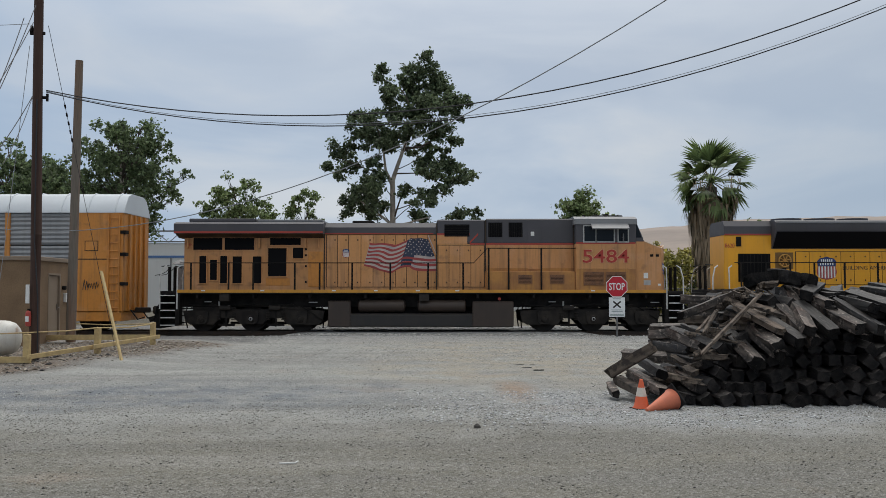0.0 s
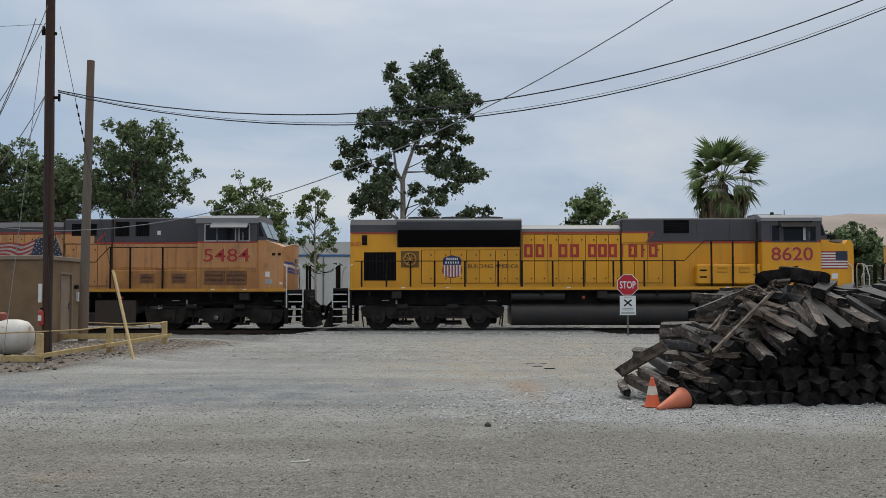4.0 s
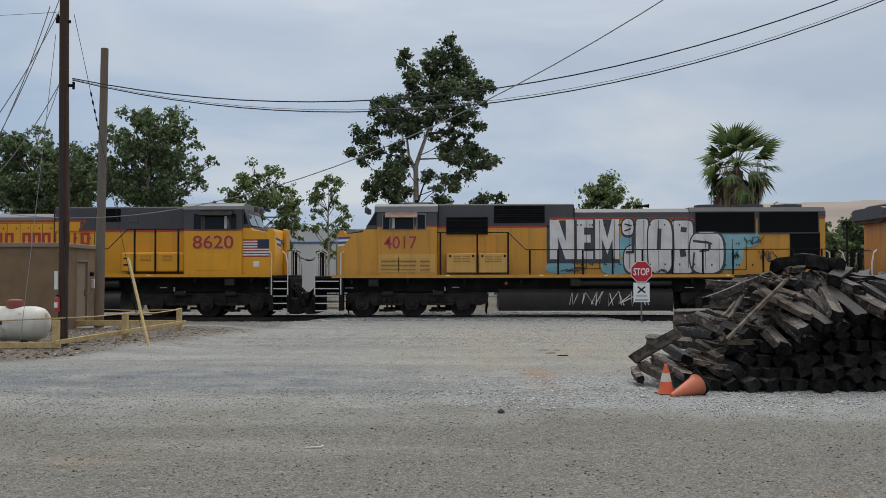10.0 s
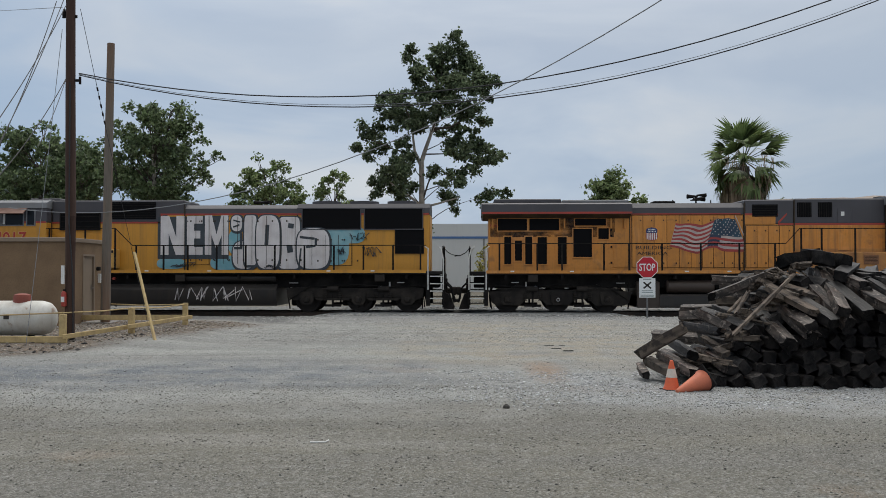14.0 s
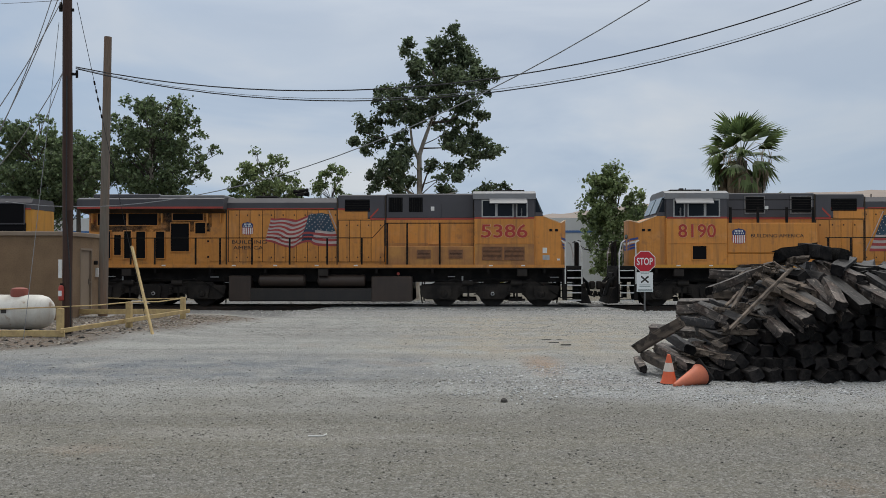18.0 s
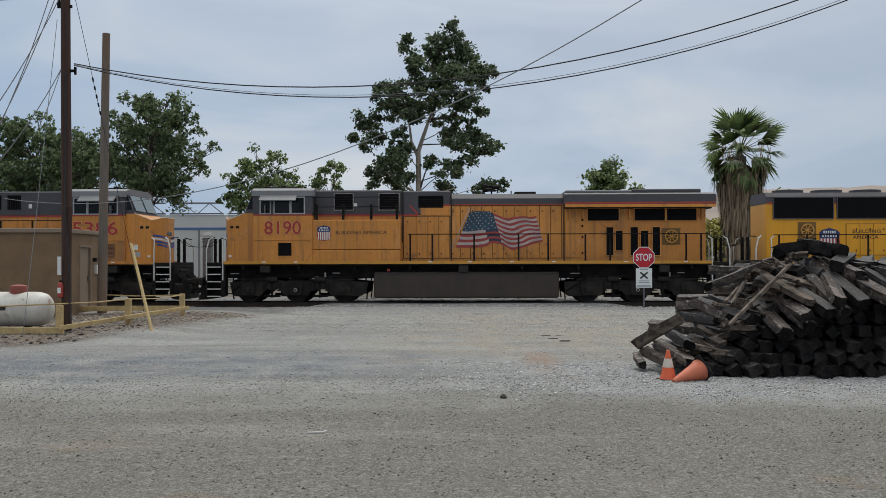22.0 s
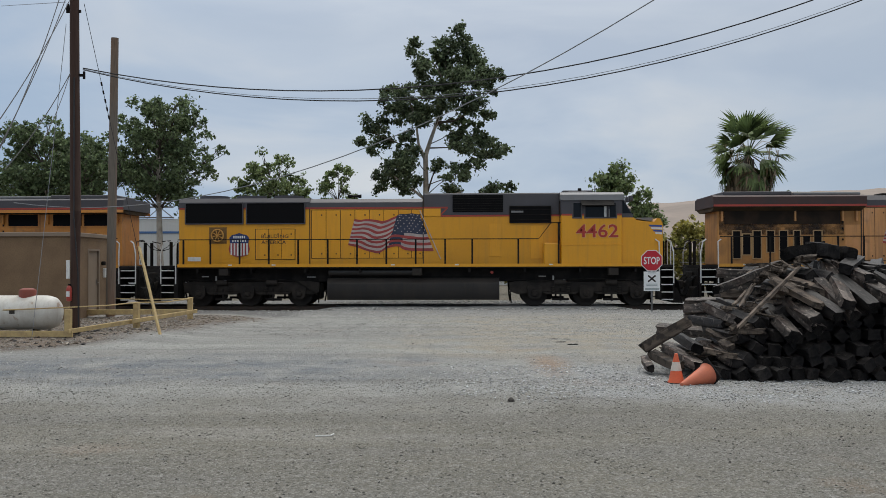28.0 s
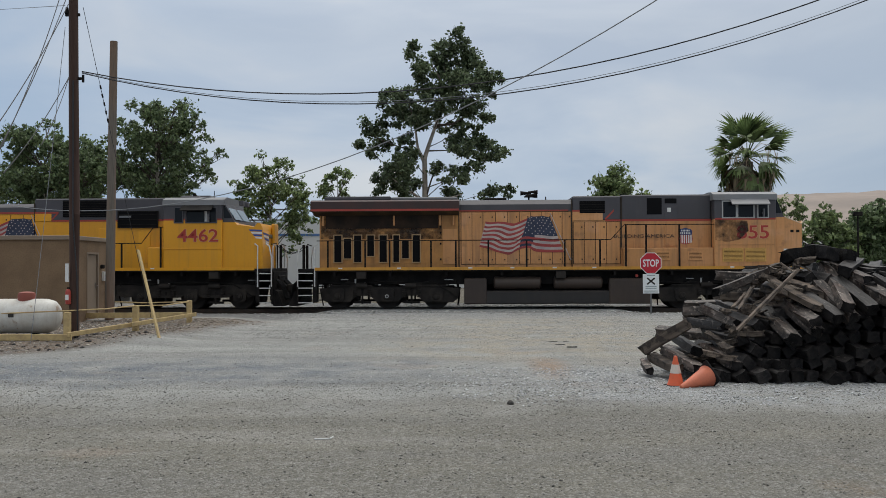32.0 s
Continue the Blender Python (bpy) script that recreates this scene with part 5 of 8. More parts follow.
def emd_common(lo, sill):
    for x, half, low, high in ((8.29 if lo.L > 22.7 else 6.67, 1.0, sill + 0.06, 4.3), (12.41 if lo.L > 22.7 else 11.38, 1.03, sill + 0.06, 4.5), (18.0 if lo.L > 22.7 else 17.0, 1.06, 2.7, 4.4)):
        lo.both("body_joint", x - 0.02, x + 0.02, half - 0.02, half + 0.01, low, high, seam_dark, 0.0)
    for x in (3.4, 5.2, 10.1, 12.7, 16.5):
        lo.both("sill_plate", x, x + 0.16, 1.557, 1.562, sill - 0.01, sill + 0.04, white_paint, 0.001)
    cab = 18.0 if lo.L > 22.7 else 17.0
    e = lo.L - 0.58
    for side in (-1, 1):
        lo.put("nose_hoop", Shape().tube([(e, side * 1.12, sill), (e, side * 1.12, sill + 0.85), (e, side * 1.02, sill + 0.98), (e, side * 0.58, sill + 0.98), (e, side * 0.48, sill + 0.85), (e, side * 0.48, sill)], 0.024, 6), white_rail)
    lo.put("aerial", Shape().cyl((cab + 0.9, -0.2, 4.7), (cab + 0.9, -0.2, 4.9), 0.09, 0.07, n=10).cyl((cab + 1.6, 0.3, 4.66), (cab + 1.6, 0.3, 5.05), 0.015, n=5), black_iron)
    lo.box("roof_cooler", cab + 0.2, cab + 1.5, 0.1, 0.9, 4.66, 4.84, grey_paint, 0.04)
    for x in (2.6, 9.0, 14.0):
        lo.both("data_plate", x, x + 0.18, 0.985, 0.99, 2.58, 2.66, white_paint, 0.001)


def emd_wide_radiator(label, left, paint, digits):
    """Six-axle locomotive with flared radiators at the rear."""
    L = 22.85
    lo = Loco(label, left, L, 1, paint)
    sill = 1.74
    lo.chassis(0.6, 22.3, sill)
    lo.truck((2.43, 4.46, 6.56), 1.7, 7.6, True)
    lo.truck((16.78, 18.87, 20.95), 15.7, 21.6, True)
    lo.box("rear_hood", 1.25, 8.29, -0.98, 0.98, sill, 4.0, paint, 0.03)
    lo.put("rear_roof", Shape().prism([(-1.0, 4.0), (1.0, 4.0), (1.0, 4.35), (0.8, 4.58), (-0.8, 4.58), (-1.0, 4.35)], 1.25, 3.2, axis="x"), grey_paint)
    lo.both("red_stripe", 1.27, 3.19, 1.0, 1.004, 3.98, 4.04, red_paint, 0.001)
    lo.both("rear_lamp_box", 1.74, 1.95, 0.98, 1.02, 3.52, 3.92, black_iron, 0.01)
    lo.text(digits, 1.29, 1.68, 3.47, 3.64, -0.985, number_red)
    flare = [(-0.98, 3.42), (-1.5, 4.1), (-1.52, 4.48), (-1.3, 4.58), (1.3, 4.58), (1.52, 4.48), (1.5, 4.1), (0.98, 3.42)]
    lo.put("radiator_flare", Shape().prism(flare, 3.2, 8.29, axis="x"), grey_paint, None, "dark flared radiator housing")
    for side in (-1, 1):
        lo.put("radiator_core", Shape().prism([(side * 1.0, 3.44), (side * 1.5, 4.1), (side * 1.515, 4.1), (side * 1.02, 3.44)], 3.25, 8.24, axis="x"), grille_black)
    lo.both("radiator_lip", 3.2, 8.29, 1.5, 1.54, 4.44, 4.52, grey_light, 0.01)
    for x in (4.2, 5.6, 7.0):
        lo.put("radiator_fan", Shape().cyl((x, 0, 4.58), (x, 0, 4.72), 0.62, n=24), grey_paint)
    lo.grille(1.82, 3.15, 2.05, 3.22, 0.98, 9, upright=True, name="rear_grille")
    lo.handbrake(3.72, 2.93, 0.98)
    lo.shield(5.04, 5.88, 2.14, 3.1, 1.0)
    lo.text("BUILDING AMERICA", 6.12, 8.19, 2.56, 2.72, -1.004, letter_black)
    lo.doors([4.2, 4.75, 5.4, 6.05, 6.6, 7.25, 7.75, 8.25], 1.95, 3.3, 0.98, paint)
    lo.box("engine_hood", 8.29, 12.4, -0.98, 0.98, sill, 4.0, paint, 0.02)
    lo.put("hood_roof", Shape().prism([(-1.0, 4.0), (1.0, 4.0), (0.98, 4.18), (0.7, 4.34), (-0.7, 4.34), (-0.98, 4.18)], 8.29, 12.4, axis="x"), grey_light, None, "pale grey hood roof")
    lo.both("red_stripe", 8.3, 12.4, 1.0, 1.004, 3.98, 4.06, red_paint, 0.001)
    lo.put("horn", Shape().cyl((10.45, -0.1, 4.50), (10.85, -0.1, 4.50), 0.03, 0.08, 8).cyl((10.65, 0.1, 4.52), (10.25, 0.1, 4.52), 0.03, 0.08, 8).cyl((10.55, 0, 4.34), (10.55, 0, 4.52), 0.02), black_iron)
    lo.doors([8.35, 8.85, 9.4, 9.85, 10.4, 10.95, 11.4, 11.9, 12.38], 1.95, 3.92, 0.98, paint)
    # wording as plain bars, one to a letter
    xs = [8.42 + 0.475 * k for k in range(5)] + [11.05 + 0.415 * k for k in range(7)]
    for k, x in enumerate(xs):
        w = 0.36 if k != 2 else 0.10
        if k in (8, 10):
            w = 0.10 if k == 8 else 0.09
        z0, z1, t = 3.0, 3.54, 0.115
        ya, yb = (-1.034, -1.024) if x > 12.2 else (-1.014, -1.004)
        s = Shape()
        if w < 0.2:
            s.box(x + 0.1, x + 0.1 + 0.1, ya, yb, z0, z1)
        else:
            s.box(x, x + t, ya, yb, z0, z1).box(x + w - t, x + w, ya, yb, z0, z1).box(x + t, x + w - t, ya, yb, z1 - t, z1).box(x + t, x + w - t, ya, yb, z0, z0 + t)
        lo.put("name_bar", s, number_red)
    lo.box("mid_section", 12.4, 18.0, -1.0, 1.0, sill, 3.6, paint, 0.02)
    lo.box("mid_top", 12.42, 18.0, -1.02, 1.02, 3.6, 4.6, grey_paint, 0.05)
    lo.both("yellow_corner", 12.43, 13.5, 1.02, 1.025, 3.6, 3.98, paint, 0.001)
    lo.stripe([(12.43, 3.98), (13.75, 3.98)], 1.025, 0.07)
    lo.stripe([(13.75, 3.98), (13.45, 3.6)], 1.022, 0.08)
    lo.stripe([(13.45, 3.57), (18.0, 3.57)], 1.022, 0.07)
    lo.grille(14.16, 15.2, 3.98, 4.52, 1.02, 6, name="blower_grille")
    lo.both("hatch", 15.5, 15.95, 1.02, 1.04, 3.95, 4.45, grey_paint, 0.01)
    lo.both("mid_door_top", 16.87, 17.35, 1.02, 1.04, 3.68, 4.52, grey_paint, 0.006)
    lo.both("mid_door", 16.87, 17.35, 1.0, 1.022, 2.72, 3.54, paint, 0.006)
    lo.doors([12.45, 12.95, 13.5, 14.1], 1.95, 3.5, 1.0, paint)
    lo.both("side_locker", 15.4, 18.0, 1.0, 1.45, 1.88, 2.7, paint, 0.06)
    for a in (16.2, 17.1):
        lo.grille(a, a + 0.42, 2.36, 2.56, 1.45, 4, name="locker_vent", slat_mat=paint)
    for z in (2.15, 2.42):
        lo.both("locker_step", 15.5, 15.78, 1.45, 1.47, z, z + 0.06, black_iron, 0.01)
    lo.box("cab", 18.0, 20.4, -1.5, 1.5, sill, 3.6, paint, 0.03)
    lo.box("cab_upper", 18.0, 20.4, -1.5, 1.5, 3.6, 4.5, grey_paint, 0.03)
    lo.stripe([(18.02, 3.57), (20.4, 3.57)], 1.5, 0.07)
    lo.put("cab_roof", Shape().prism([(-1.54, 4.44), (1.54, 4.44), (1.5, 4.58), (1.1, 4.72), (-1.1, 4.72), (-1.5, 4.58)], 17.98, 20.45, axis="x"), grey_light, None, "pale cab roof")
    side_windows(lo, ((18.42, 18.72), (18.88, 19.8), (19.95, 20.18)), 3.64, 4.26, edging=grey_paint, bright=1)
    lo.awning(18.7, 20.05, 4.44, black_iron, "dark window awning")
    wide_nose(lo, 20.4, 20.72, 21.75, 3.74, 3.66, sill, paint, 4.6, True)
    lo.number(digits, 18.38, 20.06, 2.85, 3.37)
    lo.both("cab_hatch", 18.55, 19.85, 1.5, 1.512, 1.95, 2.6, paint, 0.006)
    f = lo.put("flag_decal", Shape().box(20.42, 21.5, -1.386, -1.381, 2.5, 3.22), flag_red, None, "painted flag panel")
    for k in range(6):
        lo.put("white_stripe", Shape().box(20.42, 21.5, -1.39, -1.386, 2.5 + (2 * k + 1) * 0.055, 2.5 + (2 * k + 2) * 0.055), white_paint, f)
    lo.put("blue_canton", Shape().box(21.02, 21.5, -1.394, -1.389, 2.84, 3.22), flag_blue, f)
    lo.both("nose_plate", 20.85, 21.1, 1.38, 1.386, 2.1, 2.32, white_paint, 0.002)
    side_round = [(1.4 - 0.32 * (1 - math.cos(a)), 0.66 + 0.46 * math.sin(a)) for a in np.linspace(-1.3, 1.3, 11)]
    t = lo.put("fuel_tank", Shape().prism(side_round + [(-p, q) for p, q in reversed(side_round)], 7.87, 15.35, axis="x"), tank_iron)
    for a, b in ((7.87, 10.05), (11.5, 15.3)):
        for side in (-1, 1):
            lo.put("air_reservoir", Shape().cyl((a, side * 1.2, 1.42), (b, side * 1.2, 1.42), 0.2, n=18), tank_iron, t)
    lo.put("red_valve", Shape().cyl((10.8, -1.3, 1.36), (10.8, -1.42, 1.36), 0.06, n=10), red_paint)
    emd_common(lo, sill)
    lo.steps(1.25, 0.6, sill, False)
    lo.steps(21.65, 22.3, sill, True)
    lo.handrail([(1.5, 2.84), (14.87, 2.84), (15.68, 3.64), (18.0, 3.64)], (1.78, 2.79, 3.77, 4.75, 5.98, 7.33, 8.3, 9.54, 10.8, 12.0, 13.25, 14.49, 15.97, 16.83, 17.78), sill)
    return lo


def emd_narrow(label, left, length, facing, paint, digits, tagged_side):
    """Six-axle locomotive with upright radiators at the rear."""
    lo = Loco(label, left, length, facing, paint)
    sill = 1.70
    top_paint = grey_paint
    lo.chassis(0.6, length - 0.55, sill)
    lo.truck((2.06, 4.1, 6.24), 1.4, 7.1, True)
    lo.truck((15.95, 18.05, 20.1), 14.9, 20.8, True)
    lo.box("rear_hood", 1.17, 6.67, -1.0, 1.0, sill, 4.05, paint, 0.03)
    lo.put("rear_roof", Shape().prism([(-1.02, 4.05), (1.02, 4.05), (1.02, 4.32), (0.85, 4.5), (-0.85, 4.5), (-1.02, 4.32)], 1.17, 6.67, axis="x"), top_paint)
    lo.both("red_stripe", 1.2, 6.66, 1.02, 1.024, 4.03, 4.1, red_paint, 0.001)
    for a, b in ((1.48, 3.86), (4.05, 6.45)):
        lo.grille(a, b, 3.45, 4.28, 1.03, 0, edging=top_paint, name="radiator_grille")
    for x in (2.4, 4.0, 5.6):
        lo.put("radiator_fan", Shape().cyl((x, 0, 4.5), (x, 0, 4.64), 0.62, n=24), top_paint)
    if tagged_side:
        lo.grille(1.45, 2.58, 2.46, 3.43, 1.01, 0, edging=black_iron, name="rear_grille")
    else:
        lo.handbrake(2.82, 2.95, 1.0)
        lo.shield(3.28, 4.16, 2.04, 3.05, 1.025)
        lo.text("BUILDING", 4.65, 5.78, 2.84, 2.98, -1.026, letter_black)
        lo.text("AMERICA", 4.65, 5.68, 2.60, 2.74, -1.026, letter_black)
        lo.both("rear_plate", 1.55, 2.1, 1.0, 1.006, 1.88, 2.05, white_paint, 0.002)
    lo.doors([4.4, 4.95, 5.5, 6.05], 1.95, 3.2, 1.0, paint)
    lo.box("engine_hood", 6.67, 11.38, -1.0, 1.0, sill, 4.05, paint, 0.02)
    lo.put("hood_roof", Shape().prism([(-1.02, 4.05), (1.02, 4.05), (1.0, 4.3), (0.75, 4.46), (-0.75, 4.46), (-1.0, 4.3)], 6.67, 11.38, axis="x"), top_paint)
    lo.both("red_stripe", 6.67, 11.38, 1.02, 1.024, 4.03, 4.1, red_paint, 0.001)
    lo.doors([6.75, 7.35, 7.95, 8.55, 9.15, 9.75, 10.35, 10.9, 11.36], 2.0, 3.98, 1.0, paint)
    lo.put("horn", Shape().cyl((8.3, -0.1, 4.62), (8.7, -0.1, 4.62), 0.03, 0.08, 8).cyl((8.5, 0.1, 4.64), (8.1, 0.1, 4.64), 0.03, 0.08, 8).cyl((8.4, 0, 4.46), (8.4, 0, 4.64), 0.02), black_iron)
    lo.box("mid_section", 11.38, 17.0, -1.02, 1.02, sill, 3.72, paint, 0.02)
    lo.box("mid_top", 11.38, 17.0, -1.03, 1.03, 3.72, 4.66, top_paint, 0.05)
    lo.both("yellow_corner", 11.4, 12.1, 1.03, 1.035, 3.72, 4.03, paint, 0.001)
    lo.stripe([(11.4, 4.03), (12.4, 4.03)], 1.035, 0.07)
    lo.stripe([(12.4, 4.03), (12.1, 3.72)], 1.032, 0.08)
    lo.stripe([(12.1, 3.69), (17.0, 3.69)], 1.032, 0.07)
    lo.grille(12.6, 14.67, 3.88, 4.58, 1.06, 7, name="blower_grille")
    lo.grille(14.97, 16.6, 3.45, 4.08, 1.06, 3, edging=black_iron, name="filter_bay")
    if not tagged_side:
        lo.box("filter_bar", 15.0, 15.5, -1.1, -1.07, 3.84, 3.92, grey_light, 0.005)
    lo.both("mid_door", 14.1, 14.6, 1.02, 1.035, 2.05, 3.4, paint, 0.006)
    if tagged_side:
        for a, b in ((14.1, 15.32), (15.38, 16.63)):
            d = lo.both("side_locker", a, b, 1.02, 1.45, 1.82, 2.62, yellow_locker, 0.03)
            for c in (a + 0.28, b - 0.58):
                lo.grille(c, c + 0.3, 2.28, 2.5, 1.45, 3, name="locker_vent", slat_mat=yellow_locker)
            for c in (a + 0.12, b - 0.2):
                lo.both("locker_latch", c, c + 0.08, 1.45, 1.465, 2.46, 2.56, black_iron, 0.005)
        lo.both("cab_panel", 17.08, 19.4, 1.5, 1.506, 1.84, 2.6, yellow_locker, 0.003)
        for a, b in ((17.85, 18.55), (18.6, 19.3), (17.3, 17.7)):
            lo.grille(a, b, 1.92, 2.4, 1.5, 9, edging=yellow_locker, name="cab_vent", slat_mat=yellow_locker)
    else:
        lo.both("mid_locker", 16.3, 17.0, 1.02, 1.4, sill, 2.6, paint, 0.05)
        lo.both("cab_ledge", 17.0, 19.5, 1.5, 1.52, 2.5, 2.54, paint, 0.004)
        lo.both("mid_hatch", 15.8, 16.3, 1.02, 1.035, 1.95, 3.3, paint, 0.006)
    lo.box("cab", 17.0, 19.45, -1.5, 1.5, sill, 3.72, paint, 0.03)
    lo.box("cab_upper", 17.0, 19.45, -1.5, 1.5, 3.72, 4.44, top_paint, 0.03)
    lo.stripe([(17.02, 3.69), (19.44, 3.69)], 1.5, 0.07)
    lo.put("cab_roof", Shape().prism([(-1.54, 4.31), (1.54, 4.31), (1.51, 4.52), (1.1, 4.66), (-1.1, 4.66), (-1.5, 4.54)], 16.98, 19.55, axis="x"), grey_light, None, "pale cab roof")
    lo.box("roof_box", 17.4, 18.2, -0.5, 0.5, 4.66, 4.76, grey_paint, 0.03)
    side_windows(lo, ((17.5, 17.8), (17.98, 18.85), (18.95, 19.2)), 3.62, 4.2, edging=grey_paint if not tagged_side else grey_light, bright=1)
    lo.awning(17.8, 19.1, 4.34, rusty_sheet if tagged_side else black_iron, "rusty metal window awning" if tagged_side else "metal window awning")
    wide_nose(lo, 19.45, 19.95, 21.1, 3.66, 3.56, sill, paint, 4.54, True)
    lo.number(digits, 17.83 if tagged_side else 17.6, 19.17 if tagged_side else 19.3, 2.82, 3.32)
    t = lo.put("fuel_tank", Shape().prism([(-1.4, 0.55), (-1.3, 0.28), (1.3, 0.28), (1.4, 0.55), (1.4, 0.95), (1.2, 1.17), (-1.2, 1.17), (-1.4, 0.95)], 7.45, 14.5, axis="x"), tank_iron)
    for side in (-1, 1):
        lo.put("air_reservoir", Shape().cyl((7.5, side * 1.2, 1.42), (11.3, side * 1.2, 1.42), 0.15, n=16), tank_iron, t)
    lo.put("red_valve", Shape().cyl((14.2, -1.3, 1.40), (14.2, -1.42, 1.40), 0.06, n=10), red_paint)
    emd_common(lo, sill)
    lo.steps(1.2, 0.6, sill, False)
    lo.steps(20.95, length - 0.55, sill, True)
    if tagged_side:
        lo.handrail([(1.3, 2.76), (13.4, 2.76), (14.12, 3.47), (17.0, 3.47)], (1.53, 2.65, 3.86, 5.07, 6.28, 7.5, 8.7, 9.9, 11.1, 12.1, 13.24, 14.12, 15.37, 16.87), sill)
    else:
        lo.handrail([(1.3, 2.76), (16.1, 2.76), (16.6, 3.42), (17.0, 3.42)], (1.53, 2.65, 3.86, 5.07, 6.28, 7.5, 8.7, 9.9, 11.1, 12.3, 13.4, 15.27, 16.9), sill)
    if not tagged_side:
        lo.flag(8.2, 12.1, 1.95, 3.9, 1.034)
    return lo


paint_silver = material("silver_spray_paint", (0.70, 0.665, 0.66), 0.6, second=(0.56, 0.52, 0.52), scale=2.0, amount=0.7, streak=(0.42, 0.33, 0.27), streak_amount=0.4)
paint_ink = material("dark_spray_paint", (0.035, 0.045, 0.055), 0.6, second=(0.06, 0.07, 0.08), scale=3)
paint_sky = material("light_blue_spray_paint", (0.17, 0.38, 0.44), 0.6, second=(0.28, 0.45, 0.48), scale=2.5, amount=0.8)


def graffiti(lo):
    """Large sprayed block forms along the hood, without lettering."""
    y = 1.03
    r = lo.root

    def blob(cx, cz, w, h, power, n=22):
        pts = []
        for k in range(n):
            a = 2 * math.pi * k / n
            c, s = math.cos(a), math.sin(a)
            pts.append((cx + w / 2 * math.copysign(abs(c) ** power, c), cz + h / 2 * math.copysign(abs(s) ** power, s)))
        return pts

    g = part("graffiti", Shape().prism(blob(17.42, 2.75, 1.25, 1.6, 0.7), -y - 0.003, -y), paint_sky, r, "silver and black graffiti over a pale blue cloud")
    for cx, cz, w, h in ((18.15, 3.2, 1.1, 0.7), (12.9, 2.05, 1.3, 0.6), (10.6, 2.02, 1.2, 0.45), (13.3, 2.9, 0.6, 1.0), (17.1, 3.3, 0.8, 0.5)):
        part("cloud", Shape().prism(blob(cx, cz, w, h, 0.7), -y - 0.0045, -y), paint_sky, g)

    def cut(points, x0, x1, z0, z1, grow=0.0, dx=0.0, dz=0.0):
        cx, cz, w, h = (x0 + x1) / 2 + dx, (z0 + z1) / 2 + dz, x1 - x0 + grow, z1 - z0 + grow
        return [(cx + (p - 0.5) * w, cz + (q - 0.5) * h) for p, q in points]

    slant = ((0, 0), (0, 1), (0.36, 1), (0.66, 0.45), (0.66, 1), (1, 1), (1, 0), (0.64, 0), (0.34, 0.55), (0.34, 0))
    comb = ((0, 0), (0, 1), (1, 1), (1, 0.8), (0.45, 0.8), (0.45, 0.62), (0.85, 0.62), (0.85, 0.42), (0.45, 0.42), (0.45, 0.2), (1, 0.2), (1, 0))
    peaks = ((0, 0), (0, 1), (0.3, 1), (0.5, 0.52), (0.7, 1), (1, 1), (1, 0), (0.72, 0), (0.72, 0.5), (0.5, 0.12), (0.28, 0.5), (0.28, 0))
    for k, (form, x0, x1, z0, z1) in enumerate(((slant, 10.16, 11.16, 2.38, 4.0), (comb, 11.27, 11.93, 2.38, 4.0), (peaks, 12.02, 13.0, 2.38, 4.02))):
        part("shadow", Shape().prism(cut(((0, 0), (0, 1), (1, 1), (1, 0)), x0, x1, z0, z1, 0.14, -0.05, -0.10), -y - 0.006 - 0.001 * k, -y), paint_ink, g)
        part("fill", Shape().prism(cut(form, x0, x1, z0, z1), -y - 0.012, -y - 0.010), paint_silver, g)
    # the swollen forms: middle, width, bottom, top, squareness
    for k, (cx, w, z0, z1, p) in enumerate(((13.35, 0.46, 3.36, 4.02, 0.75), (13.68, 0.98, 1.80, 2.95, 0.7), (13.93, 0.52, 1.95, 4.02, 0.3), (15.55, 0.90, 1.80, 3.95, 0.28), (14.66, 0.98, 1.80, 4.02, 0.55), (16.55, 1.36, 1.80, 3.48, 0.62))):
        e = y + 0.010 + 0.0035 * k
        part("outline", Shape().prism(blob(cx + 0.02, (z0 + z1) / 2 - 0.03, w + 0.15, z1 - z0 + 0.15, p, 34), -e, -y), paint_ink, g)
        part("fill", Shape().prism(blob(cx, (z0 + z1) / 2, w, z1 - z0, p, 34), -e - 0.0017, -e), paint_silver, g)
    # dark slots: middle, height, width, length, turn
    for cx, cz, w, h, a in ((14.62, 3.2, 0.16, 0.85, 3), (15.62, 3.58, 0.24, 0.20, 8), (15.58, 2.62, 0.24, 0.30, -8), (13.55, 2.98, 0.10, 0.62, 0), (13.42, 2.66, 0.34, 0.10, 0),
                            (16.3, 3.08, 0.62, 0.10, 6), (16.66, 2.92, 0.10, 0.30, 0), (16.45, 2.72, 0.40, 0.09, -8), (16.0, 2.25, 0.07, 0.8, 6), (13.36, 3.78, 0.30, 0.06, 14), (13.34, 3.58, 0.28, 0.06, -20)):
        part("stroke", Shape().box(-w / 2, w / 2, -y - 0.036, -y - 0.030, -h / 2, h / 2, 0.003).moved(Matrix.Translation((cx, 0, cz)) @ Matrix.Rotation(radians(a), 4, "Y")), paint_ink, g)
    # small scrawled tags as strokes
    rng = random.Random(3)
    for cx, cz, w, h in ((18.35, 3.15, 0.7, 0.34), (18.85, 2.5, 0.65, 0.42), (17.67, 2.55, 0.3, 0.36), (11.0, 1.96, 1.0, 0.2), (14.7, 1.9, 0.5, 0.16)):
        for k in range(5):
            pts = [(cx + (k / 5 - 0.4 + 0.16 * rng.random() * q) * w, -y - 0.034, cz + rng.uniform(-0.5, 0.5) * h) for q in range(5)]
            part("scrawl", Shape().tube(pts, 0.016, 4), paint_ink, g)
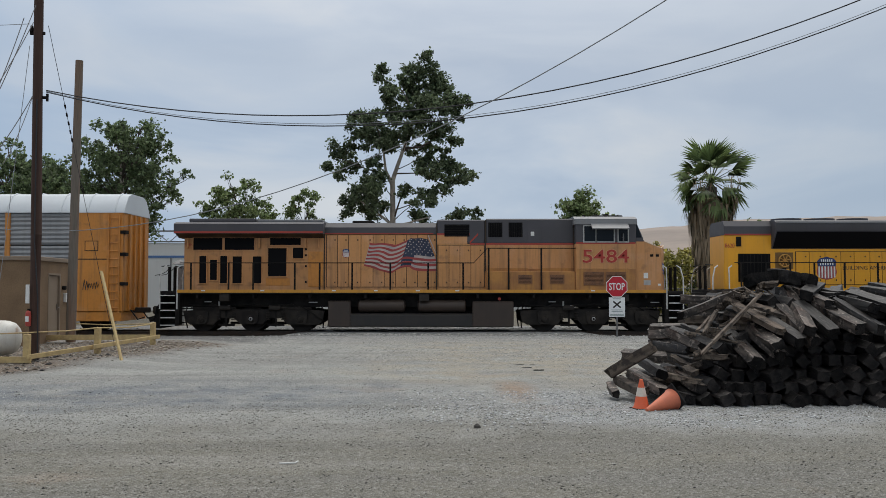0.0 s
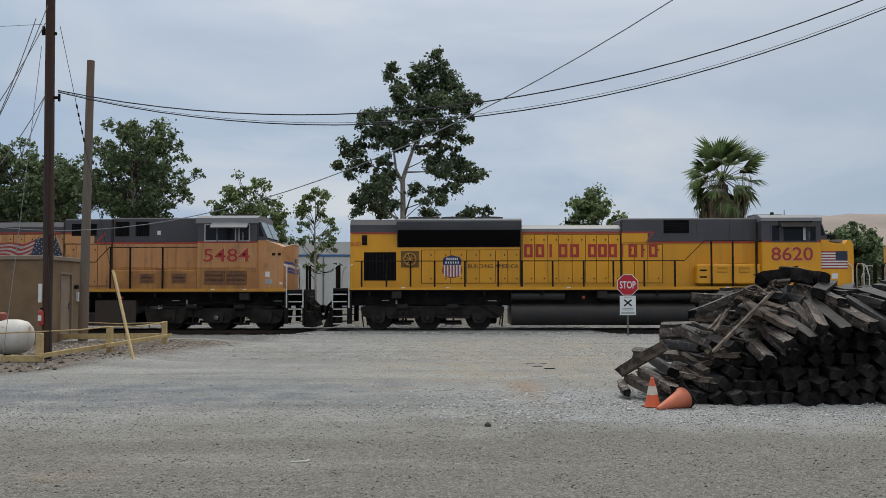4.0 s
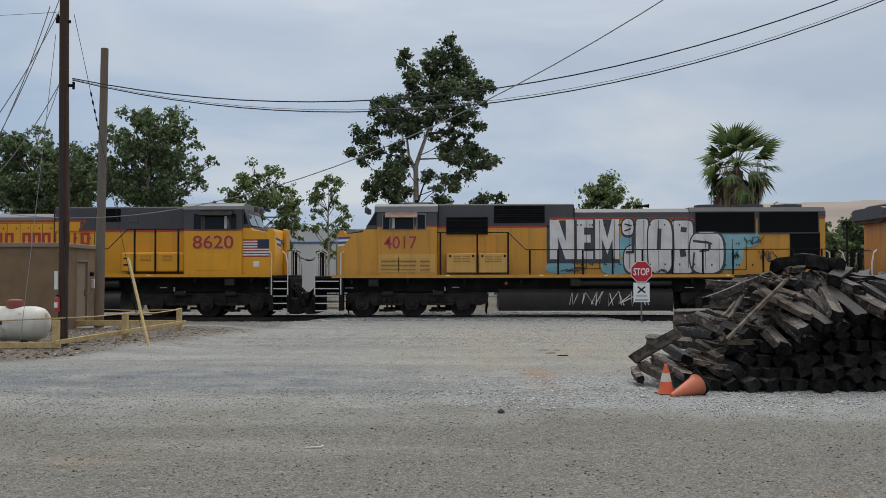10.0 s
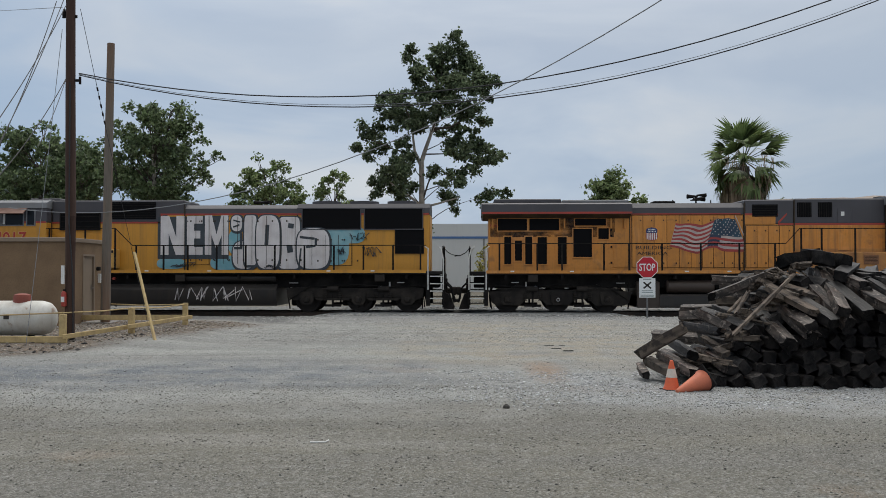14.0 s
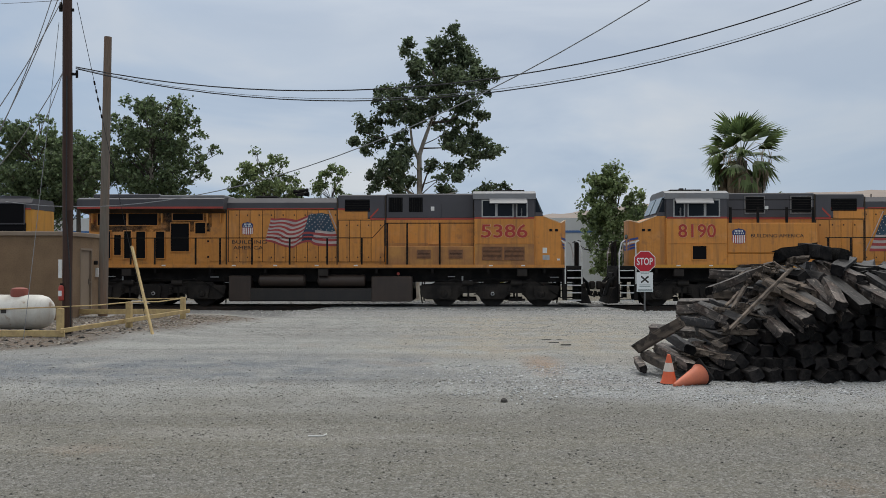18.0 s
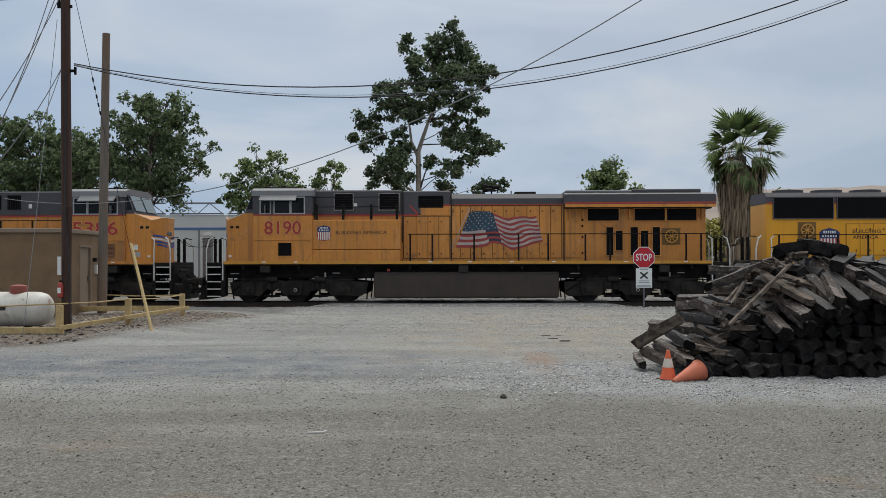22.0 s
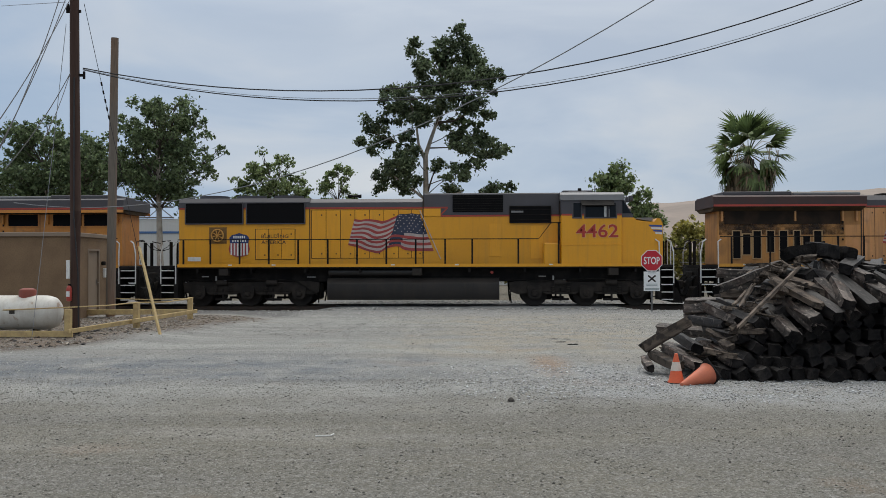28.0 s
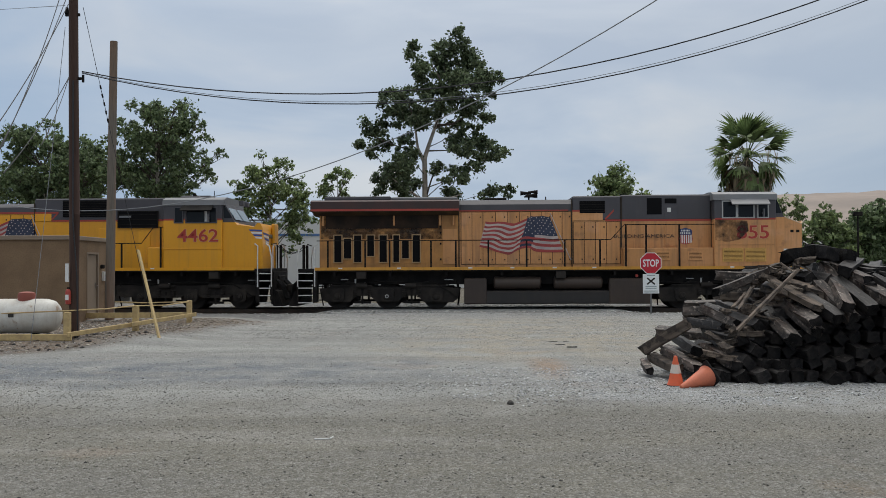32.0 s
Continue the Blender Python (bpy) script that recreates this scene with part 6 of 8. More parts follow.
    # door seams and latches read through the spray
    for x in (11.19, 11.65, 12.2, 12.8, 13.4, 14.0, 14.6, 15.2, 15.8, 16.5, 17.05, 17.6, 18.15):
        part("door_seam", Shape().box(x - 0.008, x + 0.008, -y - 0.038, -y - 0.03, 2.0 if x < 16 else 1.95, 3.98 if x < 16 else 3.2), seam_dark, g)
        for z in (2.16, 3.78) if x < 16 else (2.13, 3.0):
            part("door_latch", Shape().box(x + 0.22, x + 0.275, -y - 0.045, -y - 0.03, z - 0.035, z + 0.035, 0.006), seam_dark, g)
    # pale scrawl on the tank
    for k in range(6):
        x = 10.9 + k * 0.5
        pts = [(x + rng.uniform(0.0, 0.75) * (q / 5 + 0.2), -1.41, 0.75 + (0.34 if (q + k) % 2 else -0.30) * rng.uniform(0.5, 1.0)) for q in range(6)]
        part("tank_scrawl", Shape().tube(pts, 0.022, 4), paint_silver, g)


def autorack():
    c = thing("autorack_wagon", "tall yellow and grey autorack wagon with a pale roof", "rail wagon", m=pose(-39.55, TRACK_Y, 0))
    MOVING.append((c, -39.55))
    L = 27.3
    rack_yellow = yellow_mid
    rack_grey = material("galvanised_panel", (0.27, 0.28, 0.29), 0.5, 0.3, second=(0.2, 0.21, 0.22), scale=1.0, streak=(0.16, 0.15, 0.14), streak_amount=0.4)
    roof_white = material("wagon_roof", (0.56, 0.60, 0.63), 0.5, second=(0.48, 0.51, 0.54), scale=0.8)
    X = lambda u: u + 39.4
    part("sill", Shape().box(0.3, X(-12.9), -1.5, 1.5, 0.45, 0.85, 0.02), rack_yellow, c)
    part("end_panel", Shape().box(X(-14.85), X(-12.84), -1.55, -1.48, 0.85, 4.88, 0.02).box(X(-14.85), X(-12.84), 1.48, 1.55, 0.85, 4.88, 0.02), rack_yellow, c)
    d = part("end_door", Shape().prism([(-1.54, 0.85), (1.54, 0.85), (1.54, 4.85), (-1.54, 4.85)], X(-12.9), X(-12.84), axis="x"), rack_yellow, c)
    for y in (-0.9, -0.3, 0.3, 0.9):
        part("door_post", Shape().box(X(-12.84), X(-12.76), y - 0.05, y + 0.05, 0.9, 4.84, 0.01), rack_yellow, d)
    for z in (1.9, 3.1, 4.0):
        part("door_hinge", Shape().box(X(-13.0), X(-12.72), -1.58, -1.25, z, z + 0.14, 0.01), black_iron, d)
    part("roof", Shape().prism([(-1.58, 4.86), (1.58, 4.86), (1.54, 5.0), (1.1, 5.56), (0.7, 5.70), (-0.7, 5.70), (-1.1, 5.56), (-1.54, 5.0)], 0.0, X(-12.8), axis="x"), roof_white, c, "pale corrugated roof")
    for k in range(24):
        x = X(-13.2) - k * 1.1
        part("roof_rib", Shape().tube([(x, -1.59, 4.88), (x, -1.55, 5.01), (x, -1.11, 5.57), (x, -0.7, 5.72), (x, 0.7, 5.72)], 0.025, 5), roof_white, c)
    for side in (-1, 1):
        for x in (X(-13.42), X(-12.98)):
            part("ladder_rail", Shape().box(x - 0.025, x + 0.025, side * 1.56, side * 1.62, 0.8, 4.8), rack_yellow, c)
        for k in range(12):
            part("ladder_rung", Shape().cyl((X(-13.42), side * 1.6, 1.0 + k * 0.33), (X(-12.98), side * 1.6, 1.0 + k * 0.33), 0.018, n=6), rack_yellow, c)
    for x in [X(-14.9) - 2.65 * k for k in range(10)]:
        for side in (-1, 1):
            part("post", Shape().box(x - 0.10, x + 0.10, side * 1.46, side * 1.57, 0.85, 4.86, 0.01), rack_yellow, c)
    for k in range(9):
        x1 = X(-15.0) - 2.65 * k
        x0 = x1 - 2.45
        for side in (-1, 1):
            for j in range(3):
                z0 = 0.9 + j * 1.33
                s = Shape()
                n = 14
                pts = [(side * (1.50 + (0.02 if i % 2 else -0.01)), z0 + 1.28 * i / n) for i in range(n + 1)]
                for (ya, za), (yb, zb) in zip(pts, pts[1:]):
                    s.add([(x0, ya, za), (x1, ya, za), (x1, yb, zb), (x0, yb, zb)], [(0, 1, 2, 3)])
                part("side_panel", s, rack_grey, c)
    part("placard", Shape().box(X(-14.4), X(-13.85), -1.56, -1.552, 3.3, 3.72, 0.002), seam_dark, c)
    part("placard_face", Shape().box(X(-14.37), X(-13.88), -1.564, -1.56, 3.33, 3.69, 0.001), rack_yellow, c)
    part("panel_seam", Shape().box(X(-14.8), X(-13.5), -1.556, -1.55, 2.95, 2.99), seam_dark, c)
    rng = random.Random(8)
    for k in range(6):
        x = X(-14.45) + k * 0.1
        part("scrawl", Shape().tube([(x, -1.56, 1.75 + rng.uniform(-0.05, 0.05)), (x + 0.06, -1.56, 2.05 + rng.uniform(-0.1, 0.1)), (x + 0.1, -1.56, 1.82), (x + 0.15, -1.56, 1.98)], 0.014, 4), paint_ink, c)
    t = part("truck", Shape().box(X(-16.6), X(-13.9), -1.1, -0.95, 0.45, 0.75, 0.04).box(X(-16.6), X(-13.9), 0.95, 1.1, 0.45, 0.75, 0.04), black_iron, c)
    for u in (-16.1, -14.4):
        w = part("wheelset", wheelset_me, dusty_iron, t, m=pose(X(u), 0, 0.46) @ Matrix.Diagonal((0.84, 1, 0.84, 1)))
    part("coupler", Shape().box(X(-12.9), X(-12.2), -0.1, 0.1, 0.76, 0.98, 0.03), dusty_iron, c)
    for y in (-0.7, 0.6):
        part("air_hose", Shape().tube([(X(-12.8), y, 0.9), (X(-12.5), y, 0.5), (X(-12.2), y, 0.6)], 0.028, 6), rubber, c)


ge_locomotive("faded yellow six-axle diesel locomotive with a painted flag on the hood", -12.1, 1, yellow_old, "5484", "5484")
emd_wide_radiator("clean bright yellow diesel locomotive with large red wording on the hood", 10.35, yellow_new, "8620")
graffiti(emd_narrow("yellow diesel locomotive with its hood covered in silver graffiti", 33.2, 22.55, -1, yellow_road, "4017", True))
ge_locomotive("worn yellow six-axle diesel locomotive with a painted flag and red number", 55.57, 1, yellow_mid, "5386", "5386")
ge_locomotive("worn yellow diesel locomotive with a flag, shield and slogan panel", 78.32, -1, yellow_mid, "8190", "8190")
emd_narrow("clean bright yellow diesel locomotive with a large waving flag", 100.6, 22.05, 1, yellow_new, "4462", False)
ge_locomotive("faded yellow diesel locomotive with a burnt sooty patch on the cab", 122.56, 1, yellow_old, "855", "855")
autorack()

# ---- stop sign ----
sign_red = material("sign_red", (0.46, 0.012, 0.025), 0.35)
sign_white = material("sign_white", (0.72, 0.74, 0.74), 0.4)
notice_green = material("notice_green", (0.22, 0.27, 0.26), 0.5)
post_steel = material("galvanised_steel", (0.20, 0.20, 0.20), 0.5, 0.6, second=(0.12, 0.10, 0.09), scale=8)


def stop_sign():
    s = thing("stop_sign", "red octagonal stop sign over a white crossing notice, on post", "stop sign", m=pose(6.41, 32.75, 0.0))
    part("post", Shape().box(-0.03, 0.03, 0.0, 0.025, -0.3, 2.25, 0.004).box(-0.012, 0.012, -0.012, 0.0, -0.3, 2.2), post_steel, s)
    oct_ = lambda r: [(r / math.cos(math.pi / 8) * math.cos(math.pi / 8 + k * math.pi / 4), 1.86 + r / math.cos(math.pi / 8) * math.sin(math.pi / 8 + k * math.pi / 4)) for k in range(8)]
    part("border", Shape().prism(oct_(0.385), -0.022, -0.018), sign_white, s)
    part("face", Shape().prism(oct_(0.362), -0.026, -0.0225), sign_red, s)
    fit_words("STOP", -0.29, 0.29, 1.735, 1.99, -0.028, sign_white, s, bold=0.006)
    n = part("notice", Shape().box(-0.295, 0.295, -0.024, -0.018, 0.75, 1.46, 0.003), sign_white, s, "white crossing notice with a black cross")
    for a in (40, -40):
        part("cross_bar", Shape().box(-0.18, 0.18, -0.028, -0.0245, -0.03, 0.03).moved(Matrix.Translation((0, 0, 1.2)) @ Matrix.Rotation(radians(a), 4, "Y")), letter_black, n)
    for z, w in ((1.41, 0.15), (1.0, 0.2), (0.94, 0.2), (0.84, 0.25), (0.80, 0.25)):
        part("text_bar", Shape().box(-w, w, -0.0265, -0.0245, z - 0.012, z + 0.012), notice_green, n)


stop_sign()

# ---- traffic cones ----
cone_orange = material("cone_orange", (0.66, 0.11, 0.035), 0.55, second=(0.5, 0.12, 0.06), scale=7, amount=0.5)
cone_faded = material("cone_faded", (0.55, 0.15, 0.075), 0.65, second=(0.42, 0.13, 0.08), scale=5, amount=0.6)
cone_white = material("cone_white", (0.62, 0.55, 0.48), 0.6, second=(0.45, 0.40, 0.34), scale=15)


def traffic_cone(mat, label, m, k=1.0, collar=True):
    c = thing("traffic_cone", label, "cone", "traffic cones by the tie pile", m=m)
    r = lambda z: (0.125 - z * 0.222) * k
    h = 0.45
    part("base", Shape().box(-0.14 * k, 0.14 * k, -0.14 * k, 0.14 * k, 0.0, 0.025 * k, 0.008), rubber, c, "black rubber base")
    part("body", Shape().lathe([(r(0.0) * 1.05, 0.024 * k), (r(0.06), 0.06 * k), (r(0.25), 0.25 * k), (r(h), h * k), (r(h) * 0.6, h * k + 0.008)], 24), mat, c)
    if collar:
        part("reflective_collar", Shape().lathe([(r(0.20) + 0.003, 0.20 * k), (r(0.33) + 0.003, 0.33 * k)], 24), cone_white, c, "dirty white reflective collar")
    return c


traffic_cone(cone_orange, "upright orange traffic cone with a white collar", pose(3.0, 13.5, 0.0, 0, 0, 12))
traffic_cone(cone_faded, "faded orange traffic cone tipped over on its side", Matrix.Translation((3.48, 13.46, 0.165)) @ Vector((-0.50, -0.31, -0.14)).to_track_quat("Z", "Y").to_matrix().to_4x4() @ Matrix.Rotation(radians(38), 4, "Z"), 1.28, False)

# ---- pile of old railway ties ----
old_tie = material("old_tie_timber", (0.010, 0.0090, 0.0090), 0.6, second=(0.036, 0.031, 0.029), scale=11.0, amount=1.0, grain=30, grain_amount=0.9, bump=1.0, bump_scale=16, per_object=0.5, stretch=(1, 0.14, 1), spec=0.38,
                   blotches=(((0.006, 0.0055, 0.006), 5.0, 0.48, 0.60, 0.8), ((0.13, 0.11, 0.095), 14.0, 0.60, 0.68, 0.6)))
worn_tie = material("weathered_tie_timber", (0.036, 0.031, 0.0285), 0.62, second=(0.132, 0.108, 0.092), scale=11.0, amount=1.0, grain=28, grain_amount=0.9, bump=1.0, bump_scale=16, per_object=0.45, stretch=(1, 0.16, 1), spec=0.3,
                    blotches=(((0.012, 0.010, 0.010), 4.5, 0.50, 0.60, 0.8), ((0.28, 0.235, 0.20), 15.0, 0.56, 0.66, 0.8), ((0.07, 0.04, 0.028), 3.0, 0.52, 0.66, 0.6)))
# creosote black, darkened to put in the shade on the upright ends
tie_end = material("shaded_creosote_end", (0.0085, 0.0082, 0.0088), 0.7, second=(0.034, 0.030, 0.028), scale=7, amount=0.8, bump=1.0, bump_scale=30, per_object=0.5, spec=0.12)
pale_tie = material("split_tie_timber", (0.075, 0.056, 0.043), 0.9, second=(0.19, 0.15, 0.115), scale=12, amount=1.0, grain=25, grain_amount=0.8, bump=1.0, bump_scale=20, per_object=0.4, stretch=(1, 0.10, 1),
                    blotches=(((0.02, 0.016, 0.014), 6.0, 0.50, 0.60, 0.8),))


def tie_mesh(seed, w=0.23, h=0.18, length=2.6, rough=0.011, splinter=0.0):
    """A worn timber along y with rounded arrises, gouged faces, a slight bow and chewed ends."""
    rng = random.Random(seed)
    ring = [(-1, -0.80), (-0.95, -0.94), (-0.78, -1), (0.0, -0.975), (0.78, -1), (0.95, -0.94), (1, -0.80), (0.975, 0.0), (1, 0.80), (0.95, 0.94), (0.78, 1), (0.0, 0.97), (-0.78, 1), (-0.95, 0.94), (-1, 0.80), (-0.975, 0.0)]
    m, n = len(ring), 9
    worn = [rng.uniform(0.90, 1.02) for _ in ring]
    bow = (rng.uniform(-0.012, 0.012), rng.uniform(-0.012, 0.012))
    v = []
    for i in range(n):
        t = i / (n - 1)
        y = (t - 0.5) * length
        end = i in (0, n - 1)
        k = 0.955 if end else (0.99 if i in (1, n - 2) else 1.0)
        b = math.sin(math.pi * t)
        for j, (p, q) in enumerate(ring):
            gouge = 1 - (0.13 * rng.random() if rng.random() < 0.16 else 0.0)
            c = k * worn[j] * gouge
            v.append((p * w / 2 * c + bow[0] * b + rng.uniform(-rough, rough) * 0.55, y + (rng.uniform(-0.03, 0.03) - (splinter * rng.random() if i else -splinter * rng.random()) if end else 0), q * h / 2 * c + bow[1] * b + rng.uniform(-rough, rough) * 0.55))
    f = [(i * m + j, (i + 1) * m + j, (i + 1) * m + (j + 1) % m, i * m + (j + 1) % m) for i in range(n - 1) for j in range(m)]
    f += [tuple(range(m)), tuple(range(n * m - 1, n * m - m - 1, -1))]
    me = Shape().add(v, f).mesh("railway_tie", 38)
    for q in list(me.polygons)[-2:]:
        q.material_index = 1
    return me


BEAMS = (  # near foot, far head, width, height of single timbers on the slope
    (4.00, 15.00, 1.36, 5.07, 15.40, 1.73, 0.2, 0.16), (3.63, 14.60, 1.13, 4.12, 14.20, 0.89, 0.22, 0.16), (2.79, 14.90, 0.40, 3.41, 14.40, 0.88, 0.09, 0.21),
    (4.90, 14.90, 1.54, 5.36, 14.10, 1.15, 0.2, 0.12), (5.17, 15.00, 1.52, 5.70, 14.60, 1.33, 0.24, 0.16), (6.02, 15.60, 1.80, 5.76, 14.00, 1.17, 0.25, 0.2), (6.15, 15.50, 1.79, 6.32, 14.55, 1.56, 0.22, 0.18), (6.62, 15.8, 1.70, 6.90, 14.2, 1.50, 0.25, 0.2), (7.3, 15.9, 1.72, 7.45, 14.2, 1.45, 0.25, 0.2),
    (5.00, 15.20, 1.29, 5.22, 13.85, 0.93, 0.25, 0.19), (4.79, 15.20, 1.13, 4.83, 13.75, 0.70, 0.25, 0.19), (6.41, 16.20, 1.76, 6.33, 14.50, 1.45, 0.24, 0.18))
LOW_BEAMS = (
    (3.12, 14.80, 0.42, 3.40, 13.70, 0.24, 0.24, 0.16), (2.93, 14.90, 0.30, 3.15, 14.00, 0.21, 0.22, 0.15), (3.89, 15.20, 0.43, 4.02, 13.90, 0.26, 0.22, 0.17),
    (3.42, 15.30, 0.58, 3.44, 14.00, 0.48, 0.22, 0.17), (4.21, 15.40, 1.27, 4.57, 15.20, 1.26, 0.2, 0.16), (3.76, 15.60, 0.84, 4.10, 14.80, 0.79, 0.22, 0.16),
    (2.80, 14.95, 0.22, 2.79, 14.40, 0.12, 0.15, 0.13), (3.95, 15.40, 0.69, 4.22, 14.20, 0.63, 0.24, 0.2), (3.3, 15.6, 0.35, 3.75, 14.4, 0.3, 0.24, 0.18), (3.5, 15.0, 0.16, 3.85, 13.85, 0.10, 0.24, 0.18))
SLATS = (
    (4.00, 13.80, 0.81, 5.25, 14.70, 1.73, 0.09, 0.05), (4.20, 14.30, 1.12, 4.56, 14.80, 1.46, 0.07, 0.04), (4.12, 14.40, 1.14, 4.45, 14.80, 1.37, 0.06, 0.04),
    (5.13, 15.60, 1.77, 5.50, 15.60, 1.85, 0.18, 0.1), (4.70, 15.70, 1.77, 5.20, 15.80, 1.79, 0.08, 0.05))


def tie_pile():
    rng = random.Random(11)
    meshes = [tie_mesh(i, 0.225, 0.19, 2.0, 0.011, 0.02) for i in range(10)]
    split = [tie_mesh(20 + i, 0.17, 0.11, 2.3, 0.02, 0.25) for i in range(5)]
    slats = [tie_mesh(40 + i, 0.07, 0.035, 2.0, 0.008, 0.3) for i in range(3)]
    n = 0

    def lay(me, mat, m, label):
        if not me.materials:
            me.materials.append(mat)
            me.materials.append(tie_end if mat in (old_tie, worn_tie) else mat)
        t = link("railway_tie", me, mat, m=m)
        tagged(t, label, "timber", "pile of old railway ties")

    def beam(x, y, z, u, v, w, wide, tall, mat, label, seed):
        a, b = Vector((x, y, z)), Vector((u, v, w))
        d = b - a
        side = d.cross(Vector((0, 0, 1))).normalized()
        m = Matrix((side, d.normalized(), side.cross(d.normalized()))).transposed().to_4x4()
        lay(tie_mesh(seed, wide * 0.87, tall * 0.9, d.length + 0.1, 0.011, 0.10), mat, Matrix.Translation((a + b) / 2) @ m @ Matrix.Rotation(radians(rng.uniform(-18, 18)), 4, "Y"), label)

    dark = "old black creosoted railway tie in a heap"
    # ends towards the yard, each layer further back
    row, z = 0, 0.09
    while z < 2.0:
        x = 3.98 + 0.62 * z + rng.uniform(0, 0.15)
        while x < 9.6 - 0.2 * z:
            top = 0.85 + 0.88 * float(smooth(4.3, 5.6, np.float64(x))) - 0.12 * float(smooth(6.0, 6.8, np.float64(x))) + 0.06 * math.sin(x * 5)
            if z < top:
                pitch = rng.uniform(-1, 8)
                yaw = rng.uniform(-9, 15) - (x - 5.5) * 3
                front = 13.72 + 0.82 * z + rng.uniform(-0.16, 0.16)
                roll = rng.choice((rng.uniform(-8, 8), rng.uniform(20, 60), rng.uniform(-40, -15)))
                way = Vector((-math.sin(radians(yaw)), math.cos(radians(yaw)), math.sin(radians(pitch))))
                c = Vector((x, front, z + rng.uniform(-0.03, 0.03))) + way * 1.0
                lay(meshes[n % 10], old_tie, pose(*c, pitch, 0, yaw) @ Matrix.Rotation(radians(roll), 4, "Y"), dark)
                n += 1
            x += rng.uniform(0.235, 0.295)
        z += 0.185
        row += 1
    # timbers lying across, behind the butts
    for k in range(26):
        z = 0.12 + 0.2 * (k // 4)
        x = 5.4 + 0.3 * z + (k % 4) * 1.15
        lay(meshes[k % 10], old_tie, pose(x, 15.1 + 0.35 * z + rng.uniform(-0.1, 0.1), z, 0, rng.uniform(-10, 10), 90 + rng.uniform(-12, 12)), dark)
    # loose layer over the crown of the heap
    for k in range(12):
        x = rng.uniform(6.2, 9.0)
        lay(tie_mesh(200 + k), old_tie, pose(x, 15.5 + rng.uniform(-0.3, 0.3), 1.68 + rng.uniform(-0.06, 0.12), rng.uniform(2, 10), rng.uniform(-30, 30), rng.uniform(-32, 32)) @ Matrix.Diagonal((1, rng.uniform(0.4, 0.55), 1, 1)), dark)
    for k in range(10):
        lay(tie_mesh(220 + k), worn_tie, pose(4.6 + k * 0.12, 16.4 + rng.uniform(-0.2, 0.3), 0.5 + k * 0.12, rng.uniform(-4, 10), rng.uniform(-20, 20), rng.uniform(20, 70)), dark)
    for k, row in enumerate(BEAMS):
        beam(*row, pale_tie if k in (2, 3, 4) else old_tie if k in (7, 8, 11) else worn_tie, "split brown timber with a torn end" if k in (2, 3, 4) else "weathered railway tie lying on the slope of the heap", 100 + k)
    for k in range(7):
        x, up = 4.72 + 0.30 * k, min(1.58, 1.12 + 0.12 * k)
        beam(x, 14.85 + rng.uniform(-0.15, 0.1), up, x + rng.uniform(0.15, 0.45), 13.85 + 0.03 * k + rng.uniform(-0.1, 0.15), up - rng.uniform(0.36, 0.52), 0.25, 0.21, worn_tie if k % 2 else old_tie, "weathered railway tie lying on the slope of the heap", 180 + k)
    for k, row in enumerate(LOW_BEAMS):
        beam(*row, pale_tie if k in (1, 4) else (worn_tie, old_tie)[k % 2], "weathered railway tie slumped at the foot of the heap", 130 + k)
    for k, row in enumerate(SLATS):
        beam(*row, pale_tie, "long pale splintered slat leaning on the heap", 150 + k)
    # charred butts across the top
    for k, row in enumerate(((5.30, 15.35, 1.96, 5.98, 15.60, 2.05, 0.28, 0.26), (5.86, 15.75, 2.05, 6.02, 15.20, 2.00, 0.30, 0.27), (6.22, 15.7, 1.98, 6.34, 15.25, 1.96, 0.28, 0.25))):
        beam(*row, tie_end, "charred black tie butt lying across the heap top", 170 + k)
    for k in range(26):
        x = rng.uniform(4.75, 5.6)
        lay(split[k % 5] if k % 2 else slats[k % 3], pale_tie, pose(x, 15.2 + rng.uniform(-0.2, 0.3), 1.62 + (x - 4.75) * 0.25 + rng.uniform(-0.08, 0.1), rng.uniform(-25, 25), rng.uniform(-30, 30), rng.uniform(0, 180)) @ Matrix.Diagonal((0.7, rng.uniform(0.1, 0.28), 0.7, 1)), "broken timber splinter on the heap")
    # splinters and scraps
    for k in range(54):
        x, y = rng.uniform(3.3, 5.3), rng.uniform(13.8, 14.9)
        z = max(0.15, 0.22 + (x - 3.6) * 0.72) + rng.uniform(0, 0.15)
        lay(split[k % 5] if k % 3 else slats[k % 3], pale_tie, pose(x, y + 0.5 * z, z, rng.uniform(-20, 20), rng.uniform(-30, 30), rng.uniform(0, 180)) @ Matrix.Diagonal((0.8, rng.uniform(0.12, 0.35), 0.8, 1)), "broken timber splinter on the heap")
    for k in range(4):
        x, y = rng.uniform(1.6, 2.8), rng.uniform(17.8, 21.0)
        lay(tie_mesh(300 + k, 0.06, 0.03, 2.0, 0.008, 0.3), old_tie, pose(x, y, 0.015, rng.uniform(-2, 2), rng.uniform(-20, 20), rng.uniform(60, 120)) @ Matrix.Diagonal((0.6, rng.uniform(0.06, 0.16), 0.6, 1)), "thin broken timber sliver on the gravel")


tie_pile()

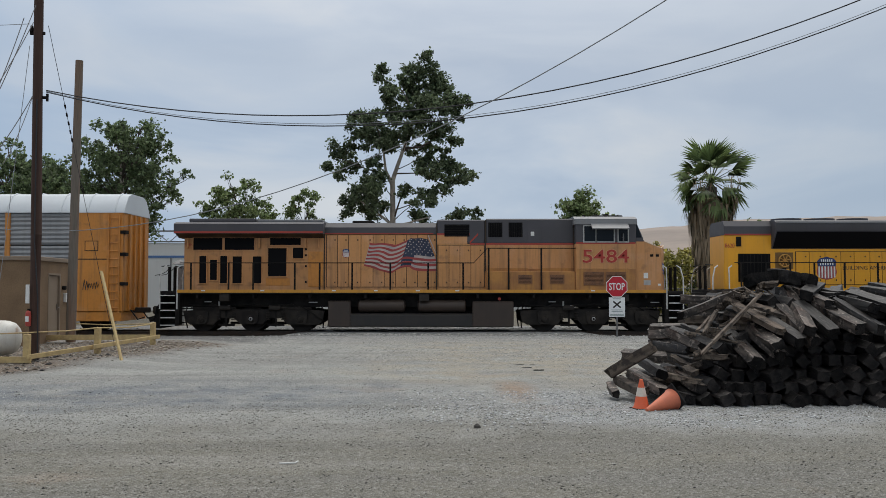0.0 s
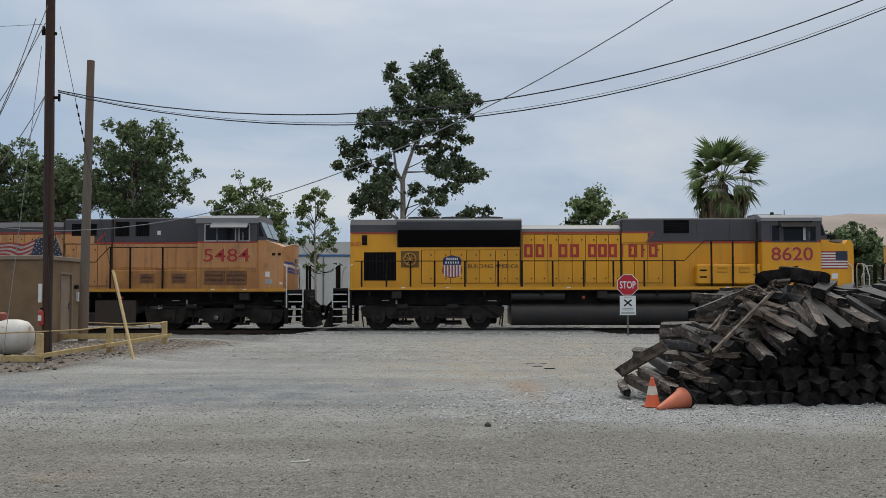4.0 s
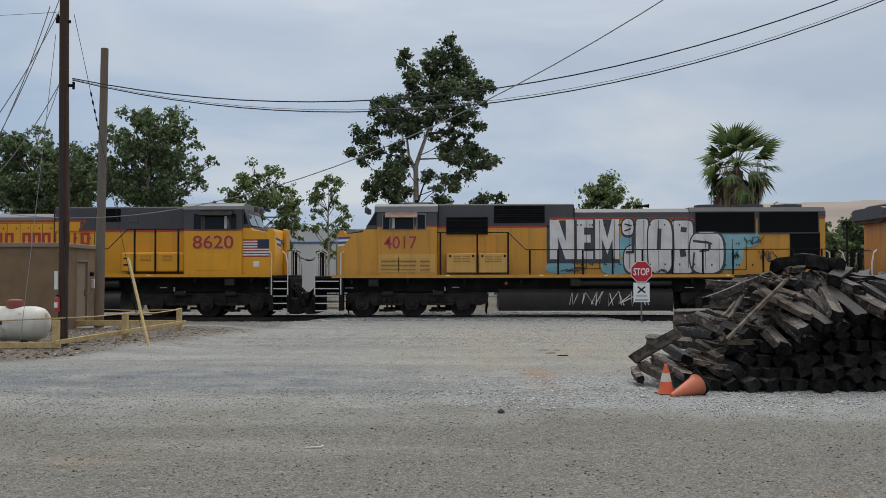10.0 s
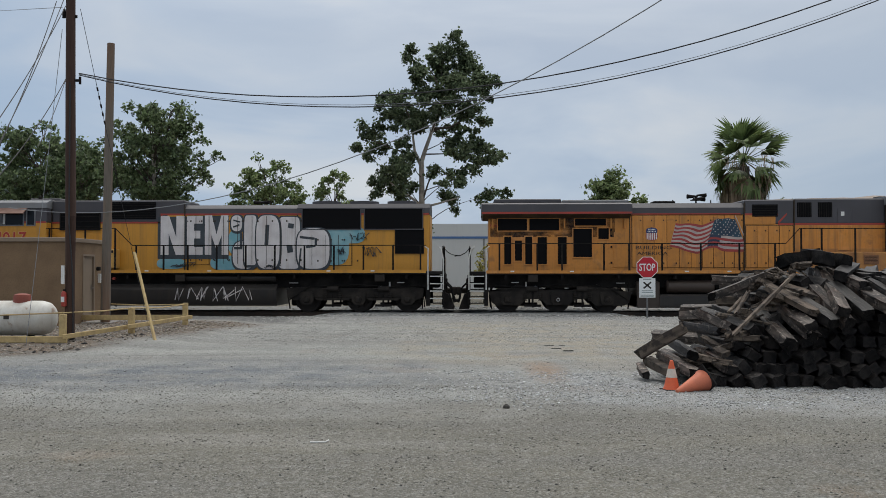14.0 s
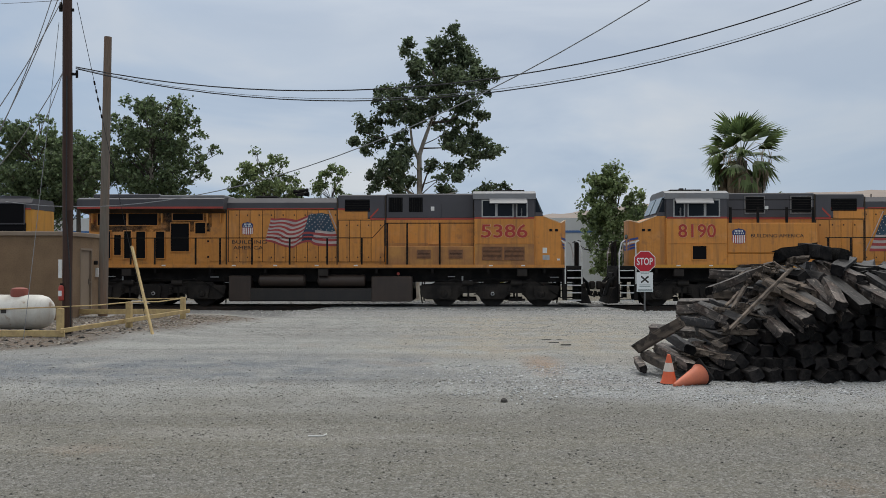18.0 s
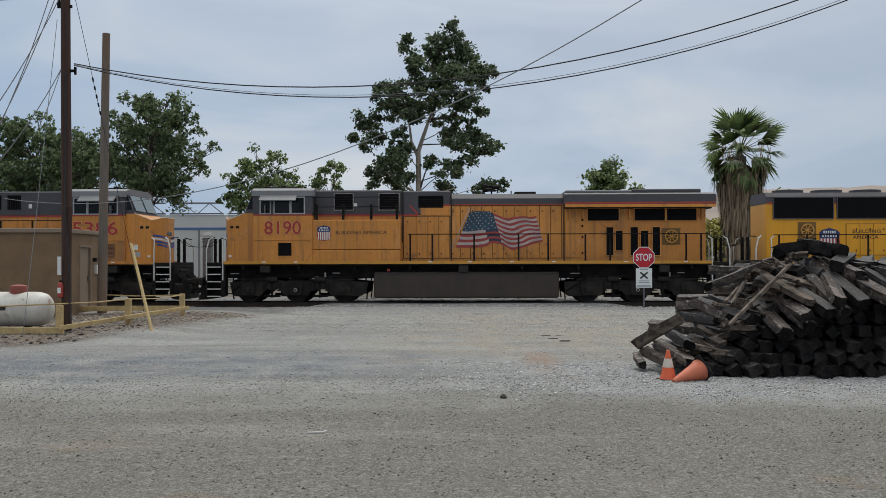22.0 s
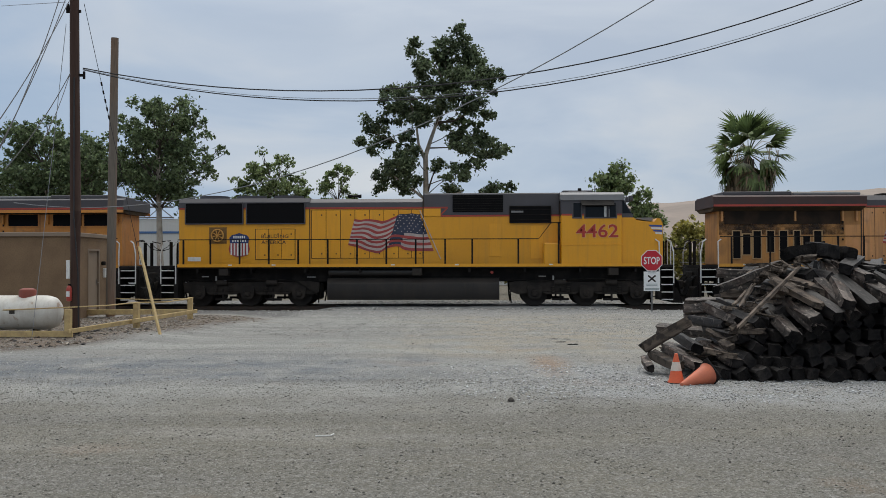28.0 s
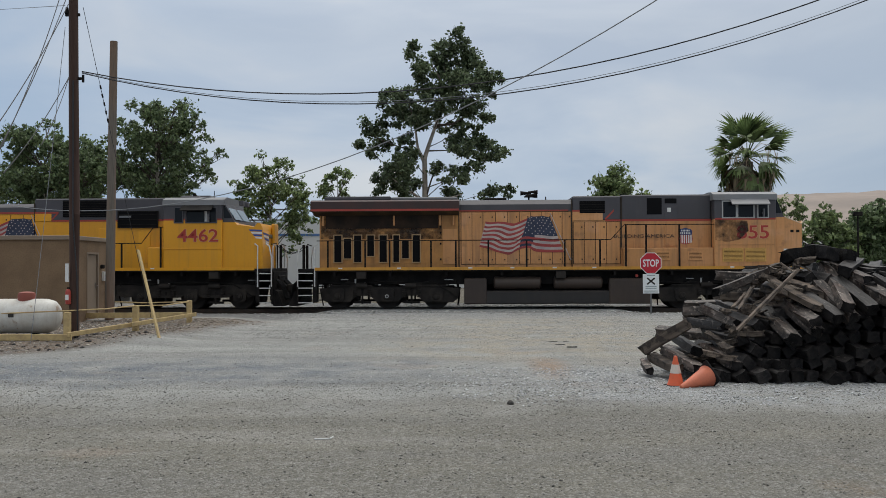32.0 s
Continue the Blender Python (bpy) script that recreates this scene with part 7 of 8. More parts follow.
# ---- poles and cables ----
pole_brown = material("pole_brown", (0.052, 0.027, 0.020), 0.9, second=(0.085, 0.048, 0.035), scale=2, amount=0.8, grain=30, grain_amount=0.4, bump=0.5, bump_scale=20, stretch=(1, 1, 0.08))
pole_grey = material("pole_grey", (0.15, 0.13, 0.108), 0.9, second=(0.20, 0.105, 0.06), scale=3.2, amount=0.8, grain=30, grain_amount=0.4, bump=0.5, bump_scale=20, stretch=(1, 1, 0.08))
cable_black = material("cable_black", (0.02, 0.021, 0.024), 0.6)
cable_grey = material("cable_grey", (0.22, 0.23, 0.24), 0.5)


def utility_poles():
    a = thing("utility_pole", "dark brown wooden utility pole with cable brackets", "pole", m=pose(-9.62, 20.95, 0.08))
    part("shaft", Shape().tube([(0, 0, -0.4), (0.0, 0, 3), (-0.03, 0, 6), (-0.05, 0, 9.5)], 0.135, 14, 0.105), pole_brown, a)
    part("marker", Shape().box(-0.15, -0.07, -0.165, -0.12, 1.38, 1.82, 0.005), white_paint, a, "white marker strip")
    part("conduit", Shape().tube([(0.13, -0.10, 0.0), (0.12, -0.12, 1.5), (0.03, -0.15, 2.8), (0.02, -0.14, 6.2)], 0.016, 6), cable_black, a, "black cable conduit")
    part("bracket", Shape().box(-0.16, 0.2, -0.03, 0.03, 6.24, 6.30, 0.005).cyl((0.2, 0, 6.18), (0.2, 0, 6.36), 0.03), black_iron, a)
    part("insulator", Shape().cyl((-0.2, 0, 7.85), (-0.2, 0, 8.0), 0.05, 0.03), black_iron, a)
    part("bracket", Shape().box(-0.24, 0.12, -0.02, 0.02, 7.78, 7.85, 0.004), black_iron, a)
    b = thing("utility_pole", "weathered grey wooden pole cut off level at the top", "pole", m=pose(-11.3, 27.3, 0.05))
    part("shaft", Shape().tube([(-0.12, 0, -0.4), (-0.08, 0, 3), (-0.04, 0, 6), (0.0, 0, 8.82)], 0.15, 14, 0.115), pole_grey, b)


utility_poles()


def cable(label, a, b, sag, r=0.012, mat=None, run=1.0, n=28, beads=0):
    a, b = Vector(a), Vector(b)
    pts = []
    for i in range(n + 1):
        s = run * i / n
        p = a.lerp(b, s)
        p.z -= sag * 4 * s * (1 - s)
        pts.append(p)
    c = link("overhead_cable", Shape().tube(pts, r, 6), mat or cable_black)
    tagged(c, label, "cable", "overhead cables")
    for k in range(beads):
        s = 0.62 + 0.07 * k
        p, q = a.lerp(b, s), a.lerp(b, s + 0.03)
        part("strain_insulator", Shape().cyl(tuple(p), tuple(q), r * 3.2, n=8), black_iron, c)


cable("black overhead cable sagging across the yard", (-9.2, 20.4, 6.40), (7.87, 18, 7.47), 1.24, 0.014, run=1.35)
cable("black overhead cable sagging across the yard", (-9.2, 20.4, 6.36), (8.52, 18, 7.36), 1.42, 0.013, run=1.3)
cable("thin grey overhead cable sagging across the yard", (-9.2, 20.4, 6.38), (8.52, 18.2, 7.44), 1.40, 0.006, cable_grey, run=1.3)
cable("grey service cable running down to the building", (-12.75, 24, 3.5), (3.61, 16, 6.79), 1.4, 0.011, cable_grey, run=1.3)
cable("black cable hanging from the pole", (-9.53, 20.4, 7.99), (-8.75, 16, 4.52), 0.1, 0.010, run=1.3)
cable("black cable hanging from the pole", (-9.75, 20.4, 8.10), (-8.62, 16, 4.25), 0.15, 0.010, run=1.3)
cable("black cable hanging from the pole", (-9.48, 20.4, 8.40), (-8.62, 16.1, 4.4), 0.12, 0.010, run=1.3)
cable("black cable hanging from the pole", (-9.51, 20.4, 6.27), (-9.18, 18, 4.49), 0.05, 0.010, run=1.6)
cable("black cable hanging from the pole", (-9.51, 20.4, 6.27), (-8.75, 18, 4.78), 0.05, 0.008, run=1.5)
cable("thin guy wire on the brown pole", (-9.27, 20.6, 7.98), (-9.24, 22.1, 5.27), 0.0, 0.007, run=2.95, beads=5)
cable("thin wire to the pole top", (-9.61, 20.4, 7.96), (-16.42, 30, 10.73), 0.0, 0.008, cable_grey)
cable("thin guy wire on the brown pole", (-9.70, 20.6, 7.5), (-10.25, 20.1, 0.05), 0.1, 0.007, cable_grey)

# ---- brown building ----
stucco = material("brown_stucco", (0.225, 0.148, 0.085), 0.9, second=(0.16, 0.103, 0.06), scale=1.5, amount=0.7, grain=26, grain_amount=0.4, bump=0.5, bump_scale=70)
trim_tan = material("tan_trim", (0.24, 0.185, 0.135), 0.7, second=(0.2, 0.15, 0.11), scale=2)
door_paint = material("beige_door_paint", (0.27, 0.21, 0.155), 0.6, second=(0.23, 0.18, 0.13), scale=3)
concrete = material("concrete", (0.26, 0.25, 0.235), 0.9, second=(0.2, 0.19, 0.18), scale=2, bump=0.2)


def brown_building():
    b = thing("utility_building", "low brown stucco building with a tan parapet and a beige door", "building", m=pose(-12.02, 26.0, 0.0, 0, 0, 4))
    # local x runs left from the corner, y away from the yard
    wall = Shape().box(-13, 0, 0, 0.2, -0.1, 2.62)
    part("wall_front", wall, stucco, b)
    side = Shape().box(-0.2, 0, 0.2, 1.25, -0.1, 2.62).box(-0.2, 0, 2.22, 3.3, -0.1, 2.62).box(-0.2, 0, 1.25, 2.22, 2.24, 2.62).box(-0.2, 0, 1.25, 2.22, -0.1, 0.17)
    part("wall_side", side, stucco, b)
    part("wall_back", Shape().box(-13, -0.2, 3.1, 3.3, -0.1, 2.62), stucco, b)
    part("roof", Shape().box(-13, -0.2, 0.2, 3.1, 2.4, 2.5), concrete, b)
    part("parapet_cap", Shape().box(-13.05, 0.06, -0.06, 0.26, 2.62, 2.75, 0.012).box(-0.26, 0.06, 0.26, 3.36, 2.62, 2.75, 0.012), trim_tan, b, "tan parapet cap")
    d = part("door", Shape().box(-0.10, -0.05, 1.29, 2.18, 0.18, 2.20, 0.004), door_paint, b, "beige steel door, closed")
    part("door_frame", Shape().box(-0.12, 0.015, 1.22, 1.285, 0.17, 2.27).box(-0.12, 0.015, 2.185, 2.25, 0.17, 2.27).box(-0.12, 0.015, 1.285, 2.185, 2.205, 2.27), trim_tan, d)
    part("handle", Shape().box(-0.05, -0.02, 2.06, 2.12, 1.12, 1.3, 0.005).cyl((-0.03, 2.08, 1.2), (0.05, 2.08, 1.2), 0.012).cyl((0.04, 2.09, 1.2), (0.04, 1.96, 1.2), 0.012), steel, d)
    part("meter_box", Shape().box(0.0, 0.10, 2.55, 2.72, 1.35, 1.65, 0.01), white_paint, b)
    part("wall_lamp", Shape().box(0.0, 0.12, 2.4, 2.52, 1.75, 1.88, 0.02), black_iron, b)
    part("conduit", Shape().cyl((0.03, 2.85, 0.1), (0.03, 2.85, 1.5), 0.02), post_steel, b)
    part("step", Shape().box(0.0, 0.9, 1.1, 2.4, -0.1, 0.16, 0.02), concrete, b)


brown_building()

# ---- fence, tank ----
yellow_wood = material("yellow_painted_wood", (0.50, 0.37, 0.17), 0.75, second=(0.36, 0.26, 0.13), scale=5, amount=0.8, grain=20, grain_amount=0.2, bump=0.3, bump_scale=30)


def yellow_fence():
    f = thing("barrier_fence", "low pale yellow timber barrier with a slack rope", "fence")
    corner, mid, end = (-9.60, 20.55), (-8.92, 23.0), (-8.54, 26.2)
    post = Shape().box(-0.07, 0.07, -0.07, 0.07, -0.3, 0.66, 0.012).mesh("post")
    for x, y in (corner, mid, end, (-13.2, 21.0), (-11.4, 27.4)):
        part("post", post, yellow_wood, f, m=pose(x, y, float(ground_height(np.float64(x), np.float64(y))), 0, 0, random.uniform(-6, 6)))

    def plank(p, q, w=0.09, d=0.05, over=0.15):
        p, q = Vector(p), Vector(q)
        v = q - p
        m = Matrix.Translation(p.lerp(q, 0.5)) @ v.to_track_quat("X", "Z").to_matrix().to_4x4()
        part("rail", Shape().box(-v.length / 2 - over, v.length / 2 + over, -d / 2, d / 2, -w / 2, w / 2, 0.008), yellow_wood, f, m=m)

    plank((-17, 20.45, 0.17), (-9.60, 20.45, 0.17), 0.15)
    plank((-9.48, 20.50, 0.24), (-8.80, 23.3, 0.33), 0.11)
    plank((-8.84, 22.7, 0.33), (-8.44, 26.3, 0.37), 0.11)
    plank((-8.6, 26.2, 0.36), (-12.2, 27.2, 0.30), 0.16)
    part("rope", Shape().tube([(-16, 20.8, 0.72), (-13.2, 20.85, 0.74), (-11.6, 20.85, 0.70), (-9.60, 20.55, 0.79), (-9.3, 22.0, 0.76), (-8.92, 23.0, 0.79), (-8.7, 24.6, 0.73), (-8.54, 26.2, 0.76), (-10.2, 26.9, 0.70), (-11.4, 27.4, 0.72)], 0.018, 6), yellow_wood, f, "pale slack rope")
    stick = link("leaning_board", Shape().box(-0.045, 0.045, -0.022, 0.022, -1.42, 1.39, 0.006), yellow_wood, m=look((-8.70, 22.6, 2.24), (-7.66, 21.3, 0.0)) @ pose(0, 0, -1.39, 0, 0, 40))
    tagged(stick, "long pale yellow board leaning on the barrier", "board")


yellow_fence()
tank_white = material("tank_white", (0.64, 0.63, 0.585), 0.5, second=(0.5, 0.47, 0.41), scale=2.5, amount=0.7, streak=(0.33, 0.25, 0.17), streak_amount=0.4, blotches=(((0.28, 0.17, 0.09), 5.0, 0.64, 0.72, 0.7),))
dome_red = material("dome_red_oxide", (0.24, 0.06, 0.04), 0.7, second=(0.18, 0.06, 0.045), scale=6)


def propane_tank():
    t = thing("propane_tank", "white propane tank with a rusty red dome on low saddles", "tank", m=pose(-11.36, 21.2, 0.06) @ Matrix.Diagonal((1.08, 1.08, 1.08, 1)))
    prof = [(0.0, -1.18), (0.14, -1.165), (0.26, -1.12), (0.34, -1.04), (0.38, -0.90), (0.385, -0.85), (0.385, 0.85), (0.38, 0.90), (0.34, 1.04), (0.26, 1.12), (0.14, 1.165), (0.0, 1.18)]
    part("shell", Shape().lathe([(max(r, 0.004), z) for r, z in prof], 28).moved(Matrix.Translation((0, 0, 0.53)) @ Matrix.Rotation(radians(90), 4, "Y")), tank_white, t)
    part("dome", Shape().lathe([(0.19, 0.86), (0.19, 1.0), (0.17, 1.05), (0.10, 1.075), (0.02, 1.08)], 20).moved(Matrix.Translation((0.42, 0, 0))), dome_red, t, "rust red valve dome")
    for x in (-0.6, 0.6):
        part("saddle", Shape().box(x - 0.02, x + 0.02, -0.12, 0.2, -0.22, 0.2, 0.008), dusty_iron, t)
    for x in (-0.45, 0.55):
        part("lifting_lug", Shape().box(x - 0.05, x + 0.05, -0.01, 0.01, 0.9, 0.97, 0.004), tank_white, t)
    part("label_plate", Shape().box(0.20, 0.32, -0.392, -0.383, 0.52, 0.62).moved(Matrix.Identity(4)), letter_black, t)


propane_tank()


def fire_extinguisher():
    e = thing("fire_extinguisher", "small red fire extinguisher hung on the brown pole", "extinguisher", m=pose(-9.70, 20.80, 0.92) @ Matrix.Diagonal((0.8, 0.8, 0.8, 1)))
    part("cylinder", Shape().lathe([(0.03, 0.0), (0.075, 0.02), (0.08, 0.08), (0.08, 0.38), (0.06, 0.44), (0.02, 0.47)], 16), red_paint, e)
    part("label", Shape().box(-0.05, 0.05, -0.088, -0.076, 0.14, 0.3, 0.003), white_paint, e, "white label")
    part("valve", Shape().box(-0.03, 0.06, -0.015, 0.015, 0.46, 0.52, 0.005), black_iron, e)


fire_extinguisher()
yard_rock = Shape().lathe([(0.02, -0.02), (0.10, 0.0), (0.085, 0.05), (0.03, 0.09)], 7)
tagged(link("rock", yard_rock, material("dark_rock", (0.06, 0.055, 0.05), 0.9, bump=0.5), m=pose(0.45, 11.75, 0.0) @ Matrix.Diagonal((0.5, 0.5, 0.6, 1))), "single dark rock on the packed dirt", "rock")

scrap = Shape().tube([(-0.09, 0, 0.008), (-0.01, 0.012, 0.009), (0.07, 0.018, 0.010), (0.10, 0.06, 0.02)], 0.008, 6)
tagged(link("plastic_strip", scrap, white_paint, m=pose(-1.62, 9.35, 0.0)), "bent white plastic strip lying on the dirt", "litter")

# ---- behind the track ----
clad_white = material("white_cladding", (0.60, 0.61, 0.605), 0.6, second=(0.54, 0.545, 0.54), scale=0.15, streak=(0.48, 0.48, 0.48), streak_amount=0.3)
clad_blue = material("blue_band", (0.07, 0.16, 0.36), 0.6)


def warehouse():
    w = thing("warehouse", "long pale grey metal warehouse with a thin blue band", "warehouse")
    part("wall", Shape().box(-60, 11.2, 75, 75.3, -0.3, 5.55).box(10.9, 11.2, 75.3, 105, -0.3, 5.55), clad_white, w)
    part("blue_band", Shape().box(-60, 11.2, 74.95, 75.0, 4.30, 4.48), clad_blue, w, "thin blue band")
    part("roof", Shape().prism([(75.0, 5.55), (105.0, 5.55), (90, 5.85)], -60, 11.2, axis="x"), material("sheet_roof", (0.30, 0.305, 0.30), 0.7, second=(0.24, 0.24, 0.235), scale=0.3), w)
    for x in np.arange(-59, 11, 6.0):
        part("panel_seam", Shape().box(x - 0.05, x + 0.05, 74.93, 75.0, -0.3, 4.28), grey_light, w)
    for x in (-30.5, -25.5, -20.5):
        part("roof_truss", Shape().box(x, x + 4.6, 74.9, 75.1, 5.6, 5.72).box(x, x + 4.6, 74.9, 75.1, 6.5, 6.62).tube([(x, 75, 5.6), (x + 1.1, 75, 6.55), (x + 2.3, 75, 5.6), (x + 3.4, 75, 6.55), (x + 4.6, 75, 5.6)], 0.05, 4), grey_light, w)
    part("roof_vent", Shape().box(0.8, 1.7, 76, 77, 5.9, 6.5, 0.05), grey_paint, w)


warehouse()
# distance haze is mixed into the dry grass colour
hill_mat = material("hazy_grass_hill", (0.285, 0.235, 0.20), 0.95, second=(0.225, 0.19, 0.165), scale=0.006, amount=0.9, grain=0.03, grain_amount=0.15)


def hills():
    s = Shape()
    xs = np.linspace(-3000, 3600, 240)
    v, n = [], len(xs)
    for k, (y, top) in enumerate(((1500, 0.0), (1900, 0.45), (2300, 0.85), (2500, 1.0), (3000, 0.6))):
        for x in xs:
            h = sum(float(np.interp(x + d, (-3000, -500, -80, 150, 230, 315, 520, 1060, 2200, 3600), (20, 35, 70, 128, 150, 134, 174, 197, 205, 180))) for d in (-90, -45, 0, 45, 90)) / 5 + 14 * noise.noise(Vector((x / 150, y / 260, 0))) + 6 * noise.noise(Vector((x / 50, y / 90, 4)))
            v.append((x, y, h * top - 1))
    f = [(k * n + i, k * n + i + 1, (k + 1) * n + i + 1, (k + 1) * n + i) for k in range(4) for i in range(n - 1)]
    s.add(v, f)
    tagged(link("hills", s.mesh("hills", 180), hill_mat), "bare tan grass hills in the distance", "hills", kind="structure")


hills()

# ---- trees ----
bark_pale = material("pale_bark", (0.42, 0.375, 0.315), 0.9, second=(0.24, 0.21, 0.175), scale=3, amount=0.8, bump=0.4, bump_scale=12)
bark_dark = material("dark_bark", (0.085, 0.068, 0.055), 0.9, second=(0.05, 0.04, 0.032), scale=4, bump=0.5, bump_scale=14)


def leaf_material(name, c, c2):
    m = material(name, c, 0.55, second=c2, scale=0.6, amount=0.8, grain_amount=0.0, island=0.65, spec=0.35)
    nt = m.node_tree
    p = nt.nodes["Principled BSDF"]
    tr = nt.nodes.new("ShaderNodeBsdfTranslucent")
    mx = nt.nodes.new("ShaderNodeMixShader")
    mx.inputs[0].default_value = 0.36
    out = next(n for n in nt.nodes if n.type == "OUTPUT_MATERIAL")
    src = p.inputs["Base Color"].links[0].from_socket
    nt.links.new(src, tr.inputs["Color"])
    nt.links.new(p.outputs[0], mx.inputs[1])
    nt.links.new(tr.outputs[0], mx.inputs[2])
    nt.links.new(mx.outputs[0], out.inputs[0])
    return m


leaf_dark = leaf_material("sycamore_leaf", (0.125, 0.162, 0.085), (0.070, 0.098, 0.055))
leaf_mid = leaf_material("green_leaf", (0.155, 0.205, 0.098), (0.085, 0.122, 0.06))
leaf_light = leaf_material("light_green_leaf", (0.21, 0.265, 0.115), (0.12, 0.165, 0.068))
leaf_olive = leaf_material("olive_leaf", (0.34, 0.30, 0.08), (0.20, 0.21, 0.06))


def leaf_cloud(blobs, per_volume, size, seed, most=40000):
    """Folded leaf pairs scattered through the blobs (x, y, z, radius), thicker near their skins."""
    rng = np.random.default_rng(seed)
    pts = []
    for x, y, z, r in blobs:
        n = max(40, int(per_volume * r ** 2.3))
        m = max(7, int(5 + 9 * r))
        hubs = rng.normal(size=(m, 3)) * 0.47 * r
        own = rng.integers(0, m, n)
        spread = rng.uniform(0.10, 0.30, m)[own] * max(r, 0.45)
        pts.append(np.array((x, y, z)) + (hubs[own] + rng.normal(size=(n, 3)) * spread[:, None]) * np.array((1.08, 1, 0.9)))
    p = np.concatenate(pts)[:most]
    n = len(p)
    s = size * rng.uniform(0.55, 1.3, n)
    a = rng.normal(size=(n, 3))
    a /= np.linalg.norm(a, axis=1)[:, None]
    b = np.cross(a, rng.normal(size=(n, 3)))
    b /= np.linalg.norm(b, axis=1)[:, None]
    c = np.cross(a, b)
    v = np.stack([p - a * s[:, None], p + b * (0.62 * s)[:, None] + c * (0.2 * s)[:, None], p + a * s[:, None], p - b * (0.62 * s)[:, None] + c * (0.2 * s)[:, None]], 1)
    f = np.array([(0, 1, 2), (0, 2, 3)])[None] + 4 * np.arange(n)[:, None, None]
    me = bpy.data.meshes.new("crown")
    me.from_pydata(v.reshape(-1, 3).tolist(), [], f.reshape(-1, 3).tolist())
    return me


def limb(s, a, b, r0, r1, seed, bend=0.12):
    rng = random.Random(seed)
    a, b = Vector(a), Vector(b)
    n = 6
    w = (b - a).length * bend
    off = Vector((rng.uniform(-w, w), rng.uniform(-w, w), rng.uniform(-w, w) * 0.5))
    pts = [a.lerp(b, i / n) + off * math.sin(math.pi * i / n) for i in range(n + 1)]
    s.tube(pts, r0, 7, r1)


def tree(label, x, y, trunk_top, blobs, bark, leaf, per_volume, size, seed, r=0.2, base=0.0, wood_every=1):
    """blobs: (dx, dy, z, radius) from the trunk's foot."""
    t = thing("tree", label, "tree", m=pose(x, y, -0.15))
    limb_shape = Shape()
    limb(limb_shape, (0, 0, base), trunk_top, r, r * 0.45, seed, 0.0)
    part("trunk", limb_shape, bark, t)
    top = Vector(trunk_top)
    rng = random.Random(seed)
    for i, (bx, by, bz, br) in enumerate(blobs):
        if i % wood_every:
            continue
        k = min(0.98, max(0.35, (bz - 0.5 - 0.7 * math.hypot(bx, by)) / max(top.z, 0.1)))
        start = Vector((0, 0, base)).lerp(top, k)
        wood = Shape()
        limb(wood, start, (bx, by, bz), min(0.05, r * 0.26), 0.012, seed * 7 + i)
        for j in range(3):
            e = Vector((bx, by, bz)) + Vector((rng.uniform(-1, 1), rng.uniform(-1, 1), rng.uniform(-0.6, 1))) * br * 0.9
            limb(wood, start.lerp(Vector((bx, by, bz)), 0.7), e, r * 0.13, 0.008, seed * 11 + i * 3 + j)
        part("limb", wood, bark_dark, t)
    part("crown", leaf_cloud(blobs, per_volume, size, seed), leaf, t)
    return t


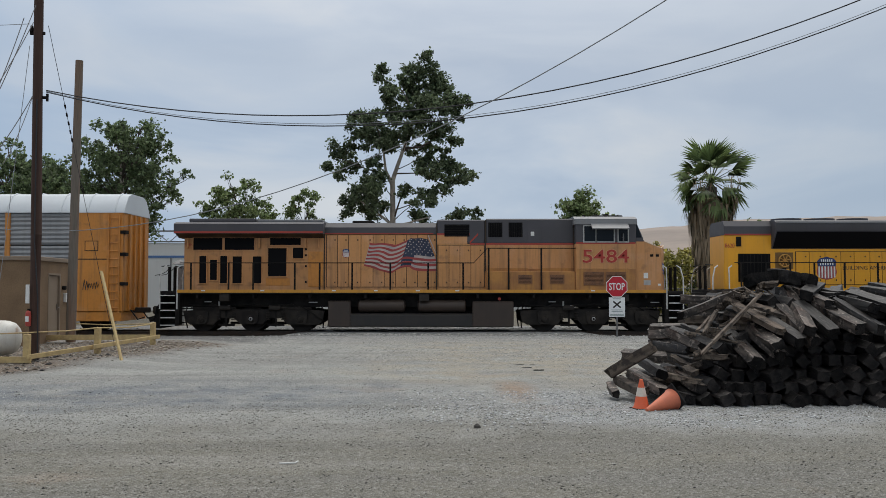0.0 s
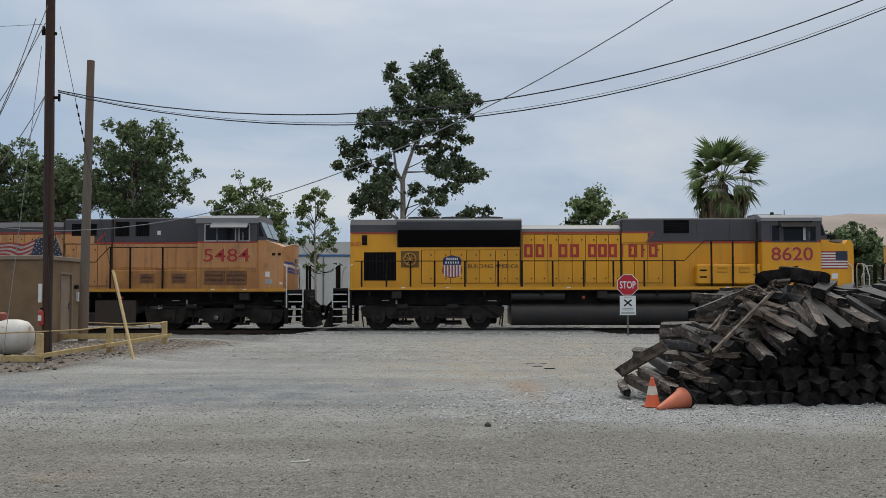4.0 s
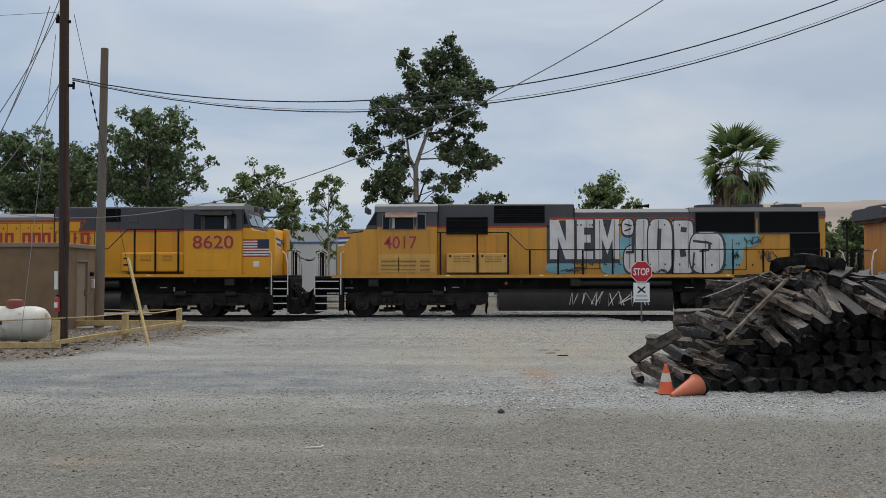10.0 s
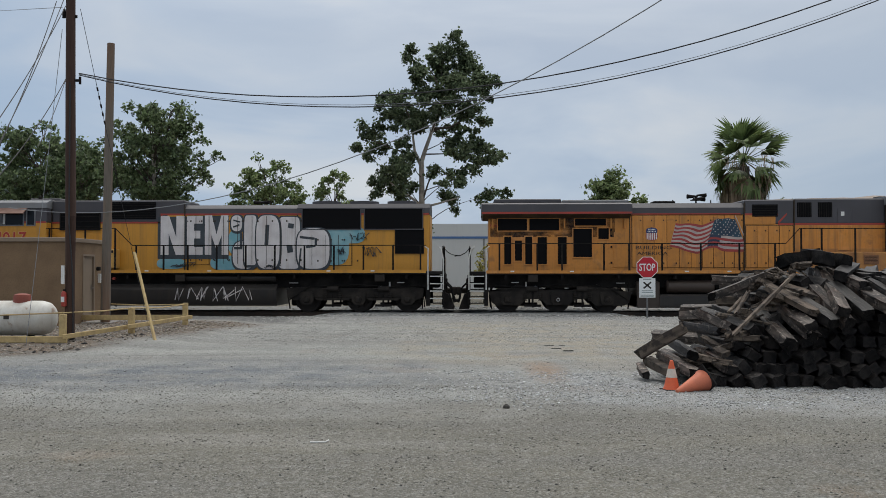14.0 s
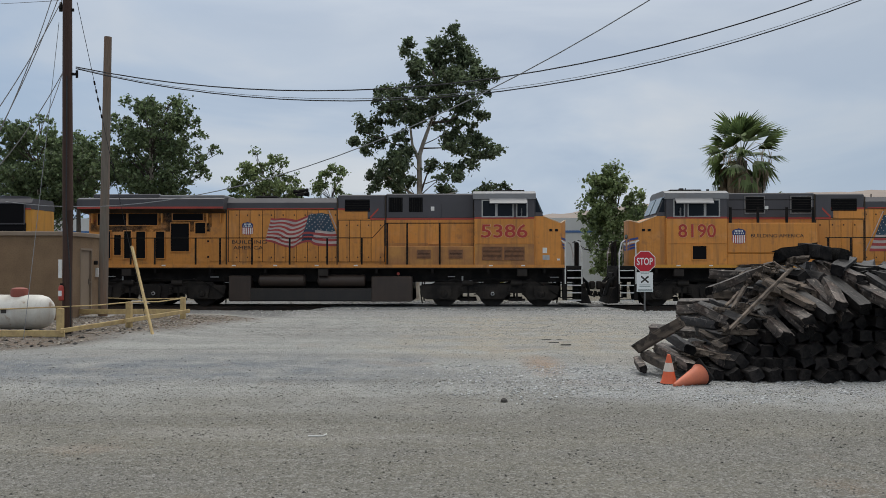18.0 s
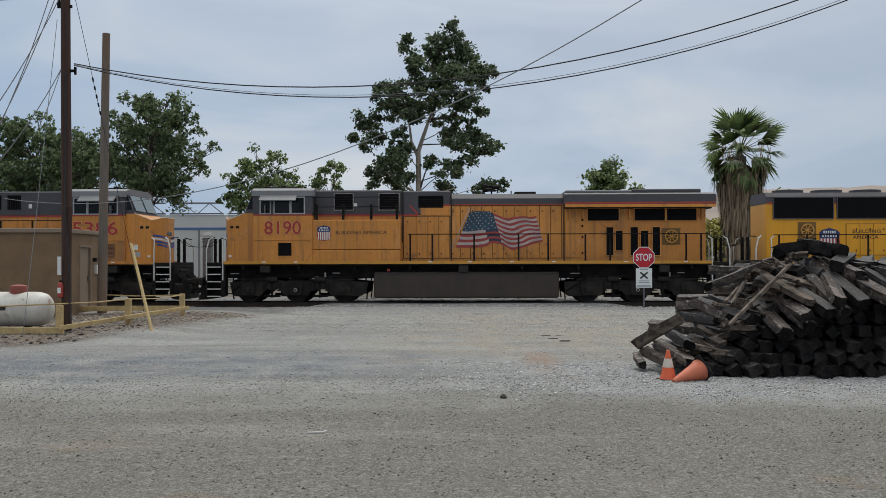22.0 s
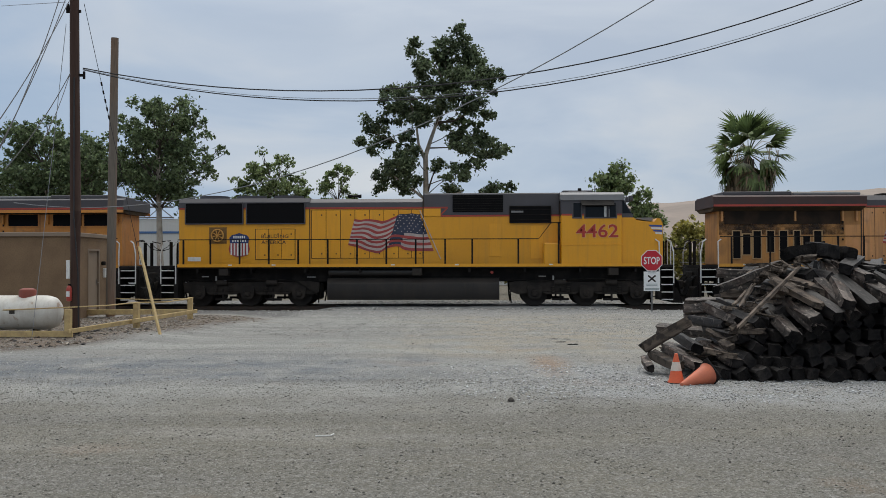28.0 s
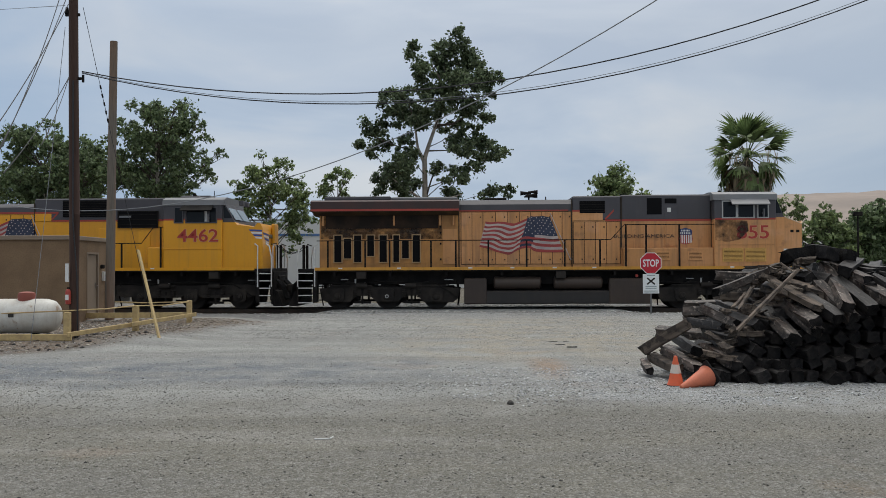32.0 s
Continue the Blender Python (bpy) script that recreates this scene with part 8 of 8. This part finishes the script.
def sycamore():
    # sprays of leaves tier by tier: across, height, radius
    upper = ((1.9, 14.6, 0.42), (1.6, 13.8, 0.60), (2.4, 13.7, 0.53), (0.7, 14.1, 0.45), (0.7, 13.2, 0.68), (-0.9, 13.6, 0.33), (-0.4, 13.3, 0.42), (-0.2, 12.8, 0.38), (2.2, 12.9, 0.83), (3.0, 12.7, 0.38), (1.3, 12.6, 0.68), (-0.3, 11.9, 0.68),
             (3.0, 12.0, 0.68), (3.8, 11.8, 0.38), (1.9, 12.1, 0.60), (3.5, 11.1, 0.42), (2.6, 11.2, 0.60), (1.3, 11.4, 0.75), (0.1, 11.1, 0.75))
    middle = ((-2.0, 11.4, 0.42), (-1.4, 11.0, 0.68), (-2.1, 10.7, 0.42), (-0.9, 10.2, 0.75), (-1.7, 10.1, 0.50), (0.1, 10.2, 0.68), (1.2, 10.3, 0.68), (2.2, 10.3, 0.68), (3.2, 9.9, 0.48), (-0.5, 9.4, 0.60), (-1.5, 9.3, 0.30), (1.7, 9.5, 0.60), (2.6, 9.4, 0.42),
              (-2.9, 9.0, 0.60), (-3.4, 8.6, 0.38), (-2.4, 8.6, 0.60), (-2.9, 7.9, 0.33), (-0.9, 8.4, 0.53), (1.6, 8.7, 0.60), (2.6, 8.4, 0.68), (3.3, 8.4, 0.60), (4.1, 8.1, 0.42), (3.8, 7.7, 0.39), (2.9, 7.5, 0.45), (2.1, 7.8, 0.53))
    lower = ((2.9, 6.9, 0.30), (-0.6, 7.6, 0.42), (-1.4, 7.1, 0.68), (-2.1, 6.7, 0.53), (-0.9, 6.7, 0.75), (-1.7, 6.3, 0.60), (-0.6, 6.1, 0.42), (-2.5, 6.5, 0.33), (-1.5, 5.8, 0.42), (-2.6, 5.8, 0.30), (0.7, 7.0, 0.42), (1.8, 6.7, 0.57),
             (1.6, 5.8, 0.57), (2.2, 6.3, 0.36), (1.8, 5.0, 0.24), (1.2, 6.3, 0.30), (3.2, 5.7, 0.42), (3.9, 5.8, 0.48), (4.5, 5.7, 0.33), (0.1, 4.2, 0.39), (0.4, 4.0, 0.30), (-0.1, 4.6, 0.27))
    rng = random.Random(5)
    t = thing("tree", "tall sycamore with pale bark and an open dark green crown", "tree", m=pose(-2.72, 48, 0))
    trunk = Shape()
    stem = [(-0.25, 0, -0.2), (-0.15, 0, 2.0), (-0.12, 0, 3.2), (0.0, 0, 5.5), (-0.02, 0, 7.6), (0.2, 0.05, 8.3), (0.66, 0.1, 9.6), (0.95, 0.35, 10.6), (1.1, 0.7, 11.6)]
    trunk.tube(stem, 0.23, 12, 0.03)
    part("trunk", trunk, bark_pale, t, "pale mottled trunk that forks in the crown")
    # main limbs: start, bend, end, thickness
    for i, (a, m, e, r) in enumerate((((-0.05, 0, 7.4), (-0.4, 0.1, 8.2), (-0.6, 0.3, 9.8), 0.11), ((-0.6, 0.3, 9.8), (-0.9, 0.4, 10.6), (-1.6, 0.5, 11.3), 0.06), ((-0.02, 0, 5.2), (-0.9, 0.1, 5.9), (-1.9, 0.3, 6.6), 0.09), ((0.0, 0, 5.1), (0.9, -0.3, 5.3), (2.0, -0.4, 5.6), 0.08),
                       ((0.02, 0, 5.4), (0.35, -0.2, 6.4), (0.7, -0.4, 7.2), 0.06), ((0.6, 0.1, 9.4), (1.5, 0.3, 9.5), (2.7, 0.5, 10.2), 0.08), ((0.1, 0, 8.0), (1.2, 0.6, 8.1), (3.2, 0.8, 8.4), 0.045), ((0.9, 0.1, 10.6), (2.0, -0.3, 11.4), (3.2, -0.5, 12.0), 0.06), ((-0.3, 0.1, 8.0), (-1.4, -0.3, 8.2), (-2.9, -0.5, 8.8), 0.055), ((1.0, 0.1, 11.6), (0.5, 0.4, 12.6), (-0.5, 0.6, 13.3), 0.05))):
        wood = Shape()
        wood.tube([Vector(a).lerp(Vector(m), 2 * k).lerp(Vector(m).lerp(Vector(e), max(0, 2 * k - 1)), 1.0 if k > 0.5 else 0.0) for k in (0, 0.17, 0.33, 0.5, 0.67, 0.83, 1.0)], r, 8, r * 0.35)
        # limbs inside the crown get dark bark to paint in its shade
        part("limb", wood, bark_pale if i in (0, 2, 3) else bark_dark, t)
    blobs = [(x, rng.uniform(-1.5, 1.7), z, r) for tier in (upper, middle, lower) for x, z, r in tier]
    for x, y, z, r in blobs[::5]:
        twig = Shape()
        k = np.interp(z - 0.7 - 0.35 * abs(x), [q[2] for q in stem], range(len(stem)))
        i = min(int(k), len(stem) - 2)
        limb(twig, Vector(stem[i]).lerp(Vector(stem[i + 1]), k - i), (x, y, z), 0.028, 0.01, int(x * 100 + z * 10))
        part("twig", twig, bark_dark, t)
    part("crown", leaf_cloud(blobs, 2300, 0.105, 31, 90000), leaf_dark, t)
    return t


sycamore()


def round_tree(label, x, y, z0, z1, wide, bark, leaf, seed, n=26, per_volume=150, size=0.17, r=0.22, blob=0.34):
    rng = random.Random(seed)
    blobs = []
    while len(blobs) < n:
        a, b, c = rng.uniform(-1, 1), rng.uniform(-1, 1), rng.uniform(-1, 1)
        if 0.25 < a * a + b * b + c * c < 1:
            blobs.append((a * wide, b * wide * 0.7, (z0 + z1) / 2 + c * (z1 - z0) / 2, wide * blob * rng.uniform(0.5, 1.15)))
    for k in range(n):
        a, c = rng.uniform(0, 6.28), rng.uniform(-0.5, 1.0)
        q = math.sqrt(1 - c * c) * rng.uniform(0.85, 1.12)
        blobs.append((math.cos(a) * q * wide, math.sin(a) * q * wide * 0.7, (z0 + z1) / 2 + c * rng.uniform(0.9, 1.12) * (z1 - z0) / 2, min(0.42, wide * 0.16) * rng.uniform(0.6, 1.2)))
    return tree(label, x, y, (rng.uniform(-0.4, 0.4), 0, z0 + (z1 - z0) * 0.6), blobs, bark, leaf, per_volume, size, seed, r, wood_every=2)


round_tree("broad leafy green tree behind the track", -19.8, 55, 5.8, 12.2, 3.35, bark_pale, leaf_mid, 41, 46, 620, 0.12, 0.24, 0.26)
round_tree("broad leafy green tree behind the track", -29.4, 60, 4.6, 11.6, 4.3, bark_pale, leaf_mid, 42, 46, 480, 0.13, 0.24, 0.26)
round_tree("broad leafy green tree behind the track", -25.4, 57, 6.0, 10.0, 2.4, bark_dark, leaf_mid, 43, 26, 640, 0.125, 0.2, 0.28)
round_tree("young light green tree behind the track", -13.7, 60, 2.4, 9.5, 2.5, bark_pale, leaf_light, 44, 36, 700, 0.125, 0.13, 0.25)
round_tree("young light green tree behind the track", -9.3, 60, 2.8, 8.6, 1.3, bark_pale, leaf_light, 45, 22, 800, 0.125, 0.1, 0.25)
round_tree("sparse pale shrub behind the track", 1.3, 54, 0.5, 3.4, 1.1, bark_dark, leaf_olive, 46, 10, 260, 0.12, 0.05)
round_tree("dense small green tree near the warehouse end", 11.15, 68, 1.2, 9.2, 2.1, bark_dark, leaf_light, 47, 34, 620, 0.15, 0.14, 0.42)
round_tree("far small green tree", 25.6, 74, 1.6, 7.8, 1.7, bark_dark, leaf_light, 48, 18, 520, 0.16, 0.1)
round_tree("leafy green tree beyond the track", 23.6, 60, 0.8, 5.2, 1.9, bark_dark, leaf_light, 49, 34, 480, 0.19, 0.14)
round_tree("leafy green tree beyond the track", 27.0, 62, 0.6, 5.2, 2.6, bark_dark, leaf_mid, 50, 30, 480, 0.19, 0.14)
for i, (x, y, h, w) in enumerate(((15.0, 62, 4.6, 2.0), (18.2, 64, 5.0, 2.4), (13.0, 64, 3.6, 1.7), (20.8, 66, 4.4, 2.2), (31, 70, 6.0, 3.0), (36, 80, 7.0, 3.6))):
    round_tree("olive green shrub beyond the track", x, y, 0.2, h, w, bark_dark, leaf_olive if i < 3 else leaf_mid, 60 + i, 24, 460, 0.16, 0.07)

palm_green = leaf_material("palm_frond", (0.125, 0.17, 0.062), (0.07, 0.105, 0.04))
palm_cream = material("palm_flower", (0.42, 0.34, 0.22), 0.9, island=0.3)
palm_dry = material("dry_palm_frond", (0.25, 0.19, 0.125), 0.9, second=(0.14, 0.105, 0.07), scale=2, island=0.4)


def palm():
    t = thing("palm_tree", "fan palm with green fronds above a skirt of dry brown leaves", "palm tree", m=pose(16.6, 55, -0.15))
    part("trunk", Shape().tube([(0, 0, 0), (0.05, 0, 4), (0.1, 0, 8.2)], 0.52, 12, 0.34), bark_dark, t)
    rng = random.Random(9)

    def frond(az, el, length, spread, droop, twist=0.0):
        s = Shape()
        rot = Matrix.Translation((0.1, 0, 8.55)) @ Matrix.Rotation(az, 4, "Z") @ Matrix.Rotation(-el, 4, "Y") @ Matrix.Rotation(twist, 4, "X")
        stem = length * 0.46
        s.tube([(0, 0, 0), (stem * 0.5, 0, -droop * 0.05), (stem, 0, -droop * 0.15)], 0.03, 5, 0.018)
        n = 18
        for k in range(n):
            a = (k / (n - 1) - 0.5) * spread
            l = length * 0.55 * (1 - 0.25 * abs(a)) * rng.uniform(0.85, 1.1)
            d = Vector((math.cos(a), math.sin(a), 0))
            side = Vector((-math.sin(a), math.cos(a), 0)) * 0.085
            o = Vector((stem, 0, -droop * 0.15))
            mid = o + d * l * 0.62 + Vector((0, 0, -droop * 0.12 + 0.1 * math.cos(2 * a)))
            tip = o + d * l + Vector((0, 0, -droop * rng.uniform(0.35, 0.8)))
            s.add([o - side * 0.3, o + side * 0.3, mid + side, mid - side, tip], [(0, 1, 2, 3), (3, 2, 4)])
        return s.moved(rot)

    # young fronds stand up, old ones hang
    for i in range(32):
        k = (i + 0.5) / 32
        part("frond", frond(i * 2.399 + rng.uniform(-0.15, 0.15), radians(-56 + 130 * k), rng.uniform(2.3, 3.4), rng.uniform(1.4, 2.1), rng.uniform(0.4, 1.0) * (1.6 - k), rng.uniform(-0.7, 0.7)), palm_green, t)
    for i in range(30):
        part("dry_frond", frond(i * 2.4 + rng.uniform(-0.3, 0.3), radians(rng.uniform(-84, -25)), rng.uniform(1.4, 2.5), rng.uniform(0.8, 1.6), rng.uniform(0.5, 1.4)), palm_dry, t)
    for i in range(5):
        a = rng.uniform(0, 6.28)
        o = Vector((0.1, 0, 8.6))
        d = Vector((math.cos(a), math.sin(a), 0))
        stalk = Shape().tube([o, o + d * 0.8 + Vector((0, 0, 0.7)), o + d * 1.5 + Vector((0, 0, 0.5)), o + d * 1.75 + Vector((0, 0, -0.6))], 0.014, 5)
        for k in range(16):
            q = o + d * rng.uniform(1.1, 1.8) + Vector((rng.uniform(-0.2, 0.2), rng.uniform(-0.2, 0.2), rng.uniform(-0.5, 0.55)))
            stalk.tube([q, q + Vector((rng.uniform(-0.06, 0.06), rng.uniform(-0.06, 0.06), -rng.uniform(0.2, 0.5)))], 0.02, 4)
        part("flower_stalk", stalk, palm_cream, t, "pale drooping flower stalk")
    skirt = Shape()
    for i in range(3000):
        a, z, r = rng.uniform(0, 6.28), rng.uniform(1.6, 7.2), rng.uniform(0.65, 1.25)
        r *= 0.55 + 0.80 * (z - 1.5) / 6.5
        l = rng.uniform(0.6, 1.6)
        o, w = Vector((r * math.cos(a) + 0.05, r * math.sin(a), z)), Vector((-math.sin(a), math.cos(a), 0)) * 0.075
        tip = o + Vector((rng.uniform(-0.12, 0.12), rng.uniform(-0.12, 0.12), -l))
        skirt.add([o - w, o + w, tip], [(0, 1, 2)])
    part("skirt", skirt, palm_dry, t, "hanging skirt of dry brown leaves")


palm()


def wire_fence():
    f = thing("wire_fence", "wire fence on thin steel posts beyond the track", "fence")
    post = Shape().cyl((0, 0, -0.3), (0, 0, 1.8), 0.03, n=6).mesh("post")
    for i in range(16):
        part("post", post, post_steel, f, m=pose(12 + i * 1.8, 52, 0))
    for z in (0.15, 0.6, 1.05, 1.5, 1.75):
        part("strand", Shape().cyl((11.8, 52, z), (40, 52, z), 0.012, n=5), post_steel, f)
    pole = thing("lamp_pole", "slim dark green lamp pole with a square head", "lamp pole", m=pose(22.9, 54, -0.15))
    part("pole", Shape().cyl((0, 0, 0), (0, 0, 4.8), 0.07, 0.05, 8), black_iron, pole)
    part("head", Shape().box(-0.25, 0.25, -0.15, 0.15, 4.8, 5.05, 0.03), black_iron, pole)


wire_fence()


def vent_pipe():
    v = thing("vent_pipe", "square grey vent stack with a pitched cap beyond the track", "vent pipe", m=pose(-13.35, 45, -0.2))
    part("stack", Shape().box(-0.21, 0.21, -0.21, 0.21, 0.0, 3.1, 0.02), post_steel, v)
    part("louvre", Shape().box(-0.24, 0.24, -0.24, 0.24, 2.86, 2.92).box(-0.24, 0.24, -0.24, 0.24, 3.0, 3.06), post_steel, v)
    part("cap", Shape().lathe([(0.42, 3.18), (0.42, 3.21), (0.05, 3.42)], 4).moved(Matrix.Rotation(radians(45), 4, "Z")), post_steel, v, "pitched sheet metal cap")


vent_pipe()


# ---- what moves ----
def along(t):
    for (ta, a), (tb, b) in zip(TRAIN, TRAIN[1:]):
        if ta <= t <= tb:
            return a + (b - a) * (t - ta) / (tb - ta)
    return TRAIN[-1][1]


def motions():
    for ob, left in MOVING:
        walk(ob, [(t, pose(left + s, TRACK_Y, 0)) for t, s in TRAIN])
    times = [k / 6 for k in range(193)]
    for ob, x in WHEELS:
        walk(ob, [(t, pose(x, 0, WHEEL_R + 0.012, 0, math.degrees(along(t) / WHEEL_R), 0)) for t in times])


motions()
